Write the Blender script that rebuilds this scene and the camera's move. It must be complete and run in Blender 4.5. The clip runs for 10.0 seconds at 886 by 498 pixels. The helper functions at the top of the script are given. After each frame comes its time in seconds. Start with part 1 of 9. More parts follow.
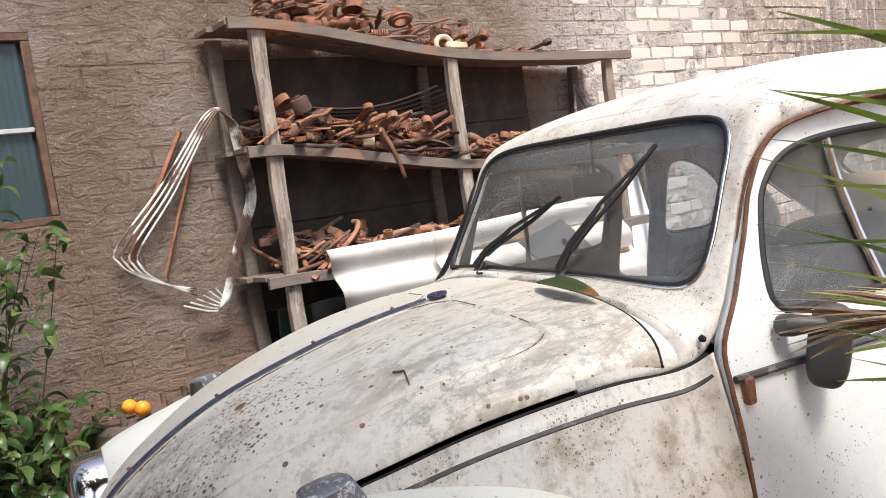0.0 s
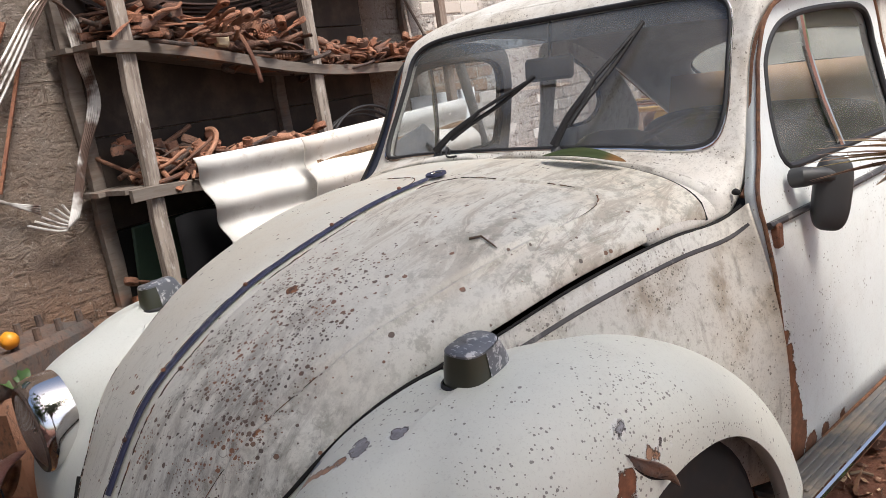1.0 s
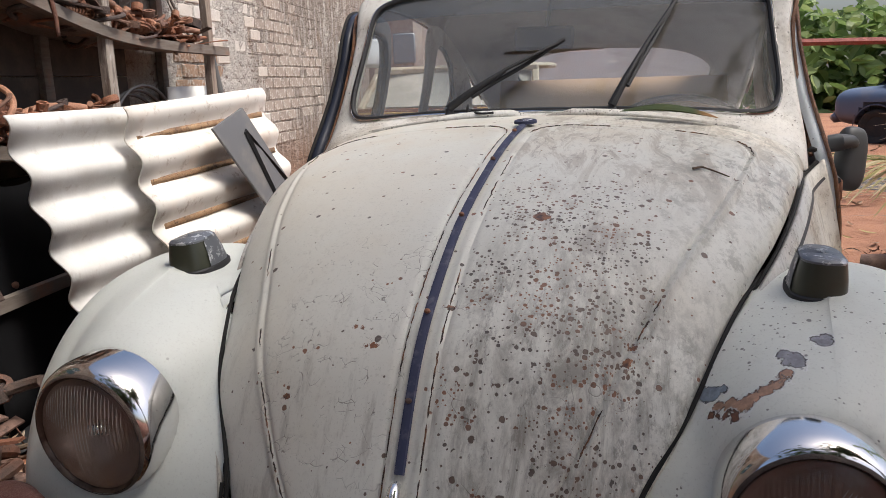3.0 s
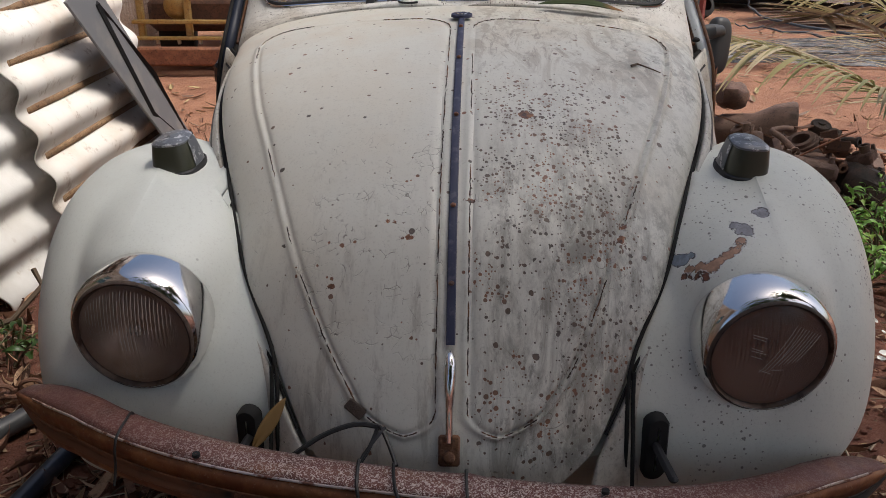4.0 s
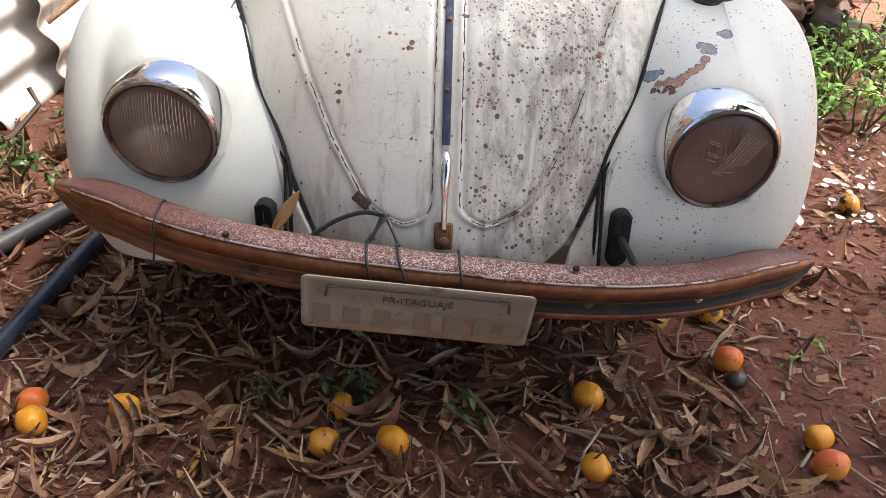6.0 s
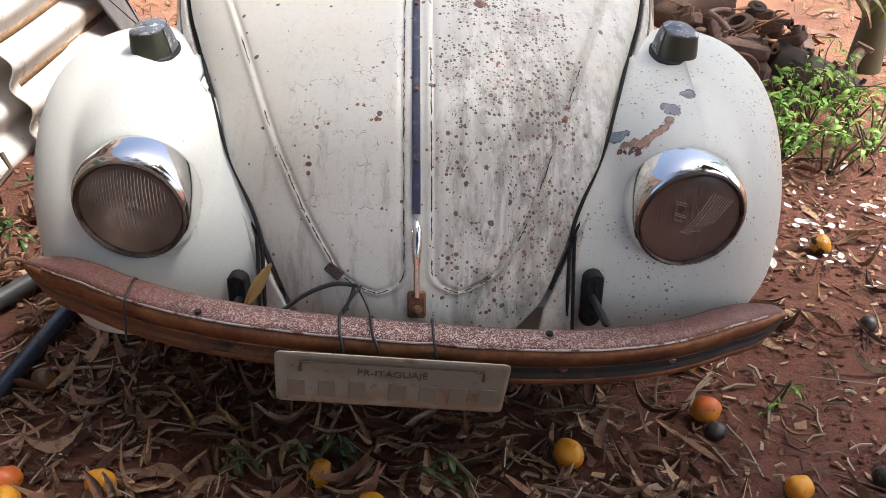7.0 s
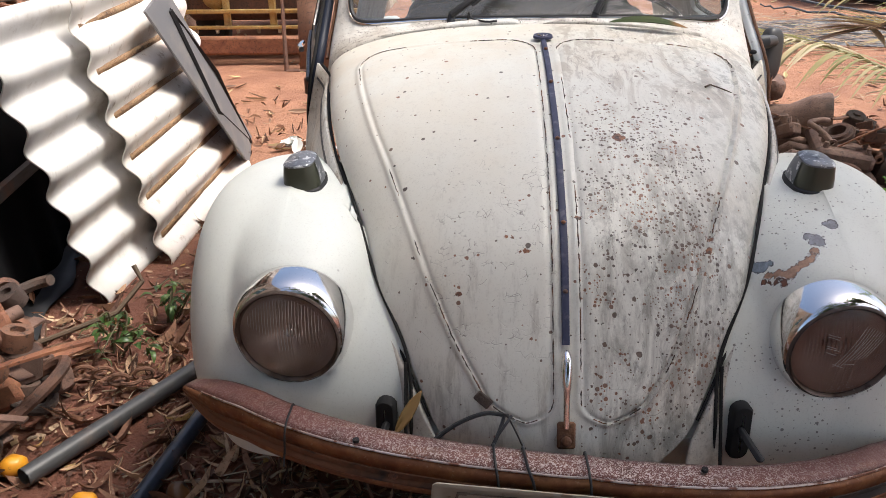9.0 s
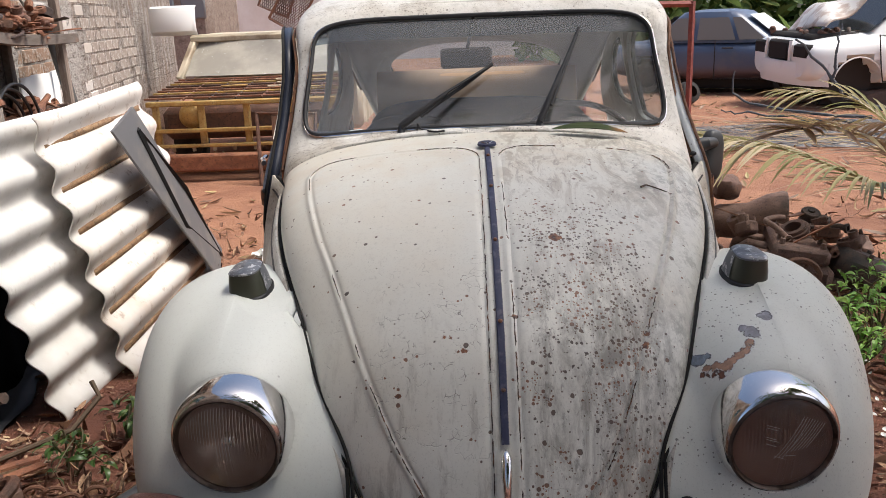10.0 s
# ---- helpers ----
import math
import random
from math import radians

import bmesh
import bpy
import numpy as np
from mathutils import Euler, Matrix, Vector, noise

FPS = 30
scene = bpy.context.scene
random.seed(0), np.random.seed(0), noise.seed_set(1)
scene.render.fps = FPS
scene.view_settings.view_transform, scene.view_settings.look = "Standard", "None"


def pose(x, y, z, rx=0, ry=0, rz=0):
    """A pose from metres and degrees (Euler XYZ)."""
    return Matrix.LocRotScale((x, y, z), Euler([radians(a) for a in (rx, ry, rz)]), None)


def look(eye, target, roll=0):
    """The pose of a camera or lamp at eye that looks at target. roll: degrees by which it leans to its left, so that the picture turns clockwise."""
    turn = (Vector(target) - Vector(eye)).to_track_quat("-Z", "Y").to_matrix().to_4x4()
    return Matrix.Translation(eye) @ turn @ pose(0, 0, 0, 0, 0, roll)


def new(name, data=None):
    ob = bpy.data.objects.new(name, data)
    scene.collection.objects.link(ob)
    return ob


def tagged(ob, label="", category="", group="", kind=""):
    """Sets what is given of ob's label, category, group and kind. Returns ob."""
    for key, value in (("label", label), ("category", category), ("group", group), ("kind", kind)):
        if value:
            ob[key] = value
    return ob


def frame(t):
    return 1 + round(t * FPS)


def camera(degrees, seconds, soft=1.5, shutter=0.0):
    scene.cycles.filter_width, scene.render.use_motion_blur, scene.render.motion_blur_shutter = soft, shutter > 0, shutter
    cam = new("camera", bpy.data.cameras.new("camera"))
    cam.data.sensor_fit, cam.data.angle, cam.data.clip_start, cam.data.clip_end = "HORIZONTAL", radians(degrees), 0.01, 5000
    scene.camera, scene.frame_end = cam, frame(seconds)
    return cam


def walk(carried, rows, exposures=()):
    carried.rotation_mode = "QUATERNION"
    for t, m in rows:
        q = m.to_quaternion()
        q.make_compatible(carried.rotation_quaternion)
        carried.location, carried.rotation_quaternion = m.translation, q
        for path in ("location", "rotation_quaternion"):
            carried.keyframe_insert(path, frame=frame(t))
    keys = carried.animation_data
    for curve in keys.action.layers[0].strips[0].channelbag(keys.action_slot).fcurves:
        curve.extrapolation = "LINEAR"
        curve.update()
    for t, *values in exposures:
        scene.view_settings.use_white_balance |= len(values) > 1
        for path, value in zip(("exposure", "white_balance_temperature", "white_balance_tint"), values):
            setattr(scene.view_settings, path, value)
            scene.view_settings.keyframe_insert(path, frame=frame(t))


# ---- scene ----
cam = camera(56.4, 10.0, soft=0.8)
PATH = [
    (0, (1.844, 0.002, 1.344), (0.04, 0.849, 1.171), -8.1),
    (0.5, (1.681, -0.29, 1.326), (0.064, 0.861, 1.08), -8.4),
    (1, (1.455, -0.529, 1.3), (0.022, 0.802, 0.881), -8.1),
    (1.5, (1.082, -0.619, 1.241), (-0.154, 0.929, 0.965), -6.5),
    (2, (0.797, -0.758, 1.211), (-0.333, 0.864, 0.908), -5.6),
    (2.5, (0.572, -0.956, 1.182), (-0.286, 0.813, 0.813), -4.0),
    (2.7, (0.476, -1.002, 1.163), (-0.271, 0.814, 0.78), -3.1),
    (3.8, (0.121, -1.129, 1.236), (-0.016, 0.775, 0.642), -0.3),
    (4, (0.035, -1.239, 1.274), (-0.039, 0.617, 0.534), -0.2),
    (4.5, (-0.048, -1.403, 1.256), (-0.084, 0.356, 0.305), 0.0),
    (5, (-0.038, -1.451, 1.233), (-0.04, 0.265, 0.205), 1.3),
    (5.2, (-0.048, -1.45, 1.24), (-0.041, 0.243, 0.176), 2.0),
    (6.3, (0.015, -1.432, 1.299), (0.041, 0.262, 0.237), 1.7),
    (6.5, (0.029, -1.427, 1.314), (0.068, 0.28, 0.274), 1.3),
    (7, (0.006, -1.41, 1.339), (0.062, 0.324, 0.343), 0.8),
    (7.5, (-0.072, -1.401, 1.34), (-0.044, 0.327, 0.333), 0.6),
    (8, (-0.137, -1.416, 1.355), (-0.171, 0.308, 0.342), 0.6),
    (8.5, (-0.158, -1.42, 1.373), (-0.246, 0.314, 0.381), -0.1),
    (9, (-0.149, -1.412, 1.419), (-0.252, 0.42, 0.622), -1.0),
    (9.5, (-0.127, -1.424, 1.468), (-0.21, 0.477, 0.853), -1.0),
    (10, (-0.053, -1.434, 1.412), (-0.12, 0.487, 0.861), -2.3),
]
EXPOSURE = [(0, 0.75), (0.5, 0.68), (1, 0.45), (2, 0.4), (2.7, 0.4), (3.8, -0.05), (4.5, 0.2), (5, 1.0), (6.5, 1.42), (7.0, 1.12), (7.5, 1.0), (8.5, 1.0), (9, 0.78), (9.5, 0.55), (10, 0.35)]
walk(cam, [(t, look(eye, target, roll)) for t, eye, target, roll in PATH], EXPOSURE)

# world and sun: bright hazy day, soft sun from behind the car
world = bpy.data.worlds.new("sky")
scene.world = world
world.use_nodes = True
wn = world.node_tree.nodes
sky = wn.new("ShaderNodeTexSky")
sky.sky_type, sky.sun_disc = "NISHITA", False
sky.sun_elevation, sky.sun_rotation = radians(60.5), radians(90)
sky.air_density, sky.dust_density, sky.ozone_density = 0.8, 4.5, 1.0
world.node_tree.links.new(sky.outputs[0], wn["Background"].inputs[0])
wn["Background"].inputs[1].default_value = 0.15
sun = new("sun", bpy.data.lights.new("sun", "SUN"))
sun.data.energy, sun.data.angle, sun.data.color = 3.2, radians(20), (1.0, 0.955, 0.89)
sun.matrix_world = look((4.8, 0.0, 8.5), (0, 0, 0))


# ---------------------------------------------------------------- helpers for building
def cr(rows, t):
    """Catmull-Rom through rows of numbers, t from 0 to len - 1."""
    n = len(rows)
    i = max(0, min(n - 2, int(t)))
    f = t - i
    p0, p1, p2, p3 = rows[max(0, i - 1)], rows[i], rows[i + 1], rows[min(n - 1, i + 2)]
    return [0.5 * (2 * b + (c - a) * f + (2 * a - 5 * b + 4 * c - d) * f * f + (3 * b - a - 3 * c + d) * f ** 3) for a, b, c, d in zip(p0, p1, p2, p3)]


def grid(bm, rows, close=False):
    """Quads between rows of points."""
    vs = [[bm.verts.new(p) for p in r] for r in rows]
    for a, b in zip(vs[:-1], vs[1:]):
        m = len(a)
        for j in range(m if close else m - 1):
            k = (j + 1) % m
            q = [a[j], a[k], b[k], b[j]]
            try:
                bm.faces.new(q)
            except ValueError:
                pass
    return vs


def tube(bm, pts, r, n=8, cap=True):
    pts = [Vector(p) for p in pts]
    rs = r if isinstance(r, (list, tuple)) else [r] * len(pts)
    up = Vector((0, 0, 1))
    rows = []
    for i, p in enumerate(pts):
        d = (pts[min(i + 1, len(pts) - 1)] - pts[max(i - 1, 0)]).normalized()
        a = d.cross(up)
        if a.length < 0.05:
            a = d.cross(Vector((1, 0, 0)))
        a.normalize()
        b = a.cross(d).normalized()
        up = b
        rows.append([p + rs[i] * (a * math.cos(k * math.tau / n) + b * math.sin(k * math.tau / n)) for k in range(n)])
    vs = grid(bm, rows, True)
    if cap:
        bm.faces.new(list(reversed(vs[0])))
        bm.faces.new(vs[-1])


def lathe(bm, prof, n=32, m=Matrix()):
    """Turns (radius, height) about the local z axis."""
    rows = [[m @ Vector((max(r, 1e-4) * math.cos(k * math.tau / n), max(r, 1e-4) * math.sin(k * math.tau / n), z)) for k in range(n)] for r, z in prof]
    grid(bm, rows, True)


def block(bm, size, m=Matrix(), b=0.004):
    """A box with chamfered edges."""
    x, y, z = [s / 2 for s in size]
    b = min(b, x * 0.9, y * 0.9, z * 0.9)
    vs = []
    for sx in (-1, 1):
        for sy in (-1, 1):
            for sz in (-1, 1):
                for p in ((x, y - b, z - b), (x - b, y, z - b), (x - b, y - b, z)):
                    vs.append(bm.verts.new(m @ Vector((sx * p[0], sy * p[1], sz * p[2]))))
    bmesh.ops.convex_hull(bm, input=vs)


def ball(bm, size, m=Matrix(), u=16, v=10, bump=0.0, seed=0.0):
    rows = []
    for i in range(v + 1):
        a = math.pi * i / v
        row = []
        for j in range(u):
            c = j * math.tau / u
            d = Vector((math.sin(a) * math.cos(c), math.sin(a) * math.sin(c), math.cos(a)))
            if 0 < i < v:
                k = 1 + bump * noise.noise(d * 1.7 + Vector((seed, seed * 1.7, 0)))
            else:
                k = 1
                d = Vector((0.001 * math.cos(c), 0.001 * math.sin(c), d.z))
            row.append(m @ Vector((d.x * size[0] * k, d.y * size[1] * k, d.z * size[2] * k)))
        rows.append(row)
    grid(bm, rows, True)


def pillow(bm, size, m=Matrix(), p=3.4, u=28, v=16):
    """A rounded box."""
    def sp(a):
        return math.copysign(abs(a) ** (2 / p), a)
    rows = []
    for i in range(v + 1):
        a = math.pi * (0.001 + 0.998 * i / v)
        rows.append([m @ Vector((size[0] * sp(math.sin(a)) * sp(math.cos(j * math.tau / u)), size[1] * sp(math.sin(a)) * sp(math.sin(j * math.tau / u)), size[2] * sp(math.cos(a)))) for j in range(u)])
    vs = grid(bm, rows, True)
    bm.faces.new(vs[0])
    bm.faces.new(vs[-1])


def part(name, bm, material, parent=None, label="", smooth=True, weld=0.0):
    """Links a bmesh as one mesh object, under a thing where one is given."""
    if weld:
        bmesh.ops.remove_doubles(bm, verts=bm.verts, dist=weld)
    bmesh.ops.recalc_face_normals(bm, faces=bm.faces)
    me = bpy.data.meshes.new(name)
    bm.to_mesh(me)
    bm.free()
    me.materials.append(material)
    if smooth:
        me.shade_smooth()
        me.set_sharp_from_angle(angle=radians(40))
    ob = new(name, me)
    if parent is not None:
        ob.parent = parent
        if label:
            ob["label"] = label
    return ob


def empty(name, m=Matrix()):
    ob = new(name)
    ob.empty_display_size = 0.1
    ob.matrix_world = m
    return ob


def solid(ob, t, offset=-1.0):
    mod = ob.modifiers.new("thickness", "SOLIDIFY")
    mod.thickness, mod.offset = t, offset
    return ob


# ---------------------------------------------------------------- materials
def material(name, color, rough=0.6, metal=0.0):
    m = bpy.data.materials.new(name)
    m.use_nodes = True
    p = m.node_tree.nodes["Principled BSDF"]
    p.inputs["Base Color"].default_value = (*color, 1)
    p.inputs["Roughness"].default_value = rough
    p.inputs["Metallic"].default_value = metal
    return m


class Mix:
    """Small builder for layered node materials."""

    def __init__(self, m):
        self.m, self.t = m, m.node_tree
        self.p = self.t.nodes["Principled BSDF"]
        self.co = self.t.nodes.new("ShaderNodeTexCoord").outputs["Object"]
        c = self.p.inputs["Base Color"].default_value
        rgb = self.t.nodes.new("ShaderNodeRGB")
        rgb.outputs[0].default_value = c
        self.color = rgb.outputs[0]

    def link(self, a, b):
        self.t.links.new(a, b)

    def moved(self, scale=(1, 1, 1), loc=(0, 0, 0), rot=(0, 0, 0)):
        n = self.t.nodes.new("ShaderNodeMapping")
        n.inputs["Scale"].default_value, n.inputs["Location"].default_value, n.inputs["Rotation"].default_value = scale, loc, rot
        self.link(self.co, n.inputs[0])
        return n.outputs[0]

    def noise(self, scale, detail=6, rough=0.6, co=None, distortion=0.0):
        n = self.t.nodes.new("ShaderNodeTexNoise")
        n.inputs["Scale"].default_value, n.inputs["Detail"].default_value, n.inputs["Roughness"].default_value = scale, detail, rough
        n.inputs["Distortion"].default_value = distortion
        self.link(co or self.co, n.inputs["Vector"])
        return n.outputs["Fac"]

    def cells(self, scale, feature="F1", rnd=1.0, co=None, out="Distance"):
        n = self.t.nodes.new("ShaderNodeTexVoronoi")
        n.feature = feature
        n.inputs["Scale"].default_value, n.inputs["Randomness"].default_value = scale, rnd
        self.link(co or self.co, n.inputs["Vector"])
        return n.outputs[out]

    def dots(self, scale):
        """Distance to a cell's middle and the cell's own random number."""
        n = self.t.nodes.new("ShaderNodeTexVoronoi")
        n.inputs["Scale"].default_value = scale
        self.link(self.co, n.inputs["Vector"])
        c = self.t.nodes.new("ShaderNodeSeparateColor")
        self.link(n.outputs["Color"], c.inputs[0])
        return n.outputs["Distance"], c.outputs[0]

    def ramp(self, fac, a, b, lo=0.0, hi=1.0):
        n = self.t.nodes.new("ShaderNodeMapRange")
        n.interpolation_type = "SMOOTHSTEP"
        for k, v in ((1, a), (2, b), (3, lo), (4, hi)):
            n.inputs[k].default_value = v
        self.link(fac, n.inputs[0])
        return n.outputs[0]

    def op(self, kind, a, b=0.0):
        n = self.t.nodes.new("ShaderNodeMath")
        n.operation = kind
        for k, v in ((0, a), (1, b)):
            if isinstance(v, (int, float)):
                n.inputs[k].default_value = v
            else:
                self.link(v, n.inputs[k])
        return n.outputs[0]

    def lay(self, mask, color):
        """Lays a colour (or a colour socket) over what is there, by a mask."""
        n = self.t.nodes.new("ShaderNodeMix")
        n.data_type = "RGBA"
        self.link(mask, n.inputs["Factor"]) if not isinstance(mask, (int, float)) else None
        if isinstance(mask, (int, float)):
            n.inputs["Factor"].default_value = mask
        self.link(self.color, n.inputs[6])
        if isinstance(color, tuple):
            n.inputs[7].default_value = (*color, 1)
        else:
            self.link(color, n.inputs[7])
        self.color = n.outputs[2]
        return self

    def bump(self, height, strength=0.3, distance=0.01):
        n = self.t.nodes.new("ShaderNodeBump")
        n.inputs["Strength"].default_value, n.inputs["Distance"].default_value = strength, distance
        self.link(height, n.inputs["Height"])
        last = self.p.inputs["Normal"].links
        if last:
            self.link(last[0].from_socket, n.inputs["Normal"])
        self.link(n.outputs[0], self.p.inputs["Normal"])
        return self

    def rough(self, mask, lo, hi):
        self.link(self.ramp(mask, 0, 1, lo, hi), self.p.inputs["Roughness"])
        return self

    def axis(self, k):
        n = self.t.nodes.new("ShaderNodeSeparateXYZ")
        self.link(self.co, n.inputs[0])
        return n.outputs[k]

    def random(self):
        return self.t.nodes.new("ShaderNodeObjectInfo").outputs["Random"]

    def island(self):
        return self.t.nodes.new("ShaderNodeNewGeometry").outputs["Random Per Island"]

    def palette(self, fac, stops):
        n = self.t.nodes.new("ShaderNodeValToRGB")
        r = n.color_ramp
        while len(r.elements) < len(stops):
            r.elements.new(0.5)
        for e, (pos, c) in zip(r.elements, stops):
            e.position, e.color = pos, (*c, 1)
        self.link(fac, n.inputs[0])
        return n.outputs[0]

    def done(self):
        self.link(self.color, self.p.inputs["Base Color"])
        return self.m


def near(m, points, seed, wobble=0.010, scale=38):
    """Ragged distance, in metres, to the nearest of some points with a radius each."""
    best = None
    for px, py, pz, r in points:
        n = m.t.nodes.new("ShaderNodeVectorMath")
        n.operation = "DISTANCE"
        n.inputs[1].default_value = (px, py, pz)
        m.link(m.co, n.inputs[0])
        d = m.op("SUBTRACT", n.outputs["Value"], r)
        best = d if best is None else m.op("MINIMUM", best, d)
    rag = m.op("MULTIPLY", m.op("SUBTRACT", m.noise(scale + seed, 6, 0.7), 0.5), wobble * 4)
    return m.op("ADD", best, rag)


def flake(m, points, seed, tint, depth=1.0, wobble=0.010):
    """Paint chipped away: a dark torn edge, a pale lip and what lies below."""
    d = near(m, points, seed, wobble)
    m.lay(m.op("MULTIPLY", m.ramp(d, 0.005, 0.0025), 0.55), (0.80, 0.80, 0.78))
    m.lay(m.ramp(d, 0.0014, 0.0004), m.palette(m.noise(55, 6, 0.7), [(0.3, tuple(0.65 * c for c in tint)), (0.5, tint), (0.7, tuple(min(1, 1.6 * c) for c in tint))]))
    rim = m.op("MULTIPLY", m.ramp(d, -0.0016, -0.0006), m.ramp(d, 0.0012, 0.0004))
    m.lay(m.op("MULTIPLY", rim, 0.8), (0.06, 0.045, 0.035))
    m.bump(m.ramp(d, 0.002, 0.0, 0, -1), 0.9 * depth, 0.004)


def bonnet_material():
    """Dull off-white paint: clean and crazed on one half, rust-pitted and smeared on the other."""
    m = Mix(material("bonnet_paint", (0.70, 0.69, 0.62), 0.42))
    x, y = m.axis(0), m.axis(1)
    left = m.ramp(x, 0.0, 0.06)
    big, mid, fine = m.noise(2.3, 5), m.noise(9, 6, 0.65), m.noise(70, 5, 0.7)
    m.lay(m.ramp(big, 0.40, 0.70, 0, 0.45), (0.66, 0.59, 0.47))
    m.lay(m.op("MULTIPLY", m.ramp(y, 0.35, 0.8), m.ramp(mid, 0.4, 0.65, 0, 0.35)), (0.62, 0.52, 0.40))
    m.lay(m.ramp(fine, 0.52, 0.68, 0, 0.14), (0.34, 0.31, 0.26))
    m.lay(m.ramp(m.noise(240, 3, 0.7), 0.56, 0.68, 0, 0.22), (0.26, 0.23, 0.19))
    # wiped streaks near the cowl
    smear = m.noise(5.5, 8, 0.75, m.moved((2.6, 0.8, 1.0), (0, 0, 0), (0, 0, radians(-28))), 1.6)
    up = m.op("MULTIPLY", left, m.ramp(y, 0.28, 0.62))
    m.lay(m.op("MULTIPLY", m.ramp(smear, 0.48, 0.60), m.op("MULTIPLY", up, 0.70)), (0.38, 0.33, 0.26))
    m.lay(m.op("MULTIPLY", m.ramp(m.noise(20, 7, 0.8, m.moved((2.6, 0.7, 1.0), (0, 0, 0), (0, 0, radians(-28))), 1.0), 0.54, 0.62), m.op("MULTIPLY", up, 0.55)), (0.25, 0.21, 0.17))
    # grey-green mould in the pressed border
    edge = m.op("MULTIPLY", m.ramp(x, 0.26, 0.36), m.ramp(m.noise(4, 4), 0.34, 0.6, 0.25, 1.0))
    m.lay(m.op("MULTIPLY", m.ramp(m.noise(34, 7, 0.78), 0.47, 0.60), m.op("MULTIPLY", edge, 0.70)), (0.30, 0.29, 0.235))
    # rain-washed grime low on the nose
    low = m.op("MULTIPLY", m.ramp(x, 0.01, 0.10), m.ramp(y, 0.34, 0.06))
    m.lay(m.op("MULTIPLY", m.ramp(m.noise(7, 7, 0.75, m.moved((2.4, 0.8, 0.8), (0, 0, 0), (0, 0, 0.15)), 0.6), 0.40, 0.62), m.op("MULTIPLY", low, 0.80)), (0.24, 0.225, 0.19))
    m.lay(m.op("MULTIPLY", m.ramp(m.noise(30, 6, 0.75, m.moved((2, 0.8, 0.8))), 0.52, 0.64), m.op("MULTIPLY", low, 0.6)), (0.15, 0.135, 0.115))
    # fainter streaked darkening across the whole nose, stronger lower down
    m.lay(m.op("MULTIPLY", m.ramp(m.noise(9, 6, 0.72, m.moved((4, 0.8, 0.8))), 0.50, 0.66), m.ramp(y, 0.22, -0.10, 0, 0.55)), (0.33, 0.30, 0.25))
    # rust pits
    field = m.op("MULTIPLY", m.op("MULTIPLY", m.ramp(x, 0.015, 0.07), m.ramp(x, 0.36, 0.24)), m.op("MULTIPLY", m.ramp(y, 0.56, 0.22), m.ramp(y, -0.17, -0.02)))
    dense = m.op("MULTIPLY", field, m.ramp(m.noise(6.5, 4, 0.6), 0.38, 0.60, 0.10, 1.0))
    dense = m.op("MAXIMUM", dense, 0.016)
    pit = None
    for scale, size, share in ((44, 0.25, 0.34), (70, 0.33, 0.70), (110, 0.38, 0.80), (200, 0.36, 0.45)):
        wobble = m.op("MULTIPLY", m.op("SUBTRACT", m.noise(scale * 2.2, 3, 0.6), 0.5), 0.30)
        dist, rnd = m.dots(scale)
        keep_ = m.op("GREATER_THAN", m.op("MULTIPLY", dense, share), rnd)
        one = m.op("MULTIPLY", m.ramp(m.op("ADD", m.op("ADD", dist, wobble), m.op("MULTIPLY", rnd, 0.30)), size - 0.03, size + 0.03, 1, 0), keep_)
        pit = one if pit is None else m.op("MAXIMUM", pit, one)
    m.lay(m.op("MULTIPLY", dense, m.ramp(m.noise(16, 6, 0.7, m.moved((2.2, 0.8, 0.8))), 0.46, 0.64, 0.0, 0.55)), (0.24, 0.205, 0.17))
    m.lay(m.op("MULTIPLY", pit, 0.92), m.palette(m.noise(12, 3), [(0.38, (0.075, 0.055, 0.045)), (0.52, (0.13, 0.075, 0.05)), (0.62, (0.24, 0.095, 0.045))]))
    # crazed paint: short dark curls, thickest beside the middle strip
    bent = m.t.nodes.new("ShaderNodeMix")
    bent.data_type = "VECTOR"
    bent.inputs["Factor"].default_value = 0.10
    m.link(m.co, bent.inputs[4])
    nz = m.t.nodes.new("ShaderNodeTexNoise")
    nz.inputs["Scale"].default_value = 11
    m.link(m.co, nz.inputs["Vector"])
    m.link(nz.outputs["Color"], bent.inputs[5])
    crazed = m.op("MULTIPLY", m.ramp(x, -0.01, -0.03), m.op("MULTIPLY", m.ramp(y, 0.30, 0.16), m.op("MULTIPLY", m.ramp(x, -0.30, -0.18), m.ramp(y, -0.13, -0.02))))
    fine_ = m.op("MULTIPLY", m.ramp(m.cells(58, "DISTANCE_TO_EDGE", 1.0, bent.outputs[1]), 0.0, 0.040, 1, 0), m.ramp(m.noise(30, 4), 0.53, 0.58))
    wide_ = m.op("MULTIPLY", m.ramp(m.cells(16, "DISTANCE_TO_EDGE", 1.0, bent.outputs[1]), 0.0, 0.009, 1, 0), m.ramp(m.noise(12, 4), 0.54, 0.58))
    crack = m.op("MAXIMUM", m.op("MULTIPLY", fine_, crazed), m.op("MULTIPLY", wide_, m.op("MULTIPLY", m.ramp(y, 0.2, 0.08), 0.8)))
    m.lay(m.op("MULTIPLY", crack, 0.75), (0.14, 0.115, 0.09))
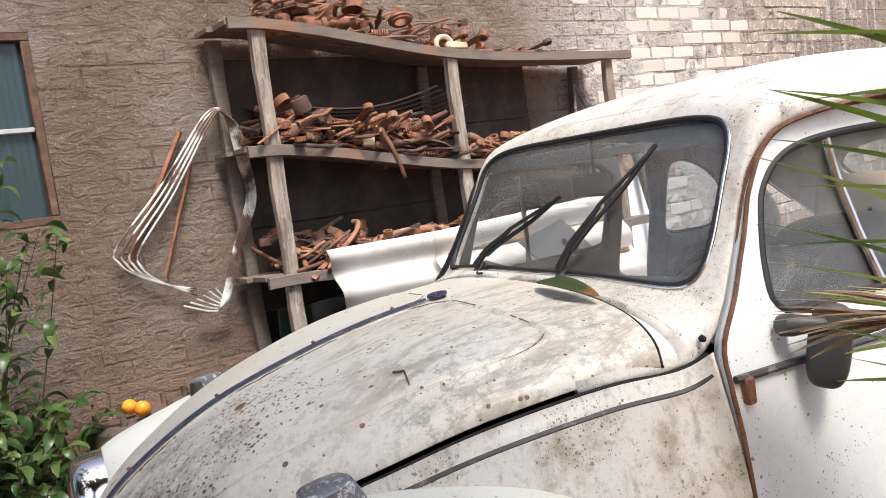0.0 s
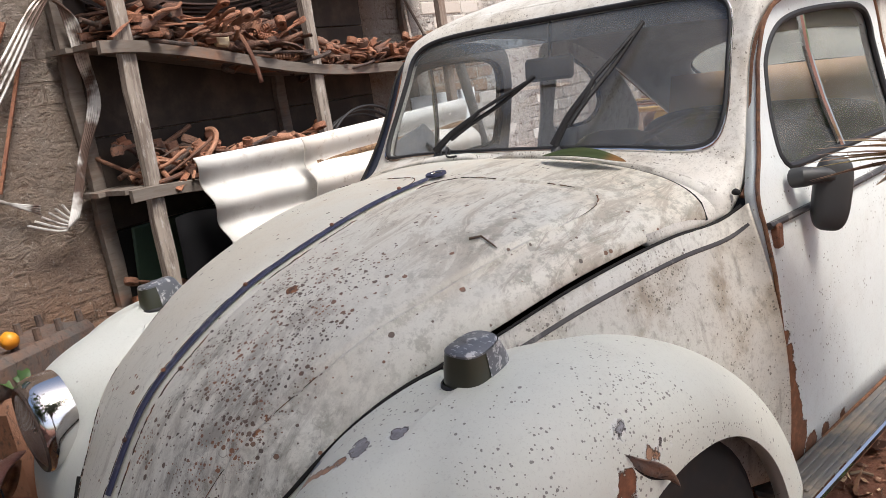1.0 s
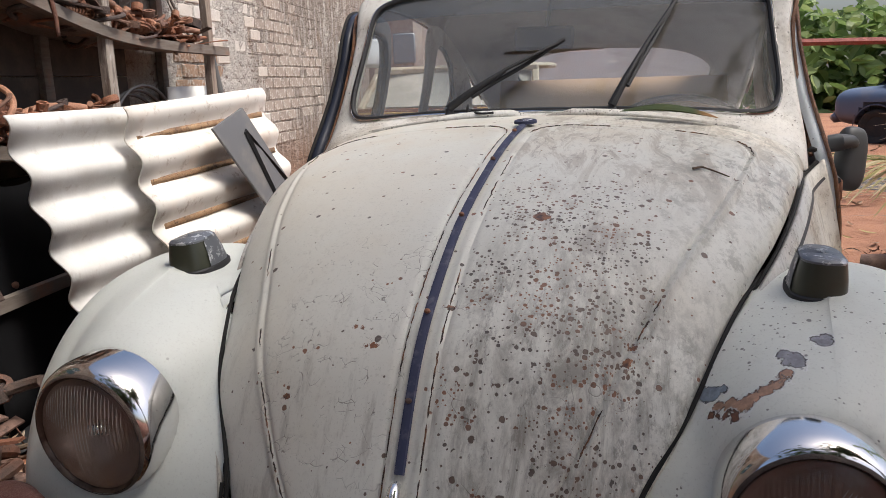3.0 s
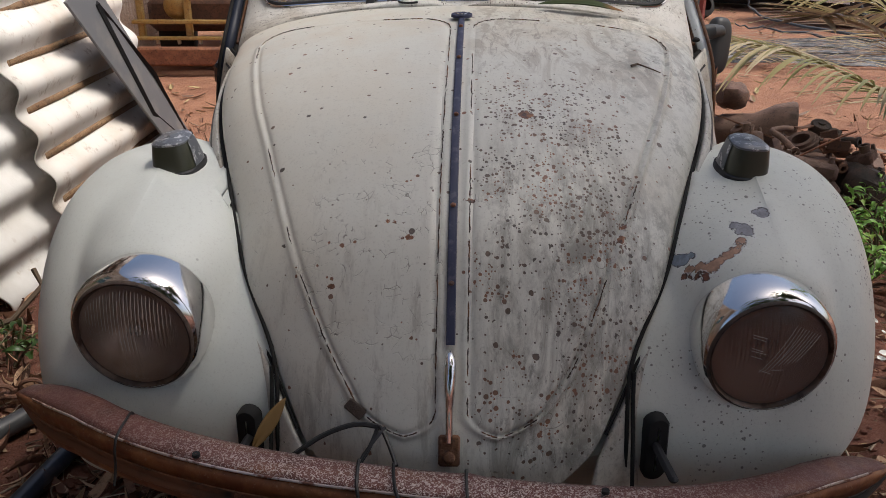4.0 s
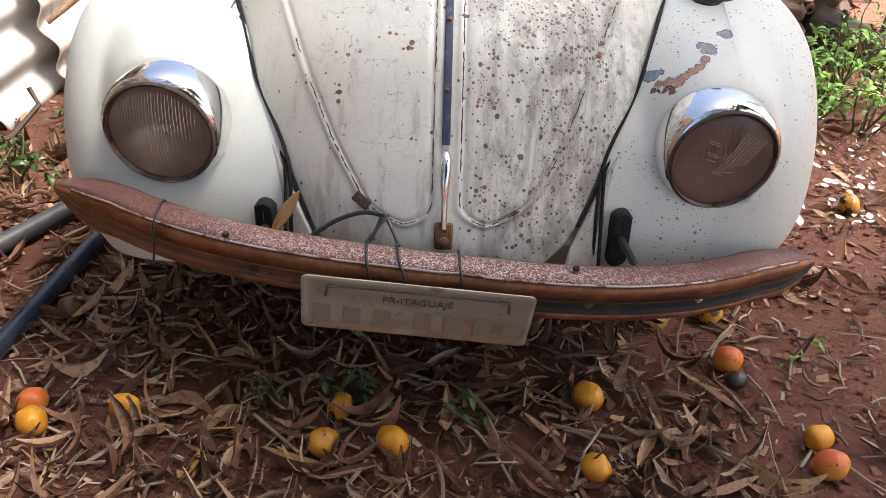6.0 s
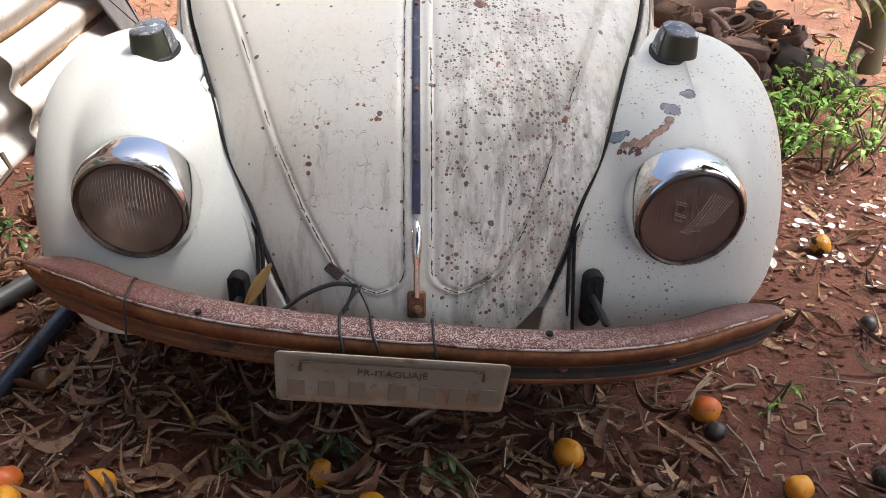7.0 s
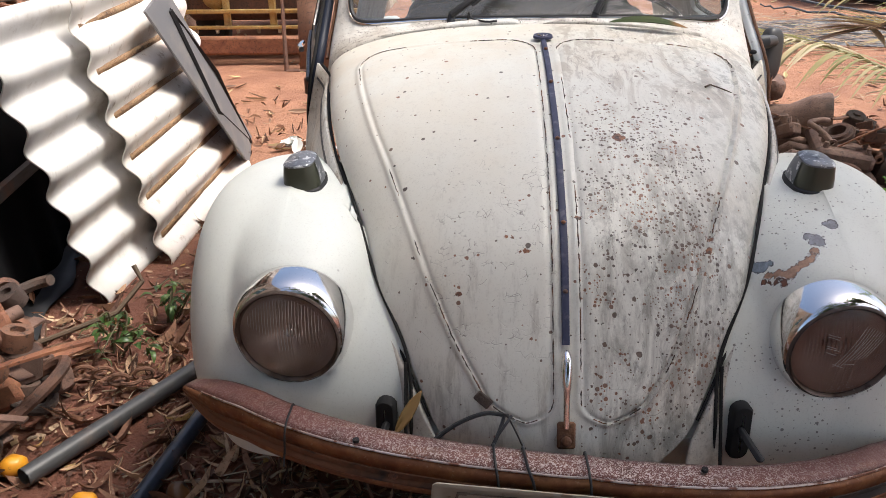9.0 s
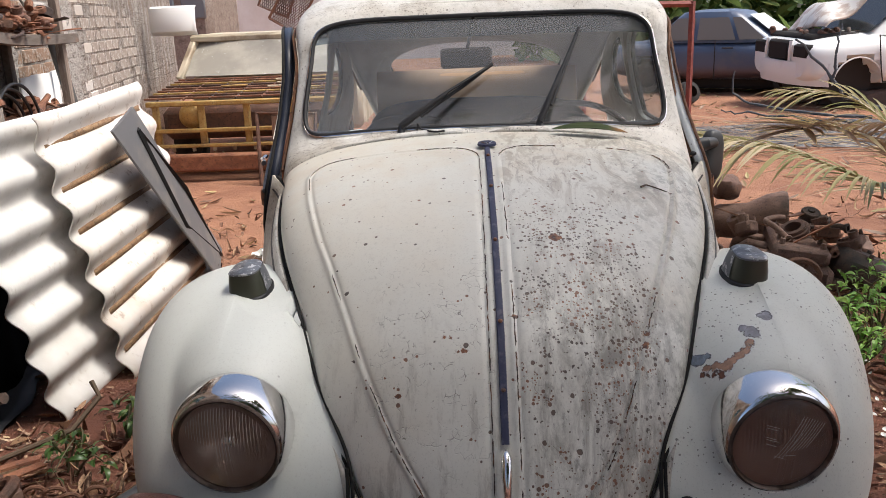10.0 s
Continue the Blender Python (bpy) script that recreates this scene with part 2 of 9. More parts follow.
    # chips down to the rust
    for px, py, pz, r, long in ((-0.097, 0.062, 0.803, 0.0028, 0.012), (-0.075, 0.035, 0.786, 0.003, 0.008), (0.026, 0.098, 0.826, 0.006, 0.006), (0.075, -0.095, 0.625, 0.007, 0.0), (-0.20, 0.0, 0.71, 0.003, 0.004), (0.13, 0.30, 0.93, 0.011, 0.004), (0.285, 0.085, 0.765, 0.006, 0.0), (0.292, 0.105, 0.785, 0.005, 0.0)):
        d = near(m, ((px - long, py, pz, r), (px, py, pz, r * 1.2), (px + long, py, pz, r)), 20, 0.006, 90)
        m.lay(m.ramp(d, 0.001, 0.0), m.palette(m.noise(60, 4), [(0.4, (0.09, 0.045, 0.03)), (0.6, (0.30, 0.12, 0.05))]))
    m.bump(m.op("MULTIPLY", m.op("ADD", crack, pit), -1.0), 0.6, 0.002)
    m.bump(mid, 0.10, 0.004)
    m.rough(big, 0.30, 0.52)
    return m.done()


def paint_material(name, base, dirt, spots=0.0, patches=()):
    m = Mix(material(name, base, 0.42))
    big, mid, fine = m.noise(2.3, 5), m.noise(9, 6, 0.65), m.noise(60, 4)
    m.lay(m.ramp(big, 0.35, 0.75, 0, 0.55 * dirt), (0.52, 0.46, 0.37))
    m.lay(m.op("MULTIPLY", m.ramp(mid, 0.48, 0.72), 0.5 * dirt), (0.33, 0.28, 0.22))
    m.lay(m.op("MULTIPLY", m.ramp(m.noise(7, 5, 0.7, m.moved((6, 6, 0.8))), 0.52, 0.75), 0.4 * dirt), (0.27, 0.25, 0.22))
    m.lay(m.op("MULTIPLY", m.ramp(fine, 0.5, 0.75), 0.25 * dirt), (0.22, 0.2, 0.17))
    m.lay(m.op("MULTIPLY", m.ramp(m.noise(230, 3, 0.7), 0.54, 0.68), 0.10 + 0.22 * min(1, dirt)), (0.16, 0.13, 0.10))
    specks = m.ramp(m.cells(26, co=m.moved((1, 1, 1), (0.3, 0.1, 0))), 0.05, 0.09, 1, 0)
    m.lay(m.op("MULTIPLY", specks, m.ramp(mid, 0.45, 0.6, 0.0, 0.3 + 0.5 * min(1, dirt))), (0.07, 0.055, 0.045))
    if spots:
        cluster = m.ramp(m.noise(4.5, 4, 0.6), 0.48, 0.66, 0.02, min(1, spots * 1.6))
        for scale, size, share in ((75, 0.26, 0.28), (125, 0.32, 0.5), (210, 0.34, 0.5)):
            dist, rnd = m.dots(scale)
            rag = m.op("MULTIPLY", m.op("SUBTRACT", m.noise(scale * 2.4, 3, 0.6), 0.5), 0.35)
            one = m.ramp(m.op("ADD", m.op("ADD", dist, rag), m.op("MULTIPLY", rnd, 0.3)), size - 0.04, size + 0.04, 1, 0)
            m.lay(m.op("MULTIPLY", one, m.op("MULTIPLY", m.op("GREATER_THAN", m.op("MULTIPLY", cluster, share), rnd), 0.75)), (0.10, 0.085, 0.07))
    for layer in patches:
        flake(m, *layer)
    m.bump(mid, 0.08, 0.004)
    m.rough(big, 0.34, 0.62)
    return m.done()


def rust_material(name, a=(0.15, 0.050, 0.026), b=(0.30, 0.115, 0.052), dark=(0.04, 0.024, 0.02), rough=0.66, vary=True):
    m = Mix(material(name, a, rough))
    m.lay(m.ramp(m.noise(14, 6, 0.7), 0.35, 0.7), b)
    m.lay(m.ramp(m.noise(5, 5), 0.52, 0.75, 0, 0.8), dark)
    if vary:
        m.lay(m.ramp(m.random(), 0.5, 1.0, 0, 0.6), (0.27, 0.125, 0.07))
        m.lay(m.ramp(m.random(), 0.25, 0.0, 0, 0.8), (0.055, 0.042, 0.038))
    m.lay(m.ramp(m.noise(55, 5, 0.75), 0.52, 0.66, 0, 0.75), dark)
    m.bump(m.noise(90, 5, 0.75), 0.9, 0.006)
    return m.done()


paint_white = paint_material("white_paint", (0.70, 0.725, 0.675), 0.10)
PRIMER, BLUE_GREY, CLAY, IRON = (0.25, 0.245, 0.26), (0.20, 0.235, 0.27), (0.40, 0.235, 0.15), (0.19, 0.075, 0.04)
paint_wing = paint_material("flaked_wing_paint", (0.71, 0.72, 0.645), 0.18, 0.30, (
    (((0.402, 0.111, 0.721, 0.011), (0.394, 0.118, 0.716, 0.012), (0.410, 0.108, 0.730, 0.006)), 2, BLUE_GREY),
    (((0.409, 0.088, 0.712, 0.008), (0.421, 0.078, 0.716, 0.010), (0.433, 0.070, 0.721, 0.011), (0.444, 0.067, 0.727, 0.011), (0.455, 0.071, 0.735, 0.010), (0.466, 0.076, 0.743, 0.010), (0.477, 0.082, 0.750, 0.009), (0.487, 0.090, 0.756, 0.009), (0.494, 0.098, 0.762, 0.006)), 4, CLAY, 1.0, 0.013),
    (((0.418, 0.068, 0.707, 0.005), (0.430, 0.060, 0.709, 0.006), (0.442, 0.056, 0.713, 0.005), (0.398, 0.084, 0.701, 0.005), (0.408, 0.076, 0.704, 0.004)), 9, IRON, 1.0, 0.010),
    (((0.501, 0.131, 0.772, 0.013), (0.492, 0.138, 0.775, 0.010), (0.509, 0.122, 0.769, 0.010)), 6, PRIMER),
    (((0.546, 0.168, 0.786, 0.010), (0.538, 0.176, 0.789, 0.009), (0.548, 0.180, 0.790, 0.008)), 8, PRIMER, 1.0, 0.006),
    (((0.768, 0.398, 0.742, 0.013), (0.765, 0.412, 0.745, 0.012)), 3, PRIMER),
    (((0.783, 0.440, 0.698, 0.018), (0.784, 0.455, 0.690, 0.018)), 7, CLAY),
    (((0.783, 0.474, 0.700, 0.016), (0.783, 0.487, 0.690, 0.014)), 11, PRIMER),
    (((0.784, 0.380, 0.676, 0.026), (0.784, 0.372, 0.640, 0.028), (0.784, 0.395, 0.60, 0.03)), 13, IRON)))
paint_door = paint_material("door_paint", (0.72, 0.76, 0.76), 0.25, 0.1, (
    (((0.70, 1.115, 0.645, 0.022), (0.705, 1.12, 0.60, 0.030), (0.705, 1.125, 0.55, 0.036), (0.705, 1.13, 0.50, 0.044), (0.705, 1.135, 0.44, 0.056), (0.70, 1.15, 0.38, 0.066)), 2, (0.21, 0.09, 0.045)),
    (((0.70, 1.24, 0.345, 0.030), (0.70, 1.32, 0.345, 0.020), (0.70, 1.42, 0.345, 0.014)), 4, (0.24, 0.11, 0.06))))
paint_body = paint_material("weathered_paint", (0.70, 0.69, 0.65), 1.3, 0.8)
paint_cowl = paint_material("grimy_cowl_paint", (0.58, 0.57, 0.53), 2.1, 0.95)
paint_hood = bonnet_material()
chrome = material("chrome", (0.78, 0.77, 0.76), 0.1, 1.0)
rust = rust_material("rust", (0.21, 0.080, 0.045), (0.36, 0.155, 0.080))
rubber = material("black_rubber", (0.018, 0.018, 0.02), 0.6)

# ---------------------------------------------------------------- the old car
car = tagged(empty("car"), "weathered white rear-engined saloon car, rusty and dusty, parked on bare soil", "car")
trim_blue = Mix(material("faded_blue_trim", (0.032, 0.037, 0.08), 0.6))
trim_blue.lay(trim_blue.ramp(trim_blue.noise(40, 4), 0.5, 0.7, 0, 0.5), (0.16, 0.16, 0.2))
trim_blue = trim_blue.done()
trim_dark = Mix(material("faded_black_trim", (0.05, 0.046, 0.048), 0.5))
trim_dark.lay(trim_dark.ramp(trim_dark.noise(30, 4), 0.55, 0.7, 0, 0.6), (0.3, 0.28, 0.26))
trim_dark = trim_dark.done()
glass = material("car_glass", (0.9, 0.95, 0.93), 0.03)
gt = glass.node_tree
gt.nodes["Principled BSDF"].inputs["Base Color"].default_value = (0.55, 0.54, 0.50, 1)
gt.nodes["Principled BSDF"].inputs["Roughness"].default_value = 0.9
clear, gloss, thin, dusty = gt.nodes.new("ShaderNodeBsdfTransparent"), gt.nodes.new("ShaderNodeBsdfGlossy"), gt.nodes.new("ShaderNodeMixShader"), gt.nodes.new("ShaderNodeMixShader")
clear.inputs[0].default_value = (0.82, 0.87, 0.90, 1)
gloss.inputs["Roughness"].default_value = 0.04
fres = gt.nodes.new("ShaderNodeValue")
fres.outputs[0].default_value = 0.085
# dust veil on the glass, thickened to stand for pale reflected sky too
dn, dr = gt.nodes.new("ShaderNodeTexNoise"), gt.nodes.new("ShaderNodeMapRange")
dn.inputs["Scale"].default_value, dn.inputs["Detail"].default_value = 3.5, 8
for k, v in ((1, 0.4), (2, 0.75), (3, 0.09), (4, 0.21)):
    dr.inputs[k].default_value = v
for a, b in ((fres.outputs[0], thin.inputs[0]), (clear.outputs[0], thin.inputs[1]), (gloss.outputs[0], thin.inputs[2]), (dn.outputs[0], dr.inputs[0]), (dr.outputs[0], dusty.inputs[0]),
             (thin.outputs[0], dusty.inputs[1]), (gt.nodes["Principled BSDF"].outputs[0], dusty.inputs[2]), (dusty.outputs[0], gt.nodes["Material Output"].inputs[0])):
    gt.links.new(a, b)
lining = Mix(material("grey_lining", (0.50, 0.48, 0.44), 0.9))
lining.lay(lining.ramp(lining.noise(4, 5), 0.45, 0.75, 0, 0.6), (0.22, 0.20, 0.175))
lining = lining.done()
dark_gap = material("dark_gap", (0.012, 0.011, 0.01), 0.9)
seam_rust = rust_material("seam_rust", (0.12, 0.05, 0.025), (0.24, 0.11, 0.05), vary=False)
grey_plastic = material("dark_grey_plastic", (0.05, 0.052, 0.055), 0.5)

# bonnet: rows of centre line (y, z) and outer edge (x, y, z)
HOOD = [
    (-0.162, 0.422, 0.175, -0.118, 0.402),
    (-0.148, 0.490, 0.240, -0.085, 0.455),
    (-0.115, 0.566, 0.280, -0.046, 0.533),
    (-0.072, 0.643, 0.318, 0.004, 0.600),
    (0.020, 0.772, 0.370, 0.082, 0.672),
    (0.125, 0.853, 0.410, 0.195, 0.742),
    (0.270, 0.928, 0.457, 0.327, 0.811),
    (0.455, 0.986, 0.509, 0.480, 0.859),
    (0.640, 1.028, 0.550, 0.646, 0.898),
    (0.830, 1.052, 0.588, 0.870, 0.924),
    (1.030, 1.066, 0.612, 1.035, 0.925),
]


def section(cy, cz, ex, ey, ez, v, p):
    s, a = (1 if v >= 0 else -1), abs(v) * math.pi / 2
    x = math.sin(a) ** (2 / p)
    b = 1 - math.cos(a) ** (2 / p)
    return Vector((s * ex * x, cy + (ey - cy) * x ** 2, cz + (ez - cz) * b))


def hood_x(u, x):
    """The point of the bonnet at that share of its half width."""
    r = cr(HOOD, u * (len(HOOD) - 1))
    v = math.asin(min(1, abs(x)) ** (2.25 / 2)) * 2 / math.pi
    return section(*r, math.copysign(v, x), 2.25)


def panel_distance(u, f):
    """Metres from the outline of the pressed panel on that side, inside negative."""
    a, half = abs(f), max(0.12, cr(HOOD, u * (len(HOOD) - 1))[2])
    outer = float(np.interp(u, (0.0, 0.10, 0.145, 0.178, 0.246, 0.325, 0.384, 0.47, 0.544, 0.65, 0.78, 1.0), (0.42, 0.46, 0.50, 0.55, 0.61, 0.68, 0.725, 0.762, 0.79, 0.822, 0.842, 0.858)))
    if f > 0:
        outer += 0.045 * math.exp(-((u - 0.24) / 0.10) ** 2)
    inner, top, bottom, rr = 0.023 if f < 0 else 0.028, 0.903, 0.126, 0.085
    du_ = max(u - top, bottom - u) * 1.5
    df_ = max((a - outer) * half, inner - a * half)
    qx, qy = max(df_ + rr, 0), max(du_ + rr, 0)
    return math.hypot(qx, qy) + min(max(df_ + rr, du_ + rr), 0) - rr


def panel_rim(s, turn):
    """The outline's place (u, f) in a direction from the panel's middle."""
    c, n = math.cos(turn), math.sin(turn)
    lo, hi = 0.0, 0.6
    for k in range(22):
        q = (lo + hi) / 2
        u, f = 0.5 + q * n, s * (0.42 + q * c)
        if u < 0.02 or u > 0.99 or abs(f) > 0.99 or s * f < 0.0 or panel_distance(u, f) > 0:
            hi = q
        else:
            lo = q
    return 0.5 + lo * n, s * (0.42 + lo * c)


def hood_raised(u, f):
    """Pressed shape: the side panels lie a little below the raised panels' edge bead; a narrow spine runs down the middle."""
    p = hood_x(u, f)
    e = 1e-3
    du = hood_x(min(1, u + e), f) - hood_x(max(0, u - e), f)
    dx = hood_x(u, min(1, f + e)) - hood_x(u, max(-1, f - e))
    n = dx.cross(du)
    n = n.normalized() if n.length > 1e-12 else Vector((0, 0, 1))
    if n.z < 0 and u > 0.3 or (u <= 0.3 and n.y > 0):
        n = -n
    # outline of each pressed panel, in metres from its edge (outside positive)
    a, half = abs(f), max(0.12, cr(HOOD, u * (len(HOOD) - 1))[2])
    d = panel_distance(u, f)
    bead = 0.0028 * math.exp(-((d - 0.005) / 0.006) ** 2) - 0.0024 * math.exp(-((d + 0.005) / 0.0045) ** 2)
    drop = -0.0042 / (1 + math.exp(-d / 0.006))
    spine = 0.002 * math.exp(-(a * half / 0.012) ** 2)
    round_ = max(0, (u - 0.90) / 0.10) ** 2 * max(0, (a - 0.62) / 0.38) ** 2.2
    deep = 1 + max(0, min(1, (f - 0.12) / 0.25, (1 - a) / 0.10, (0.985 - u) / 0.06))
    return p + n * ((bead + drop) * deep + spine) + Vector((0, -0.034 * round_, 0.003 * round_))


bm = bmesh.new()
us = [i / 260 for i in range(261)]
fs = [math.sin(math.pi / 2 * (j / 130 - 1)) for j in range(261)]
grid(bm, [[hood_raised(u, f) for f in fs] for u in us])
hood = solid(part("hood", bm, paint_hood, car, "dull white bonnet with rust pits and cracked paint"), 0.006)

crack_dark = Mix(material("paint_crack", (0.055, 0.04, 0.032), 0.9))
crack_dark.lay(crack_dark.ramp(crack_dark.noise(22, 4), 0.5, 0.62), (0.19, 0.09, 0.045))
crack_dark = crack_dark.done()
# broken dark lines where the paint has cracked along the pressed edges
rc_ = random.Random(8)


for s in (-1, 1):
    turn = 0.0
    while turn < math.tau:
        n = rc_.uniform(0.05, 0.16)
        # cracked most on the inner edges and round the foot
        low_ = math.sin(turn + n / 2) < -0.35
        inner_ = math.cos(turn + n / 2) < -0.25
        chance = 0.95 if (s < 0 and inner_) or (low_ and s < 0) else 0.75 if inner_ or low_ else 0.22
        if rc_.random() < chance:
            pts = []
            for k in range(9):
                u, f = panel_rim(s, turn + n * k / 8)
                pts.append(hood_raised(u, f + rc_.uniform(-0.002, 0.002)) + Vector((0, -0.0003, 0.0003)))
            bm = bmesh.new()
            tube(bm, pts, [0.0003] + [rc_.uniform(0.0007, 0.0016) for k in range(7)] + [0.0003], 5)
            part("paint_crack", bm, crack_dark, hood)
        turn += n * rc_.uniform(0.95, 1.2)

# strip, badge and handle on the bonnet
bm = bmesh.new()
rows = []
for i in range(60):
    u = 0.30 + (0.885 - 0.30) * i / 59
    p, q = hood_x(u, 0.0), hood_x(u, 0.02)
    n = (hood_x(u + 0.01, 0) - hood_x(u - 0.01, 0)).cross(Vector((1, 0, 0)))
    n = n.normalized() * (-1 if n.z < 0 else 1)
    c = p + n * 0.0045
    rows.append([c + Vector((dx, 0, 0)) + n * dz for dx, dz in ((-0.0075, -0.003), (-0.006, 0.0018), (0, 0.003), (0.006, 0.0018), (0.0075, -0.003))])
grid(bm, rows)
part("trim_strip", bm, trim_blue, hood, "faded blue strip down the middle")
for u in (0.36, 0.458, 0.605, 0.73, 0.84):
    p = hood_x(u, 0)
    bm = bmesh.new()
    ball(bm, (0.005, 0.005, 0.004), Matrix.Translation(p + Vector((0, -0.004, 0.009))), 8, 6)
    part("rivet", bm, rust, hood)
bm = bmesh.new()
pb = hood_x(0.902, 0)
mb = Matrix.Translation(pb + Vector((0, 0, 0.004))) @ Euler((radians(-84 + 90), 0, 0)).to_matrix().to_4x4()
lathe(bm, [(0.001, 0.004), (0.02, 0.0045), (0.0225, 0.0065), (0.025, 0.006), (0.026, 0.0)], 28, mb)
badge = part("badge", bm, trim_blue, hood, "round dark badge")
bm = bmesh.new()
for a, b in (((-0.014, 0.008), (-0.004, -0.012)), ((0.014, 0.008), (0.004, -0.012)), ((-0.004, -0.012), (0.0, 0.0)), ((0.004, -0.012), (0.0, 0.0))):
    tube(bm, [mb @ Vector((*a, 0.0065)), mb @ Vector((*b, 0.0065))], 0.0016, 6)
part("badge_relief", bm, chrome, badge)
bm = bmesh.new()
hp = [Vector((0, y, z)) for y, z in ((-0.085, 0.637), (-0.103, 0.627), (-0.122, 0.597), (-0.137, 0.556), (-0.150, 0.514))]
tube(bm, [cr(hp, k * 4 / 16) for k in range(17)], [0.006 + 0.004 * math.sin(math.pi * min(1, k / 11)) for k in range(17)], 10)
part("handle", bm, chrome, hood, "chrome bonnet handle")
bm = bmesh.new()
block(bm, (0.034, 0.008, 0.05), Matrix.Translation((0, -0.152, 0.500)) @ Euler((radians(-22), 0, 0)).to_matrix().to_4x4(), 0.006)
ball(bm, (0.010, 0.010, 0.010), Matrix.Translation((0, -0.160, 0.492)), 10, 8)
part("latch", bm, seam_rust, hood, "rusty latch plate")

# cabin shell: rows of centre line (y, z), drip rail (x, y, z) and fullness
CABIN = [
    (1.030, 1.060, 0.625, 1.060, 0.915, 2.6),
    (1.095, 1.070, 0.625, 1.150, 0.985, 3.2),
    (1.165, 1.155, 0.606, 1.210, 1.085, 5.0),
    (1.265, 1.285, 0.590, 1.278, 1.235, 5.2),
    (1.350, 1.390, 0.598, 1.325, 1.305, 4.6),
    (1.425, 1.450, 0.612, 1.400, 1.352, 3.6),
    (1.620, 1.505, 0.632, 1.640, 1.385, 3.0),
    (1.900, 1.530, 0.642, 1.900, 1.385, 2.8),
    (2.200, 1.515, 0.632, 2.200, 1.340, 2.7),
    (2.500, 1.455, 0.604, 2.480, 1.230, 2.7),
    (2.750, 1.340, 0.565, 2.720, 1.050, 2.7),
    (2.980, 1.170, 0.520, 2.930, 0.880, 2.6),
    (3.200, 0.930, 0.480, 3.080, 0.740, 2.5),
    (3.370, 0.640, 0.420, 3.200, 0.480, 2.4),
]


def cabin_at(k, v):
    """k counts the rows above."""
    *r, p = cr(CABIN, k)
    return section(*r, v, p)


def uv_ring(hole, box, n):
    """Loops in (k, v) from a window's outline out to the rectangle around it."""
    k0, k1, v0, v1 = box
    loops = []
    ck, cv = sum(h[0] for h in hole) / len(hole), sum(h[1] for h in hole) / len(hole)
    outer = []
    for hk, hv in hole:
        dk, dv = (hk - ck) / (k1 - k0), (hv - cv) / (v1 - v0)
        m = max(abs(dk), abs(dv), 1e-9)
        ok, ov = ck + dk / m * (k1 - k0) / 2, cv + dv / m * (v1 - v0) / 2
        outer.append((min(k1, max(k0, ok + ((k0 + k1) / 2 - ck))), min(v1, max(v0, ov + ((v0 + v1) / 2 - cv)))))
    for i in range(n + 1):
        f = i / n
        loops.append([(a[0] + (b[0] - a[0]) * f, a[1] + (b[1] - a[1]) * f) for a, b in zip(hole, outer)])
    return loops


def superloop(ck, cv, rk, rv, p, n=96, taper=0.0):
    out = []
    for i in range(n):
        a = i * math.tau / n
        c, s = math.cos(a), math.sin(a)
        kk = math.copysign(abs(s) ** (2 / p), s)
        vv = math.copysign(abs(c) ** (2 / p), c)
        out.append((ck + rk * kk, cv + rv * vv * (1 - taper * kk)))
    return out


screen_uv = [(k - (0.08 + 0.30 * min(1, abs(v) / 0.6) ** 2) * max(0, (2.62 - k) / 1.49), v) for k, v in superloop(2.62, 0.0, 1.49, 0.62, 3.9, 128, 0.05)]
back_uv = superloop(10.80, 0.0, 0.42, 0.55, 4.0, 96, 0.05)
bm = bmesh.new()
grid(bm, [[cabin_at(k, v) for k, v in lp] for lp in uv_ring(screen_uv, (0, 5, -1, 1), 14)], True)
vv = [j / 24 - 1 for j in range(49)]
across = [math.copysign(math.sin(abs(v) * math.pi / 2) ** (2 / 2.6), v) for v in vv]
grid(bm, [[cabin_at(0, v) for v in vv]] + [[hood_x(u, f) * 1.0 + Vector((0, 0.01 if u == 1 else 0, -0.010)) for f in across] for u in (1.0, 0.985, 0.96, 0.92, 0.88)])
kk = [4.9 + 3.4 * i / 34 for i in range(35)]
vv = [j / 24 - 1 for j in range(49)]
grid(bm, [[cabin_at(k, v) - Vector((0, 0, 0.02 * max(0, 5 - k, k - 8.2))) for v in vv] for k in kk])
grid(bm, [[cabin_at(k, v) for k, v in lp] for lp in uv_ring(back_uv, (8.2, 12, -1, 1), 12)], True)
grid(bm, [[cabin_at(12 + i / 8, v) for v in vv] for i in range(9)])
shell = solid(part("body_shell", bm, paint_body, car, "dirty white roof, pillars and cowl with rust streaks", weld=0.004), 0.02)
shell.data.materials.append(lining)
shell.modifiers[0].material_offset = 1


def frame_tube(uv, lift, r, mat_, name, parent, label="", f=cabin_at):
    bm = bmesh.new()
    pts = [f(k, v) for k, v in uv]
    c = sum(pts, Vector()) / len(pts)
    rows = []
    n = len(pts)
    for i, p in enumerate(pts):
        d = (pts[(i + 1) % n] - pts[i - 1]).normalized()
        o = (p - c).normalized()
        nn = d.cross(o).normalized()
        o = nn.cross(d).normalized()
        rows.append([p + lift + r * (o * math.cos(a * math.tau / 8) + nn * math.sin(a * math.tau / 8)) for a in range(8)])
    rows.append(rows[0])
    grid(bm, rows, True)
    return part(name, bm, mat_, parent, label)


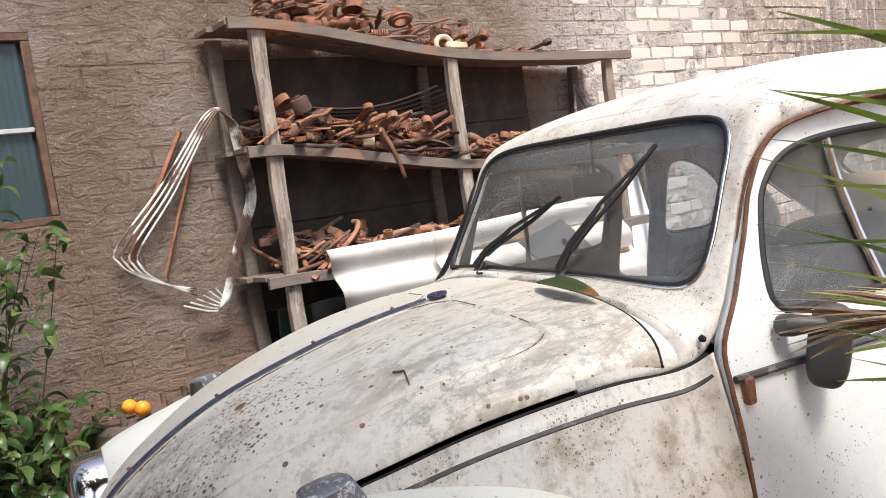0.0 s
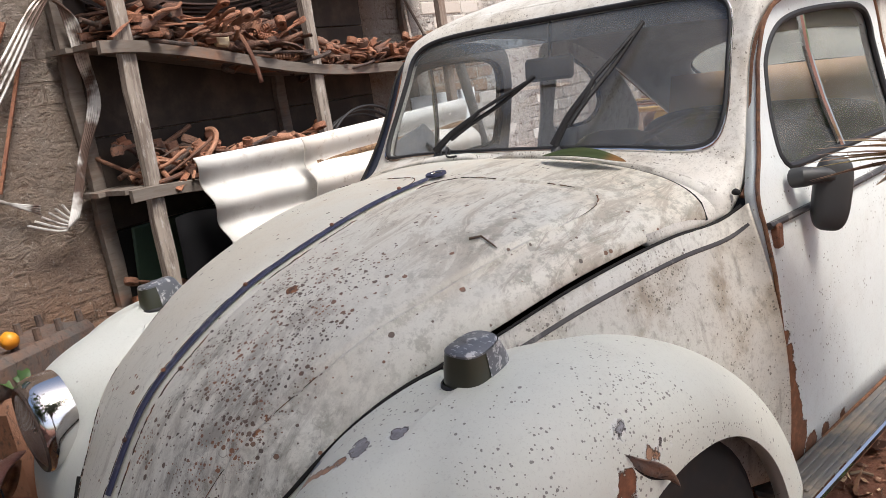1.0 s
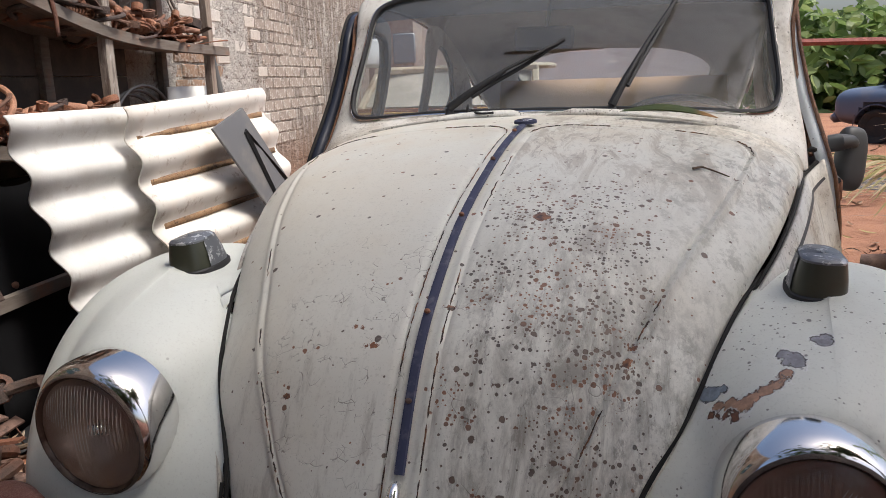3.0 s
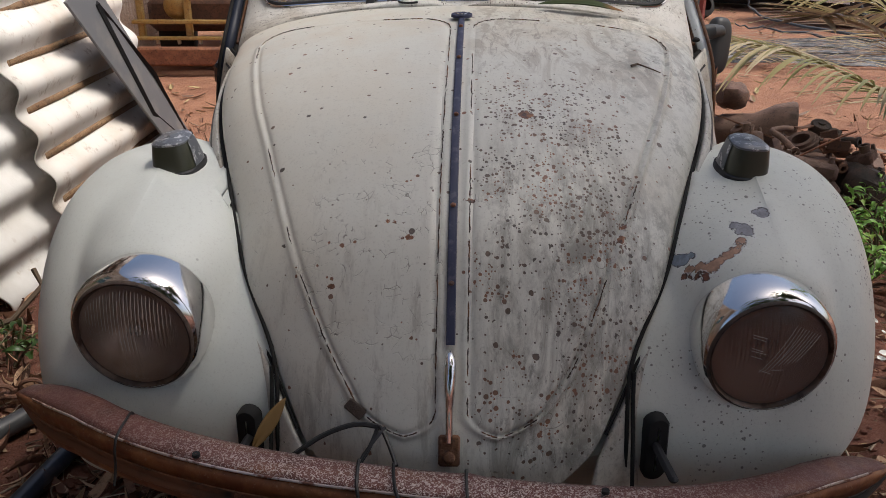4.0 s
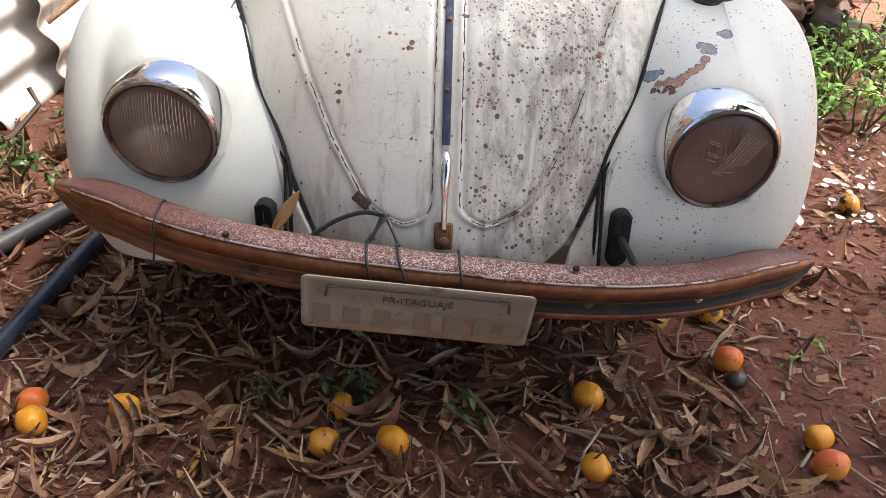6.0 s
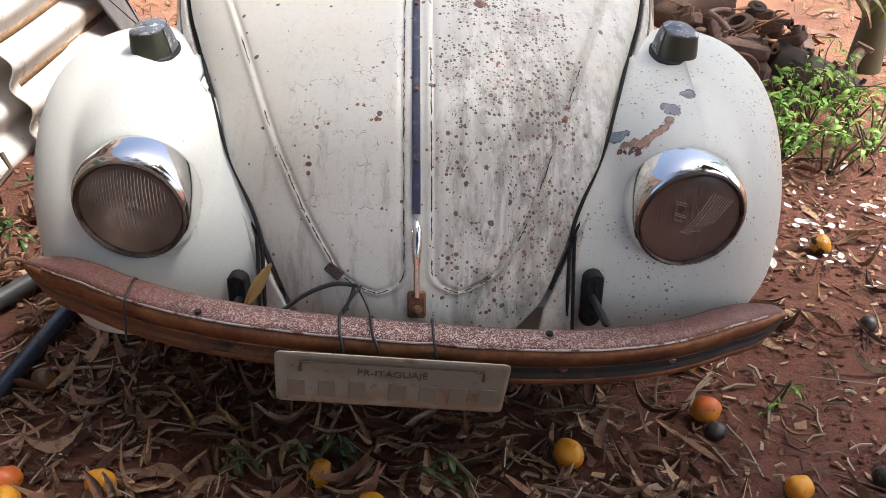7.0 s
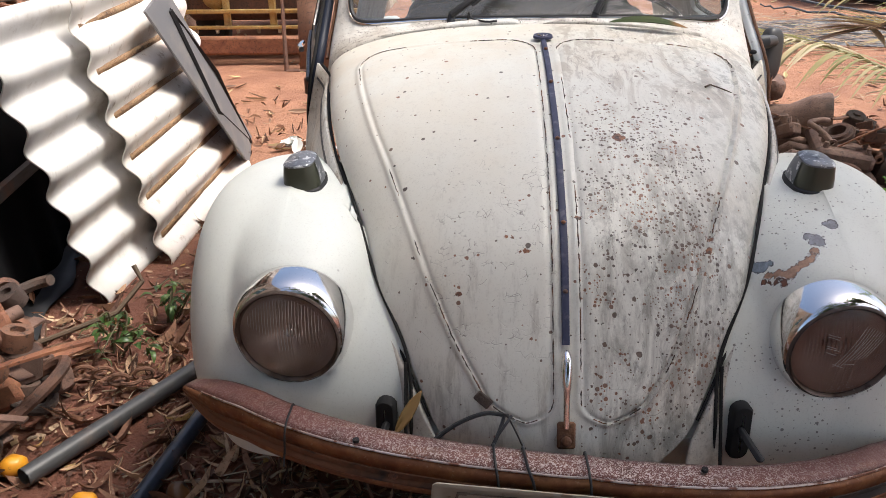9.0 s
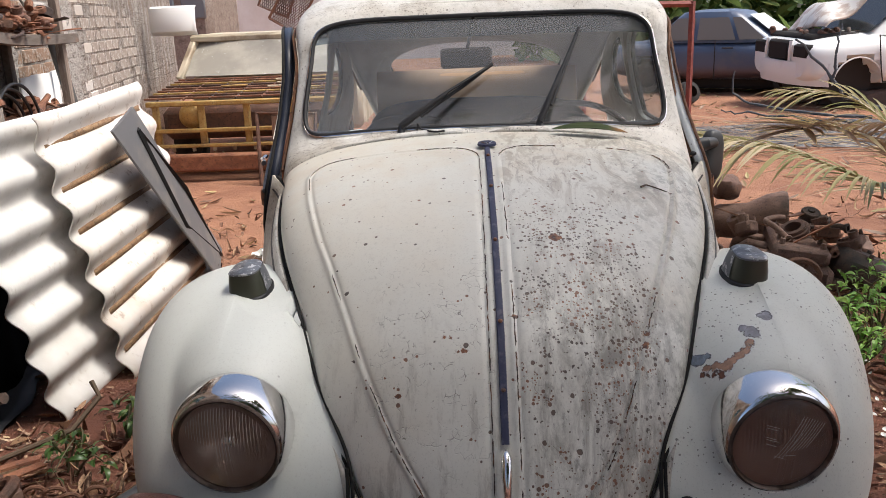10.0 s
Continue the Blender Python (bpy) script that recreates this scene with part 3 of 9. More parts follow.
def pane(name, uv, f, mat_, parent, depth=Vector((0, 0, 0)), label=""):
    """A glass pane that follows the body's curve inside the outline."""
    bm = bmesh.new()
    ck, cv = sum(h[0] for h in uv) / len(uv), sum(h[1] for h in uv) / len(uv)
    rows = [[f(ck + (k - ck) * s, cv + (v - cv) * s) + depth for k, v in uv] for s in (0.02, 0.2, 0.4, 0.6, 0.8, 0.93, 1.0)]
    grid(bm, rows, True)
    ob = part(name, bm, mat_, parent, label)
    ob.visible_shadow = False
    return ob


pane("windshield", screen_uv, cabin_at, glass, car, Vector((0, 0.006, 0)), "dusty curved windscreen")
tint = material("tinted_band", (0.2, 0.25, 0.3), 0.2)
tn = tint.node_tree
see, mixed = tn.nodes.new("ShaderNodeBsdfTransparent"), tn.nodes.new("ShaderNodeMixShader")
see.inputs[0].default_value = (0.30, 0.36, 0.42, 1)
mixed.inputs[0].default_value = 0.12
tn.links.new(see.outputs[0], mixed.inputs[1])
tn.links.new(tn.nodes["Principled BSDF"].outputs[0], mixed.inputs[2])
tn.links.new(mixed.outputs[0], tn.nodes["Material Output"].inputs[0])
bm = bmesh.new()
grid(bm, [[cabin_at(k, 0.565 * (j / 16 - 1) * (1 - 0.10 * max(0, k - 3.7))) + Vector((0, 0.011, 0)) for j in range(33)] for k in (3.42, 3.6, 3.8, 3.98)])
part("sun_band", bm, tint, car, "dark blue tinted band along the windscreen's top").visible_shadow = False
frame_tube(screen_uv, Vector((0, 0.0, 0.0)), 0.0075, rubber, "windshield_seal", shell)
frame_tube([(2.62 + (k - 2.62) * 1.028, v * 1.026) for k, v in screen_uv], Vector((0, -0.003, 0)), 0.004, chrome, "windshield_trim", shell, "thin bright trim round the windscreen")
pane("rear_window", back_uv, cabin_at, glass, car)
frame_tube(back_uv, Vector((0, 0, 0)), 0.011, rubber, "rear_window_seal", shell)


# sides
def side_x(y, z):
    zs = [(0.25, 0.690), (0.45, 0.705), (0.65, 0.710), (0.80, 0.703), (0.90, 0.688), (1.00, 0.660), (1.10, 0.632), (1.22, 0.608), (1.32, 0.600), (1.40, 0.598)]
    x = np.interp(z, [a for a, b in zs], [b for a, b in zs])
    return float(x) + 0.012 * math.sin(math.pi * min(1, max(0, (y - 1.1) / 1.5))) - (0.16 * max(0, y - 2.3) ** 1.6)


def side_at(s, lift=0.0):
    return lambda y, z: Vector((s * (side_x(y, z) + lift), y, z))


paint_navy = Mix(material("dark_blue_paint", (0.014, 0.018, 0.032), 0.4))
paint_navy.lay(paint_navy.ramp(paint_navy.noise(5, 5), 0.5, 0.75, 0, 0.4), (0.06, 0.055, 0.055))
paint_navy = paint_navy.done()
door_trim = Mix(material("dark_door_trim", (0.10, 0.10, 0.105), 0.7))
door_trim.lay(door_trim.ramp(door_trim.noise(5, 5), 0.5, 0.75, 0, 0.5), (0.19, 0.16, 0.13))
door_trim = door_trim.done()
DOOR = [(1.112, 0.34), (1.106, 0.5), (1.10, 0.7), (1.092, 0.86), (1.10, 0.95), (1.165, 1.04), (1.225, 1.14), (1.275, 1.24), (1.33, 1.315), (1.43, 1.362), (1.62, 1.378),
        (1.85, 1.375), (1.965, 1.35), (2.005, 1.27), (2.02, 1.1), (2.03, 0.9), (2.03, 0.7), (2.01, 0.5), (1.95, 0.34), (1.7, 0.335), (1.4, 0.335)]
GLASS = [(1.30, 0.985), (1.262, 1.0), (1.252, 1.03), (1.262, 1.09), (1.280, 1.16), (1.305, 1.225), (1.35, 1.275), (1.42, 1.305), (1.55, 1.32),
         (1.75, 1.322), (1.88, 1.312), (1.94, 1.27), (1.955, 1.15), (1.955, 1.03), (1.93, 0.99), (1.7, 0.985), (1.5, 0.985)]


def closed(pts, n):
    q = [list(p) for p in pts]
    q = q + q[:3]
    m = len(pts)
    return [tuple(cr(q, 1 + m * i / n)) if 1 + m * i / n <= m + 1 else tuple(cr(q, 1 + m * i / n - m)) for i in range(n)]


def by_angle(pts, c, n=120):
    """The outline sampled at even angles about c."""
    d = closed(pts, 600)
    ang = np.unwrap(np.array([math.atan2(z - c[1], (y - c[0])) for y, z in d]))
    if ang[-1] < ang[0]:
        ang, d = ang[::-1], d[::-1]
    a0 = ang[0]
    ang = np.append(ang, a0 + math.tau)
    ys, zs = [p[0] for p in d] + [d[0][0]], [p[1] for p in d] + [d[0][1]]
    t = [a0 + (a - a0) % math.tau for a in np.arange(n) * math.tau / n]
    return [(float(np.interp(a, ang, ys)), float(np.interp(a, ang, zs))) for a in t]


def holed_panel(bm, outer, inner, c, f, n=120, steps=12):
    o, i = by_angle(outer, c, n), by_angle(inner, c, n)
    grid(bm, [[f(a[0] + (b[0] - a[0]) * k / steps, a[1] + (b[1] - a[1]) * k / steps) for a, b in zip(i, o)] for k in range(steps + 1)], True)


REARSIDE = [(2.03, 1.30), (2.045, 1.1), (2.05, 0.9), (2.05, 0.7), (2.04, 0.5), (2.0, 0.34), (2.2, 0.34), (2.45, 0.45), (2.62, 0.7), (2.70, 0.95), (2.6, 1.12), (2.45, 1.245), (2.25, 1.33), (2.1, 1.355)]
REARGLASS = [(2.13, 1.02), (2.115, 1.15), (2.14, 1.27), (2.24, 1.275), (2.36, 1.2), (2.43, 1.08), (2.38, 1.01), (2.25, 1.0)]
for s in (1, -1):
    f = side_at(s)
    bm = bmesh.new()
    holed_panel(bm, DOOR, GLASS, (1.6, 1.13), f)
    door = solid(part("door", bm, paint_door if s > 0 else paint_navy, car, "white door with rust at its lower front edge" if s > 0 else "dark blue replacement door, standing ajar"), 0.03)
    door.data.materials.append(lining if s > 0 else door_trim)
    door.modifiers[0].material_offset = 1
    frame_tube(by_angle(DOOR, (1.6, 1.0), 160), Vector((0, 0, 0)), 0.0048, seam_rust if s > 0 else dark_gap, "door_gap", door, "rusty dark door gap", side_at(s, 0.001))
    ring_ = [(y, z) for y, z in by_angle(GLASS, (1.6, 1.13), 120)]
    frame_tube(ring_, Vector((0, 0, 0)), 0.009, rubber, "window_seal", door, "", side_at(s, -0.004))
    pane("window_pane", ring_, side_at(s, -0.012), glass if s > 0 else glass, door)
    bm = bmesh.new()
    tube(bm, [f(1.505 + 0.055 * k / 8, 1.31 - 0.32 * k / 8) for k in range(9)], 0.009, 8)
    part("window_divider", bm, chrome, door, "upright bright window bar")
    bm = bmesh.new()
    tube(bm, [side_at(s, 0.006)(1.10 + 0.9 * k / 10, 0.893 + 0.008 * k / 10) for k in range(11)], 0.008, 6)
    part("trim_strip", bm, trim_dark, door, "faded dark side strip")
    bm = bmesh.new()
    tube(bm, [side_at(s, 0.035)(1.83, 0.86), side_at(s, 0.045)(1.9, 0.862), side_at(s, 0.035)(1.97, 0.862)], 0.011, 8)
    part("handle", bm, chrome, door)
    bm = bmesh.new()
    block(bm, (0.02, 0.024, 0.052), Matrix.Translation(side_at(s, 0.006)(1.125, 0.868)), 0.004)
    part("hinge", bm, rust, door, "rusty hinge")
    if s < 0:
        h = Matrix.Translation((-0.70, 1.10, 0))
        door.matrix_world = h @ Matrix.Rotation(radians(10), 4, "Z") @ h.inverted()
    bm = bmesh.new()
    holed_panel(bm, REARSIDE, REARGLASS, (2.28, 1.13), f)
    quarter = solid(part("rear_side_panel", bm, paint_body, car), 0.015)
    ring_ = by_angle(REARGLASS, (2.28, 1.13), 80)
    frame_tube(ring_, Vector((0, 0, 0)), 0.010, rubber, "window_seal", quarter, "", side_at(s, 0.0))
    pane("window_pane", ring_, side_at(s, -0.01), glass, quarter)
    # drip rail
    bm = bmesh.new()
    pts = [cabin_at(0.6 + 9.4 * k / 60, s * 0.992) + Vector((s * 0.008, 0, -0.004)) for k in range(61)]
    tube(bm, pts, 0.0055, 6)
    part("drip_rail", bm, seam_rust, car, "rust-edged rain gutter")
    # panel beside the bonnet, between its edge and the front wing
    top = [Vector((s * e[2], e[3], e[4] - 0.004)) for e in HOOD[1:]] + [Vector((s * 0.652, 1.09, 0.952))]
    top = [Vector((s * (abs(p.x) + 0.004), p.y, p.z - 0.008)) for p in top]
    low = [Vector((s * x, y, z)) for x, y, z in ((0.22, -0.13, 0.36), (0.30, -0.07, 0.36), (0.35, 0.0, 0.38), (0.40, 0.09, 0.42), (0.44, 0.2, 0.45), (0.49, 0.33, 0.48),
                                                 (0.54, 0.48, 0.45), (0.60, 0.65, 0.42), (0.665, 0.88, 0.38), (0.69, 1.02, 0.35), (0.705, 1.095, 0.34))]
    bm = bmesh.new()
    rows = []
    for k in range(13):
        g = k / 12
        row = []
        for i in range(61):
            a, b = Vector(cr(top, i / 6)), Vector(cr(low, i / 6))
            p = a.lerp(b, g)
            p.x += s * 0.035 * math.sin(math.pi * g) * min(1, i / 30)
            row.append(p)
        rows.append(row)
    grid(bm, rows)
    solid(part("cowl_side", bm, paint_cowl, car, "grimy white side panel below the bonnet edge"), 0.008)
    bm = bmesh.new()
    tube(bm, [Vector(cr(top, 0.5 + 9.3 * i / 80)) + Vector((s * -0.004, 0, 0.0)) for i in range(81)], [0.0035 + 0.0022 * max(0, min(1, (i - 45) / 20)) for i in range(81)], 6)
    part("bonnet_gap", bm, dark_gap, car)
    bm = bmesh.new()
    tube(bm, [hood_raised(1.0, s * f) + Vector((0, 0.004, -0.003)) for f in [0.45 + 0.55 * q / 24 for q in range(25)]], [0.0015 + 0.0018 * q / 24 for q in range(25)], 6)
    part("rear_gap", bm, dark_gap, car)
    # upright joint between the wing and the front panel
    bm = bmesh.new()
    tube(bm, [Vector((s * (0.303 + 0.02 * max(0, z - 0.54)), -0.070 + 0.39 * (z - 0.468) + 0.9 * max(0, 0.44 - z) ** 2, z)) for z in [0.36 + 0.215 * q / 12 for q in range(13)]], 0.0035, 6)
    part("wing_joint", bm, dark_gap, car)
    bm = bmesh.new()
    pts = []
    for i in range(30):
        q = 5.2 + 4.5 * i / 29
        a, b = Vector(cr(top, q)), Vector(cr(low, q))
        g = 0.060 + 0.03 * (9.4 - q) / 4
        p = a.lerp(b, g)
        p.x += s * (0.035 * math.sin(math.pi * g) + 0.004)
        pts.append(p)
    tube(bm, pts, 0.007, 6)
    part("trim_strip", bm, trim_dark, car, "faded dark strip below the bonnet")


# wings: swept round the wheel from the front foot over the top to the running board
def wing_mesh(s, centre, stations, lamp=None, arch=0.0, wide=0.0):
    """stations: angle, crown radius, crown x, inner x, inner radius, lip radius."""
    bm = bmesh.new()
    rows = []
    n = 110
    for i in range(n + 1):
        ang, rc, xc, xi, ri, rl, xl = cr(stations, (len(stations) - 1) * i / n)
        a = radians(ang)
        row = []
        for j in range(61):
            g = j / 60
            if g < 0.4:
                h = g / 0.4 * math.pi / 2
                x = xi + (xc - xi) * math.sin(h)
                r = ri + (rc - ri) * (1 - (1 - math.sin(h)) ** 1.6)
                r = rc - (rc - ri) * (math.cos(h)) ** 1.6
            else:
                h = (g - 0.4) / 0.6 * math.pi / 2
                x = xc + (xl + wide - xc) * math.sin(h) ** 0.85
                r = rl + (rc - rl) * math.cos(h) ** 0.85
                back = ((g - 0.4) / 0.6) ** 3 * arch
            row.append(Vector((s * (x + (0.022 * g if s < 0 else 0)), centre[0] + (back if g >= 0.4 else 0) - r * math.cos(a), centre[1] + r * math.sin(a))))
        row.append(row[-1] + Vector((-s * 0.03, 0, 0)))
        row.insert(0, row[0] + Vector((-s * 0.035, 0, -0.03)))
        rows.append(row)
    if lamp:
        for row in rows:
            for p in row:
                d = math.hypot(p.x - lamp[0], (p.z - lamp[1]))
                if p.y < 0.35 and d < 0.30:
                    t = 0.030 + 14.0 * max(0.0, d - 0.112) ** 1.6
                    k = 0.04 + 0.08 * max(0.0, min(1.0, (p.z - lamp[1] - 0.06) / 0.08))
                    h = max(k - abs(p.y - t), 0) / k
                    p.y = min(p.y, t) - h * h * k / 4
    grid(bm, rows)
    if lamp:
        gone = [v for v in bm.verts if v.co.y < 0.2 and math.hypot(v.co.x - lamp[0], v.co.z - lamp[1]) < 0.095]
        bmesh.ops.delete(bm, geom=gone, context="VERTS")
    return bm


LAMP = {1: (0.518, 0.614), -1: (-0.528, 0.635)}
FRONT = [
    (3, 0.455, 0.50, 0.295, 0.460, 0.33, 0.70),
    (14, 0.462, 0.52, 0.292, 0.475, 0.33, 0.745),
    (30, 0.480, 0.53, 0.300, 0.478, 0.325, 0.765),
    (48, 0.495, 0.545, 0.368, 0.470, 0.32, 0.775),
    (66, 0.502, 0.56, 0.418, 0.473, 0.315, 0.780),
    (90, 0.498, 0.575, 0.480, 0.482, 0.31, 0.785),
    (115, 0.515, 0.60, 0.550, 0.505, 0.31, 0.785),
    (140, 0.565, 0.635, 0.615, 0.555, 0.31, 0.785),
    (160, 0.625, 0.67, 0.660, 0.615, 0.32, 0.780),
    (178, 0.690, 0.69, 0.685, 0.680, 0.34, 0.775),
]
REAR = [
    (0, 0.62, 0.72, 0.68, 0.60, 0.42, 0.78),
    (30, 0.52, 0.70, 0.66, 0.50, 0.37, 0.785),
    (60, 0.47, 0.67, 0.62, 0.45, 0.34, 0.785),
    (90, 0.49, 0.64, 0.55, 0.46, 0.33, 0.785),
    (120, 0.54, 0.60, 0.48, 0.50, 0.33, 0.78),
    (150, 0.58, 0.57, 0.42, 0.54, 0.34, 0.77),
    (185, 0.56, 0.56, 0.40, 0.52, 0.36, 0.74),
]
AXLE = (0.405, 0.335)
for s in (1, -1):
    fender = solid(part("front_wing", wing_mesh(s, AXLE, FRONT, LAMP[s], 0.17, 0.022), paint_wing if s > 0 else paint_white, car, "white front wing with flaked paint and rust" if s > 0 else "white front wing, dusty"), 0.006)
    part("rear_wing", wing_mesh(s, (2.80, 0.335), REAR), paint_white, car)
    # beading along the joint
    bm = bmesh.new()
    pts = []
    for i in range(60):
        ang, rc, xc, xi, ri, rl, xl = cr(FRONT, 0.6 + 8.4 * i / 59)
        a = radians(ang)
        out = 0.004 + 0.010 * max(0, min(1, (45 - ang) / 20))
        pts.append(Vector((s * (xi - 0.002 + 0.3 * (out - 0.004)), AXLE[0] - (ri + out) * math.cos(a), AXLE[1] + (ri + out) * math.sin(a))))
    tube(bm, pts, 0.004, 6)
    part("wing_piping", bm, dark_gap, fender)

    if s > 0:
        bm = bmesh.new()
        tear = [(0.752, 0.371, 0.766), (0.770, 0.378, 0.738), (0.786, 0.392, 0.706), (0.794, 0.412, 0.682), (0.800, 0.444, 0.660), (0.803, 0.474, 0.645)]
        tube(bm, [cr(tear, k * 5 / 24) for k in range(25)], [0.001 + 0.0055 * math.sin(math.pi * k / 26) for k in range(25)], 6)
        part("torn_edge", bm, dark_gap, fender, "dark tear in the wing's skin")
        bm = bmesh.new()
        rows = []
        for k in range(9):
            p = Vector(cr(tear, 1.6 + 3.2 * k / 8))
            w = 0.034 * math.sin(math.pi * (0.12 + 0.84 * k / 8))
            rows.append([p + Vector((0.004 + 0.020 * q * q, 0.9 * w * q, 0.45 * w * q - 0.010 * q * q)) for q in (0, 0.35, 0.7, 1.0)])
        grid(bm, rows)
        solid(part("bent_flap", bm, rust_material("flap_rust", (0.34, 0.19, 0.12), (0.24, 0.22, 0.21), vary=False), fender, "rusty lip of torn sheet bent outwards"), 0.002)

# front apron between the wings, behind the bonnet's nose
bm = bmesh.new()
rows = []
for i in range(13):
    z = 0.34 + 0.30 * i / 12
    rows.append([Vector((x, -0.102 + 0.5 * x * x + 0.85 * max(0, z - 0.44) + 0.3 * max(0, 0.44 - z), z)) for x in [0.305 * (j / 12 - 1) for j in range(25)]])
grid(bm, rows)
solid(part("front_apron", bm, paint_white, car, "white front panel below the bonnet"), 0.006)
black_hole = material("horn_slot", (0.01, 0.01, 0.01), 0.8)
for s in (1, -1):
    bm = bmesh.new()
    rows = []
    mm = Matrix.Translation((s * 0.342, -0.058, 0.47)) @ Euler((radians(90), 0, radians(s * 8))).to_matrix().to_4x4()
    lathe(bm, [(0.001, 0.014), (0.017, 0.013), (0.021, 0.008), (0.021, -0.01)], 16, mm)
    for v in bm.verts:
        v.co.z += 0.022 if v.co.z > 0.47 else -0.06
    part("bumper_slot", bm, black_hole, car, "dark rubber slot for the bumper arm")
    bm = bmesh.new()
    block(bm, (0.016, 0.12, 0.012), Matrix.Translation((s * 0.345, -0.110, 0.462)) @ Euler((0, 0, radians(s * 6))).to_matrix().to_4x4(), 0.006)
    part("bumper_arm", bm, rubber, car)

# floor, firewall and running boards
under = material("underbody", (0.035, 0.03, 0.027), 0.95)
bm = bmesh.new()
block(bm, (1.26, 2.2, 0.06), Matrix.Translation((0, 2.0, 0.29)), 0.02)
part("floor_pan", bm, under, car)
bm = bmesh.new()
grid(bm, [[Vector((x, 0.98 + 0.1 * x * x, z)) for x in (-0.58, -0.3, 0, 0.3, 0.58)] for z in (0.30, 0.60, 0.80, 0.89)])
solid(part("bulkhead", bm, under, car), 0.01)
bm = bmesh.new()
block(bm, (0.62, 0.70, 0.42), Matrix.Translation((0, 0.56, 0.52)), 0.1)
part("front_tray", bm, under, car)
bm = bmesh.new()
block(bm, (0.9, 0.7, 0.4), Matrix.Translation((0, 2.95, 0.5)), 0.1)
part("engine_bay", bm, under, car)
board_grey = Mix(material("running_board_rubber", (0.13, 0.125, 0.12), 0.6))
board_grey.lay(board_grey.ramp(board_grey.noise(9, 5), 0.45, 0.7, 0, 0.7), (0.34, 0.27, 0.2))
board_grey = board_grey.done()
for s in (1, -1):
    bm = bmesh.new()
    block(bm, (0.13, 1.36, 0.03), Matrix.Translation((s * 0.725, 1.70, 0.315)), 0.01)
    for k in range(5):
        block(bm, (0.010, 1.30, 0.006), Matrix.Translation((s * (0.685 + 0.02 * k), 1.70, 0.332)), 0.002)
    board = part("running_board", bm, board_grey, car, "grey running board with ribbed rubber")
    bm = bmesh.new()
    tube(bm, [(s * 0.792, 1.03 + 1.34 * k / 6, 0.325) for k in range(7)], 0.009, 8)
    part("edge_strip", bm, chrome, board)

# wheels
tyre_rubber = Mix(material("tyre", (0.025, 0.024, 0.023), 0.85))
tyre_rubber.lay(tyre_rubber.ramp(tyre_rubber.noise(12, 5), 0.45, 0.7, 0, 0.6), (0.05, 0.034, 0.026))
tyre_rubber = tyre_rubber.done()
rim_paint = rust_material("rusty_rim", (0.22, 0.12, 0.08), (0.33, 0.3, 0.27), vary=False)
for s in (1, -1):
    for y in (AXLE[0] + 0.20, 2.80):
        m = Matrix.Translation((s * 0.66, y, 0.305)) @ Euler((0, radians(90 * s), 0)).to_matrix().to_4x4()
        bm = bmesh.new()
        prof = [(0.19, -0.07), (0.225, -0.08), (0.275, -0.082), (0.305, -0.065), (0.315, -0.04), (0.315, 0.04), (0.305, 0.065), (0.275, 0.082), (0.225, 0.08), (0.19, 0.07)]
        lathe(bm, prof, 40, m)
        for v in bm.verts:
            v.co.z = max(v.co.z, 0.0)
        wheel = part("tyre", bm, tyre_rubber, car, "worn dusty tyre")
        bm = bmesh.new()
        lathe(bm, [(0.196, 0.066), (0.188, 0.07), (0.18, 0.055), (0.165, 0.03), (0.12, 0.035), (0.10, 0.05), (0.07, 0.055), (0.001, 0.057)], 32, m)
        part("rim", bm, rim_paint, wheel, "rusty steel rim")

# head lamps
rust_dim = rust_material("dim_rust", (0.07, 0.05, 0.04), (0.13, 0.09, 0.07), vary=False)
lens_clear = material("lamp_glass", (0.9, 0.9, 0.88), 0.06)
lt = lens_clear.node_tree.nodes["Principled BSDF"]
lt.inputs["Transmission Weight"].default_value, lt.inputs["IOR"].default_value = 0.95, 1.38
lt.inputs["Base Color"].default_value = (0.92, 0.89, 0.84, 1)
bowl = Mix(material("lamp_reflector", (0.50, 0.38, 0.31), 0.35, 0.6))
bowl.lay(bowl.ramp(bowl.noise(9, 5), 0.45, 0.7), (0.36, 0.26, 0.21))
bowl = bowl.done()
bowl_brown = Mix(material("tarnished_reflector", (0.42, 0.25, 0.19), 0.55, 0.1))
bowl_brown.lay(bowl_brown.ramp(bowl_brown.noise(8, 5), 0.45, 0.7), (0.30, 0.17, 0.13))
bowl_brown = bowl_brown.done()
ring_dull = Mix(material("tarnished_ring", (0.16, 0.115, 0.09), 0.4, 0.7))
ring_dull.lay(ring_dull.ramp(ring_dull.noise(30, 5), 0.45, 0.65), (0.07, 0.045, 0.035))
ring_dull = ring_dull.done()
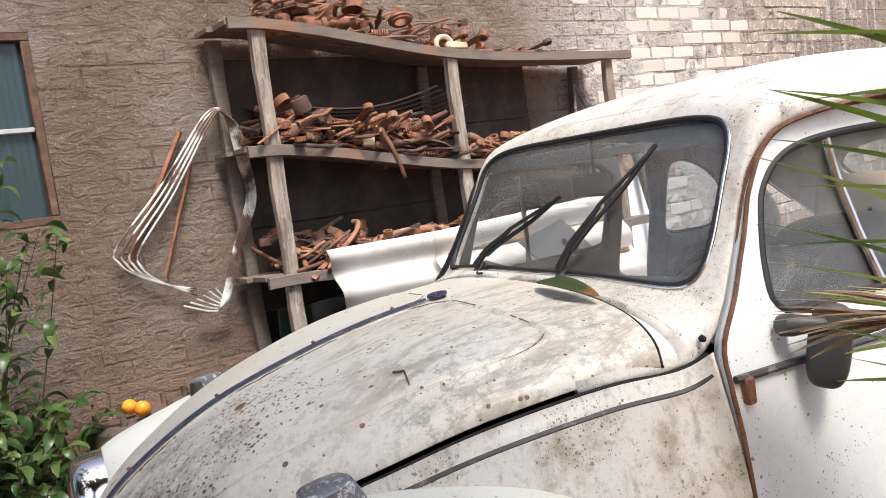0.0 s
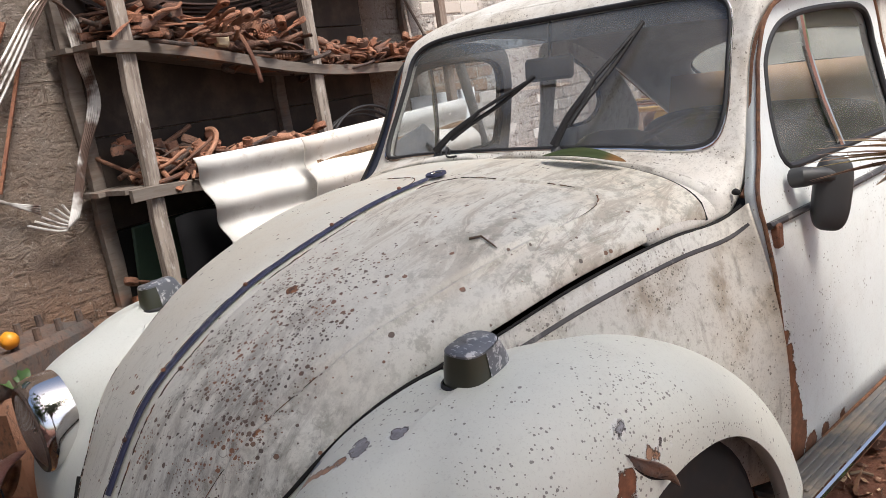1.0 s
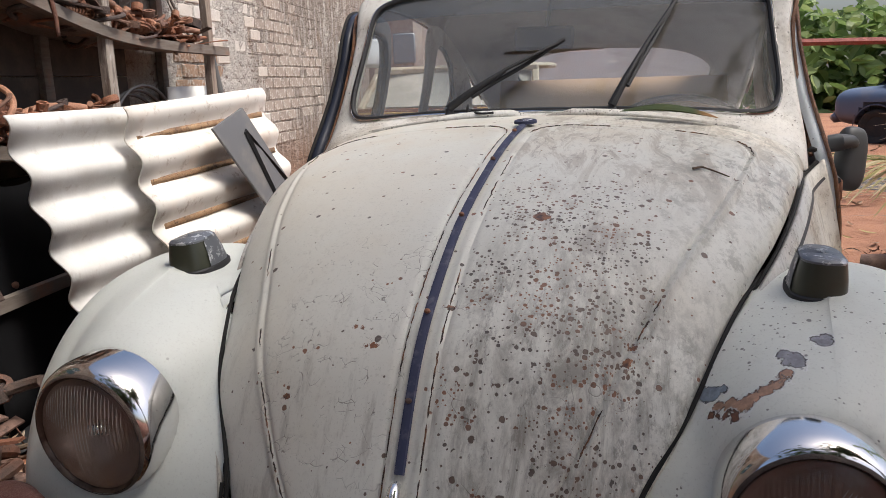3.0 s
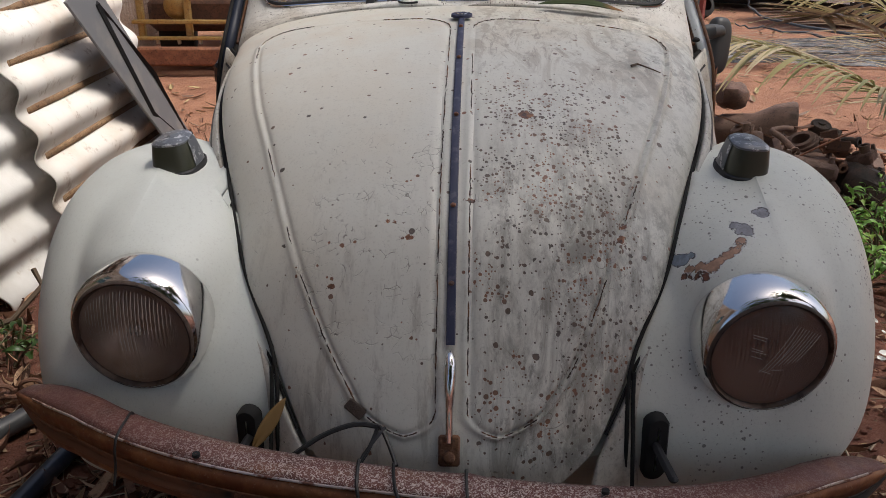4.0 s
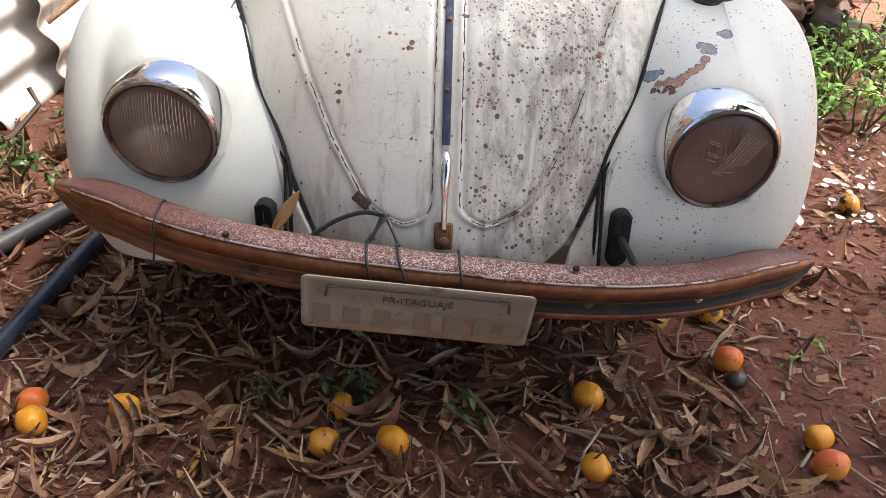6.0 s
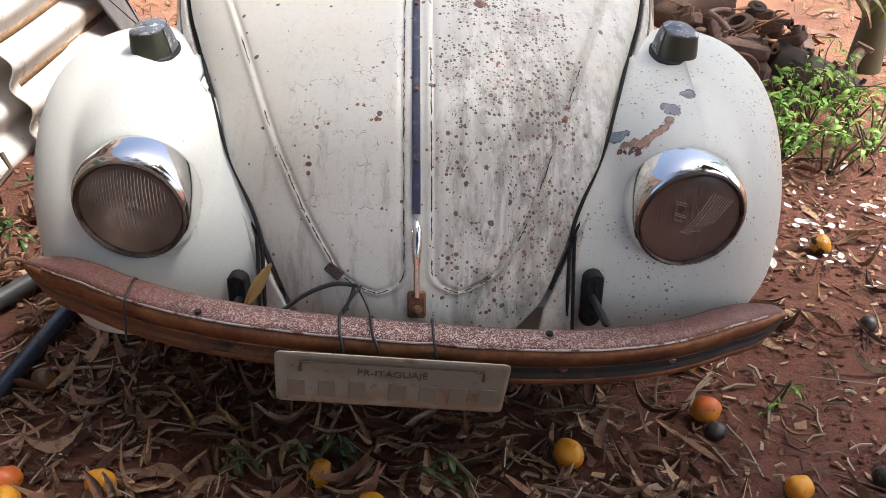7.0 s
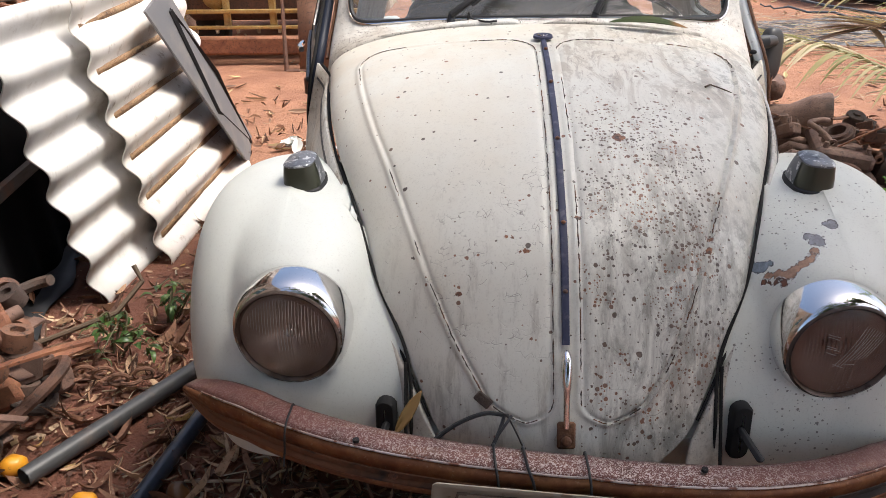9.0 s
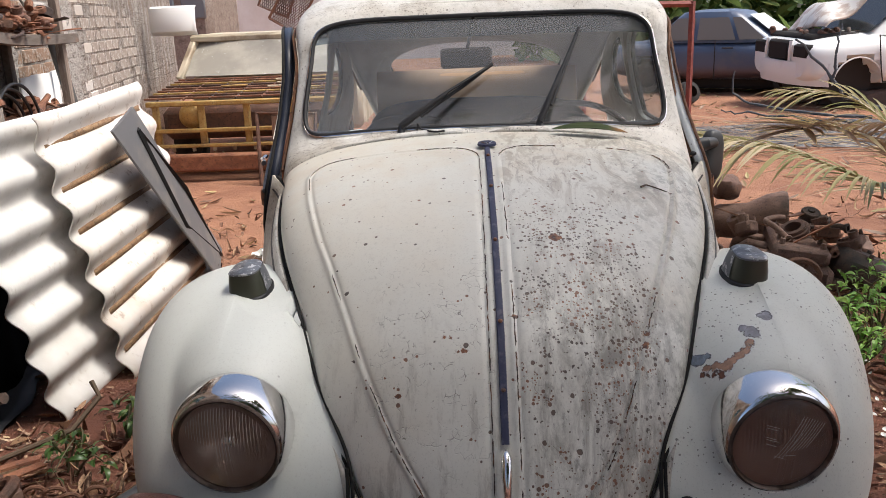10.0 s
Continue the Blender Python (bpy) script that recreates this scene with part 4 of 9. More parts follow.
for s, xx, zz in ((1, 0.518, 0.614), (-1, -0.528, 0.635)):
    m = Matrix.Translation((xx, 0.0, zz)) @ Euler((radians(90 + 4), 0, radians(s * 3))).to_matrix().to_4x4()
    bm = bmesh.new()
    lathe(bm, [(0.094, 0.030), (0.0965, 0.037), (0.100, 0.040), (0.103, 0.036), (0.107, 0.034), (0.113, 0.024), (0.1165, 0.008), (0.117, -0.012), (0.116, -0.05), (0.110, -0.08)], 56, m)
    ring = part("headlamp_ring", bm, chrome, car, "chrome headlamp ring")
    bm = bmesh.new()
    lathe(bm, [(0.1045, 0.0362), (0.1030, 0.0395), (0.1005, 0.0412)], 56, m)
    part("lamp_gasket", bm, rust_dim, ring)
    bm = bmesh.new()
    lathe(bm, [(0.0935, 0.0305), (0.0962, 0.0385), (0.0995, 0.0410)], 56, m)
    part("inner_ring", bm, ring_dull, ring, "tarnished inner ring")
    bm = bmesh.new()
    rows = []
    for i in range(121):
        x = 0.0945 * math.sin(math.pi * (i / 120 - 0.5))
        top_ = math.sqrt(max(1e-9, 0.095 ** 2 - x * x))
        row = []
        for j in range(17):
            y = top_ * (j / 8 - 1)
            r = math.hypot(x, y)
            flute = 0.0024 * abs(math.sin(x * math.pi / 0.0062)) * min(1, (0.086 - min(0.086, r)) / 0.01) * (1.0 if abs(x) < 0.018 or y > 0.008 * math.cos(x * 40) - 0.004 else 0.15)
            row.append(m @ Vector((x, y, 0.054 - 0.020 * (r / 0.095) ** 2 + flute)))
        rows.append(row)
    grid(bm, rows)
    lens = part("headlamp_lens", bm, lens_clear, ring, "fluted glass lens" if s < 0 else "fluted glass lens over a brown tarnished reflector")
    lens.visible_shadow = False
    bm = bmesh.new()
    lathe(bm, [(0.094, 0.028), (0.079, 0.0), (0.055, -0.025), (0.03, -0.04), (0.001, -0.045)], 40, m)
    part("reflector", bm, bowl if s < 0 else bowl_brown, ring)
    bm = bmesh.new()
    ball(bm, (0.014, 0.014, 0.018), m @ Matrix.Translation((0, 0.004, 0.002)), 12, 8)
    part("bulb", bm, chrome if s < 0 else bowl_brown, ring)
    if s < 0:
        ridge = material("pale_flutes", (0.52, 0.47, 0.42), 0.3)
        for k in range(25):
            x0 = -0.072 + 0.006 * k
            top_ = math.sqrt(0.086 ** 2 - x0 * x0)
            y0 = 0.020 - 0.010 * math.cos(x0 * 30) if abs(x0) > 0.014 else -0.018
            bm = bmesh.new()
            tube(bm, [m @ Vector((x0, y0 + (top_ - y0) * q / 6, 0.0556 - 0.020 * (x0 ** 2 + (y0 + (top_ - y0) * q / 6) ** 2) / 0.009)) for q in range(7)], 0.0005, 4)
            part("moulded_line", bm, ridge, ring, "pale moulded flute in the lens")
    if s > 0:
        pale = material("pale_marks", (0.55, 0.45, 0.38), 0.5)
        lines = [((0.030 + 0.0052 * k, 0.064 - 0.0026 * k), (-0.023 + 0.0072 * k, -0.0185 + 0.0012 * k + (0.010 if k > 2 else 0))) for k in range(9)]
        lines += [((-0.040, 0.049 - 0.0045 * k), (-0.018 - 0.002 * (k % 3), 0.044 - 0.0045 * k)) for k in (0, 1, 5, 6, 8)] + [((-0.024, -0.0125), (-0.004, -0.020)), ((-0.004, -0.0125), (0.016, -0.0125))]
        for (x0, y0), (x1, y1) in lines:
            bm = bmesh.new()
            tube(bm, [m @ Vector((x0 + (x1 - x0) * q / 6, y0 + (y1 - y0) * q / 6, 0.0558 - 0.018 * ((x0 + (x1 - x0) * q / 6) ** 2 + (y0 + (y1 - y0) * q / 6) ** 2) / 0.0077)) for q in range(7)], 0.0007, 4)
            part("moulded_line", bm, pale, ring, "pale moulded line in the lens")

# indicators on the wings
lamp_olive = material("dark_olive_lens", (0.045, 0.048, 0.032), 0.32)
lamp_top = Mix(material("worn_grey_cap", (0.15, 0.16, 0.18), 0.35, 0.2))
lamp_top.lay(lamp_top.ramp(lamp_top.noise(60, 5, 0.7), 0.52, 0.60), (0.55, 0.56, 0.57))
lamp_top = lamp_top.done()
for s in (1, -1):
    m = Matrix.Translation((s * 0.557, 0.326, 0.814)) @ Euler((radians(3), radians(s * 4), radians(s * 6))).to_matrix().to_4x4()

    def outline(w, l0, l1, z, p=2.7, n=40):
        out = []
        for j in range(n):
            a = j * math.tau / n
            c, d = math.cos(a), math.sin(a)
            x = w * math.copysign(abs(c) ** (2 / p), c)
            y = math.copysign(abs(d) ** (2 / p), d)
            y = y * l1 if y > 0 else y * l0
            out.append(m @ Vector((x, y, z + (0.004 * y / l1 if y > 0 else 0))))
        return out

    bm = bmesh.new()
    grid(bm, [outline(0.0455, 0.045, 0.088, -0.03), outline(0.0455, 0.045, 0.088, 0.003), outline(0.043, 0.042, 0.084, 0.006)], True)
    base = part("indicator", bm, rubber, car, "dark flasher lamp with worn grey cap on the wing")
    bm = bmesh.new()
    grid(bm, [outline(0.041, 0.040, 0.080, 0.004), outline(0.0385, 0.038, 0.070, 0.030), outline(0.034, 0.034, 0.056, 0.056), outline(0.0005, 0.0005, 0.0005, 0.056)], True)
    part("lens", bm, lamp_olive, base)
    bm = bmesh.new()
    grid(bm, [outline(0.034, 0.034, 0.056, 0.0555), outline(0.034, 0.034, 0.056, 0.0595), outline(0.030, 0.030, 0.050, 0.0635), outline(0.0005, 0.0005, 0.0005, 0.066)], True)
    # the housing wraps round the back of the lens
    ring_ = [outline(w, w, l, z)[0:21] for w, l, z in ((0.0425, 0.082, 0.005), (0.040, 0.073, 0.030), (0.0355, 0.058, 0.0585))]
    grid(bm, ring_)
    part("cap", bm, lamp_top, base)

# front bumper, tilted and rusted
bumper_rust = Mix(material("bumper_rust", (0.15, 0.060, 0.050), 0.42, 0.35))
bumper_rust.lay(bumper_rust.ramp(bumper_rust.noise(18, 5), 0.5, 0.7, 0, 0.7), (0.085, 0.036, 0.028))
bumper_rust.lay(bumper_rust.ramp(bumper_rust.noise(5, 4, 0.6, bumper_rust.moved((1, 4, 12))), 0.5, 0.68, 0, 0.4), (0.24, 0.11, 0.055))
# plating left in a net of worms, most of it in the middle
net = bumper_rust.ramp(bumper_rust.noise(210, 3, 0.6, bumper_rust.moved((1, 1, 1)), 1.5), 0.50, 0.58)
left_ = bumper_rust.ramp(bumper_rust.op("ABSOLUTE", bumper_rust.axis(0), 0.0), 0.62, 0.10, 0.12, 0.85)
bumper_rust.lay(bumper_rust.op("MULTIPLY", net, left_), (0.60, 0.50, 0.46))
bumper_rust.bump(bumper_rust.noise(210, 3, 0.6, bumper_rust.moved((1, 1, 1)), 1.5), 0.45, 0.003)
bumper_rust.bump(bumper_rust.noise(40, 4, 0.7), 0.25, 0.004)
bumper_rust.rough(bumper_rust.noise(22, 4), 0.28, 0.7)
bumper_rust = bumper_rust.done()


face_rust = Mix(material("brown_plated_rust", (0.20, 0.075, 0.035), 0.38, 0.5))
face_rust.lay(face_rust.ramp(face_rust.noise(20, 6, 0.7), 0.42, 0.66, 0, 0.8), (0.34, 0.155, 0.065))
face_rust.lay(face_rust.ramp(face_rust.noise(9, 5, 0.7, face_rust.moved((0.6, 2, 5))), 0.5, 0.7, 0, 0.75), (0.08, 0.035, 0.022))
face_rust.lay(face_rust.ramp(face_rust.noise(130, 3), 0.6, 0.7, 0, 0.5), (0.38, 0.24, 0.15))
face_rust.rough(face_rust.noise(30, 4), 0.25, 0.75)
face_rust = face_rust.done()
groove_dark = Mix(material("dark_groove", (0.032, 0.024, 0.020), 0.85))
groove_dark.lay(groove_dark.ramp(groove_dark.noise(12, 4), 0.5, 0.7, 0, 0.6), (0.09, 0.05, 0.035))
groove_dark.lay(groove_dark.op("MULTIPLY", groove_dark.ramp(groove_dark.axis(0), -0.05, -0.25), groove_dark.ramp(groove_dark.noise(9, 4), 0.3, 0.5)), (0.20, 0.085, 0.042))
groove_dark = groove_dark.done()


def bumper_line(x):
    a = abs(x) / 0.755
    return -0.268 + 0.235 * a ** 3.0


SEC = [(0.062, 0.000), (0.050, 0.004), (0.020, 0.000), (0.006, -0.006), (0.000, -0.018), (0.002, -0.038), (0.012, -0.044), (0.013, -0.060), (0.003, -0.066), (0.006, -0.080), (0.016, -0.088), (0.030, -0.090)]
rows = []
for i in range(91):
    x = -0.752 + 1.504 * i / 90
    a = abs(x) / 0.752
    taper = 1 - 0.72 * max(0, (a - 0.86) / 0.14) ** 2.2
    y0, z0 = bumper_line(x), 0.499 - 0.082 * x - 0.004 * math.sin(5 * x) - 0.20 * max(0, a - 0.8) ** 1.2
    dy = (bumper_line(x + 0.01) - bumper_line(x - 0.01)) / 0.02
    n = Vector((-dy, 1, 0)).normalized()
    dent = 0.004 * math.exp(-((x - 0.03) / 0.012) ** 2) + 0.0012 * noise.noise(Vector((x * 14, 0, 0)))
    rows.append([Vector((x, y0 + dent, z0 - 0.012)) + n * (q * (0.4 + 0.6 * taper)) + Vector((0, 0, (w + 0.012) * taper)) for q, w in SEC])
bm = bmesh.new()
grid(bm, [r_[:4] for r_ in rows])
bumper = solid(part("front_bumper", bm, bumper_rust, car, "rust-brown blade bumper hanging askew"), 0.003)
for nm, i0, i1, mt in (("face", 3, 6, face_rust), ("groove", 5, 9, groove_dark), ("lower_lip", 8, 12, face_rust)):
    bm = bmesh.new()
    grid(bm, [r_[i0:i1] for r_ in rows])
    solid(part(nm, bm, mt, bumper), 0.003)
# pale line along the worn edge, its highlight put into the colour
bm = bmesh.new()
tube(bm, [r_[3] + Vector((0, -0.001, 0.0012)) for r_ in rows[3:-3]], 0.0022, 6)
worn = Mix(material("worn_plating_glint", (0.55, 0.45, 0.40), 0.35, 0.7))
worn.lay(worn.ramp(worn.noise(30, 4, 0.7), 0.5, 0.6), (0.2, 0.09, 0.06))
part("worn_edge_glint", bm, worn.done(), bumper, "worn edge with its highlight as a pale line")
for x in (-0.31, 0.26, 0.47):
    bm = bmesh.new()
    ball(bm, (0.009, 0.006, 0.009), Matrix.Translation((x, bumper_line(x) + 0.010, 0.448 - 0.082 * x)), 10, 8)
    part("bolt", bm, chrome if x > 0.4 else rust, bumper)
for x in (-0.375, 0.235):
    bm = bmesh.new()
    lathe(bm, [(0.001, 0.001), (0.006, 0.0012), (0.0062, -0.004)], 10, Matrix.Translation((x, bumper_line(0.3) + 0.030, 0.505 - 0.082 * x)))
    part("bolt_hole", bm, black_hole, bumper)

# number plate, tied on with wire
plate_paint = Mix(material("plate_metal", (0.42, 0.38, 0.30), 0.55, 0.1))
plate_paint.lay(plate_paint.ramp(plate_paint.noise(16, 5, 0.65), 0.45, 0.68, 0, 0.7), (0.34, 0.25, 0.17))
plate_paint.lay(plate_paint.op("MULTIPLY", plate_paint.ramp(plate_paint.axis(2), 0.425, 0.375), plate_paint.ramp(plate_paint.noise(20, 5), 0.35, 0.6, 0.3, 0.9)), (0.34, 0.21, 0.12))
plate_paint.lay(plate_paint.ramp(plate_paint.noise(45, 4), 0.58, 0.7, 0, 0.7), (0.2, 0.12, 0.07))
plate_paint = plate_paint.done()
ink = material("plate_ink", (0.13, 0.10, 0.075), 0.7)
pm = Matrix.Translation((-0.043, -0.284, 0.426)) @ Euler((radians(12), radians(4.9), 0)).to_matrix().to_4x4()
bm = bmesh.new()
rows = []
for d, y in ((0.0, 0.0012), (0.0, -0.0012), (0.004, -0.003), (0.008, -0.003), (0.011, -0.0012)):
    rows.append([pm @ Vector((p[0], y, p[1])) for p in [((0.2 - d - 0.012) * sx + 0.012 * math.cos(a), (0.065 - d - 0.012) * sz + 0.012 * math.sin(a)) for sx, sz, a0 in ((1, 1, 0), (-1, 1, 90), (-1, -1, 180), (1, -1, 270)) for a in [radians(a0 + 15 * q) for q in range(7)]]])
vs = grid(bm, rows, True)
bm.faces.new(vs[-1])
bm.faces.new(list(reversed(vs[0])))
plate = part("number_plate", bm, plate_paint, car, "dented grey-beige number plate tied on with wire")
cu = bpy.data.curves.new("plate_lettering", "FONT")
cu.body, cu.size, cu.align_x, cu.extrude = "PR-ITAGUAJÉ", 0.021, "CENTER", 0.0006
town = new("town_name", cu)
town.data.materials.append(ink)
town.parent = plate
town["label"] = "town name in dark letters"
town.matrix_world = pm @ Matrix.Translation((0.0, -0.0022, 0.017)) @ Euler((radians(90), 0, 0)).to_matrix().to_4x4()
for k in range(7):
    bm = bmesh.new()
    block(bm, (0.030, 0.0022, 0.044), pm @ Matrix.Translation((-0.158 + 0.0525 * k + (0.012 if k > 2 else -0.006), -0.0022, -0.024)), 0.0006)
    part("plain_bar", bm, Mix(material("faint_ink", (0.29, 0.235, 0.175), 0.7)).done(), plate)
bm = bmesh.new()
for sx in (-1, 1):
    tube(bm, [pm @ Vector((sx * q, -0.0035, z)) for q, z in ((0.14, 0.047), (0.155, 0.046), (0.157, 0.030), (0.157, 0.022))], 0.0028, 6)
tube(bm, [pm @ Vector((q, -0.0035, 0.047)) for q in (-0.155, 0.14)], 0.0013, 6)
part("fixing_slot", bm, ink, plate)

bm = bmesh.new()
block(bm, (0.034, 0.006, 0.020), Matrix.Translation((-0.152, -0.108, 0.545)) @ Euler((radians(-22), radians(38), radians(-14))).to_matrix().to_4x4(), 0.002)
part("tape", bm, rust_dim, hood, "strip of brown tape on the bonnet's lip")
wire_mat = material("black_wire", (0.015, 0.015, 0.016), 0.45)
def blade_loop(x, lean, z_low):
    """Wire from the plate up over the blade and down behind it."""
    y, z = bumper_line(x), 0.499 - 0.082 * x
    return [(x + lean, y - 0.020, z_low), (x + 0.6 * lean, y - 0.012, z - 0.045), (x + 0.3 * lean, y - 0.007, z - 0.012), (x, y + 0.004, z + 0.005), (x - 0.2 * lean, y + 0.034, z + 0.011), (x - 0.3 * lean, y + 0.062, z + 0.006), (x - 0.3 * lean, y + 0.066, z - 0.05)]


knot = (-0.113, -0.137, 0.532)
wires = [
    (blade_loop(-0.130, 0.012, 0.452), 0.0028),
    (blade_loop(-0.074, 0.026, 0.462), 0.0028),
    (blade_loop(0.030, 0.008, 0.448), 0.0026),
    (blade_loop(-0.505, -0.006, 0.470), 0.0022),
    ([knot, (-0.150, -0.145, 0.540), (-0.20, -0.162, 0.528), (-0.25, -0.185, 0.500)], 0.0040),
    ([knot, (-0.105, -0.150, 0.536), (-0.090, -0.176, 0.520), (-0.078, -0.205, 0.508)], 0.0034),
    ([knot, (-0.118, -0.150, 0.520), (-0.128, -0.172, 0.505), (-0.138, -0.198, 0.500)], 0.0036),
    ([(-0.138, -0.198, 0.500), (-0.130, -0.185, 0.512), (-0.112, -0.165, 0.530), (-0.100, -0.148, 0.538)], 0.0030),
]
for pts, r in wires:
    bm = bmesh.new()
    tube(bm, [cr(pts, k * (len(pts) - 1) / 40) for k in range(41)], r, 6)
    part("tie_wire", bm, wire_mat, bumper, "black tie wire")
for x in (-0.118, 0.038):
    bm = bmesh.new()
    ball(bm, (0.014, 0.008, 0.008), Matrix.Translation((x, bumper_line(x) - 0.018, 0.466 - 0.082 * x)), 12, 8, 0.5, x)
    part("wire_twist", bm, wire_mat, bumper, "twisted black wire end")

# wipers, mirrors, the leaf and the twig on the cowl
for x, tip in ((-0.254, (0.032, 1.225, 1.242)), (0.168, (0.313, 1.318, 1.339))):
    base = Vector((x, 1.092, 1.072))
    bm = bmesh.new()
    lathe(bm, [(0.012, -0.03), (0.012, 0.0), (0.009, 0.012), (0.001, 0.014)], 12, Matrix.Translation(base) @ Euler((radians(-30), 0, 0)).to_matrix().to_4x4())
    pivot = part("wiper", bm, grey_plastic, car, "black windscreen wiper")
    tip = Vector(tip)
    off = Vector((0, -0.028, 0.016))
    bm = bmesh.new()
    knee = base.lerp(tip, 0.5) + off * 1.1
    tube(bm, [base + Vector((0, -0.006, 0.01)), base.lerp(tip, 0.22) + off, knee], [0.011, 0.009, 0.006], 8)
    part("arm", bm, rubber, pivot)
    bm = bmesh.new()
    d = (tip - base)
    a, b = base + d * 0.18 + Vector((0.01, -0.012, 0.0)), base + d * 1.0
    tube(bm, [a.lerp(b, k / 8) + off * (0.45 + 0.1 * math.sin(k)) for k in range(9)], 0.0062, 6)
    tube(bm, [a.lerp(b, 0.2) + off * 0.6, knee + off * 0.1, a.lerp(b, 0.9) + off * 0.6], 0.005, 6)
    part("blade", bm, rubber, pivot)
bm = bmesh.new()
tube(bm, [cr([(-0.205, 1.09, 1.068), (-0.20, 1.08, 1.09), (-0.19, 1.06, 1.075), (-0.15, 1.03, 1.070), (-0.12, 1.03, 1.072)], k / 4) for k in range(17)], 0.003, 6)
part("hose_end", bm, rubber, car, "short black washer hose")
bm = bmesh.new()
block(bm, (0.17, 0.02, 0.066), Matrix.Translation((-0.049, 1.374, 1.263)) @ Euler((radians(-6), 0, radians(2))).to_matrix().to_4x4(), 0.009)
mirror = part("interior_mirror", bm, grey_plastic, car, "dark interior mirror")
bm = bmesh.new()
tube(bm, [(-0.045, 1.380, 1.29), (-0.03, 1.372, 1.35), (-0.02, 1.37, 1.405)], 0.006, 8)
part("stem", bm, grey_plastic, mirror)
bm = bmesh.new()
mm = Matrix.Translation((0.750, 1.290, 0.925)) @ Euler((radians(-6), radians(10), radians(34))).to_matrix().to_4x4()
pillow(bm, (0.040, 0.026, 0.082), mm, 3.2)
dmir = part("door_mirror", bm, grey_plastic, car, "dark grey plastic door mirror")
bm = bmesh.new()
tube(bm, [(0.69, 1.24, 0.968), (0.715, 1.235, 0.972), (0.745, 1.26, 0.972), (0.752, 1.28, 0.965)], [0.022, 0.022, 0.016, 0.016], 12)
part("stalk", bm, grey_plastic, dmir)
bm = bmesh.new()
ball(bm, (0.010, 0.006, 0.007), Matrix.Translation((0.634, 1.087, 0.968)), 10, 8, 0.3, 2)
part("cowl_hole", bm, black_hole, car, "ragged rusted hole in the cowl")

# cabin fittings
vinyl_dark = Mix(material("dark_vinyl", (0.022, 0.030, 0.045), 0.55))
vinyl_dark.lay(vinyl_dark.ramp(vinyl_dark.noise(6, 5), 0.45, 0.7, 0, 0.6), (0.12, 0.11, 0.10))
vinyl_dark = vinyl_dark.done()
vinyl_tan = Mix(material("tan_vinyl", (0.52, 0.35, 0.235), 0.6))
vinyl_tan.lay(vinyl_tan.ramp(vinyl_tan.noise(5, 5), 0.45, 0.7, 0, 0.6), (0.38, 0.25, 0.165))
vinyl_tan = vinyl_tan.done()
bm = bmesh.new()
grid(bm, [[Vector((x, y + 0.08 * (x / 0.55) ** 2, z)) for x in [0.57 * (j / 10 - 1) for j in range(21)]] for y, z in ((1.13, 1.045), (1.20, 1.05), (1.245, 1.03), (1.255, 0.98), (1.25, 0.80))])
part("dashboard", bm, vinyl_dark, car, "dark dashboard")
for s in (1, -1):
    bm = bmesh.new()
    pillow(bm, (0.24, 0.25, 0.09), Matrix.Translation((s * 0.30, 1.72, 0.56)))
    seat = part("front_seat", bm, vinyl_dark, car, "dark vinyl front seat")
    bm = bmesh.new()
    pillow(bm, (0.23, 0.075, 0.29), Matrix.Translation((s * 0.30, 1.985, 0.72)) @ Euler((radians(-14), 0, 0)).to_matrix().to_4x4(), 3.0)
    part("backrest", bm, vinyl_dark, seat)
bm = bmesh.new()
block(bm, (1.12, 0.5, 0.18), Matrix.Translation((0, 2.42, 0.58)), 0.06)
seat = part("rear_seat", bm, vinyl_dark, car, "dark blue rear bench")
bm = bmesh.new()
pillow(bm, (0.53, 0.08, 0.25), Matrix.Translation((0, 2.52, 0.77)) @ Euler((radians(-16), 0, 0)).to_matrix().to_4x4(), 4.0)
part("backrest", bm, vinyl_dark, seat)
bm = bmesh.new()
grid(bm, [[Vector((x, 2.80 + 0.30 * (z - 0.8) - 0.12 * (x / 0.55) ** 2, z)) for x in [0.50 * (j / 8 - 1) for j in range(17)]] for z in (0.62, 0.8, 0.95, 1.05, 1.13)])
solid(part("rear_bulkhead", bm, vinyl_tan, car, "tan trim panel below the rear window"), 0.015)
bm = bmesh.new()
sw = Matrix.Translation((0.32, 1.42, 0.98)) @ Euler((radians(-58 + 90), 0, 0)).to_matrix().to_4x4()
tube(bm, [sw @ Vector((0.19 * math.cos(k * math.tau / 36), 0.19 * math.sin(k * math.tau / 36), 0)) for k in range(37)], 0.011, 8, False)
tube(bm, [sw @ Vector((-0.19, 0, 0)), sw @ Vector((0, 0, -0.03)), sw @ Vector((0.19, 0, 0))], 0.009, 6)
tube(bm, [sw @ Vector((0, 0, -0.02)), sw @ Vector((0, 0, -0.3))], 0.02, 8)
part("steering_wheel", bm, rubber, car, "thin black steering wheel")

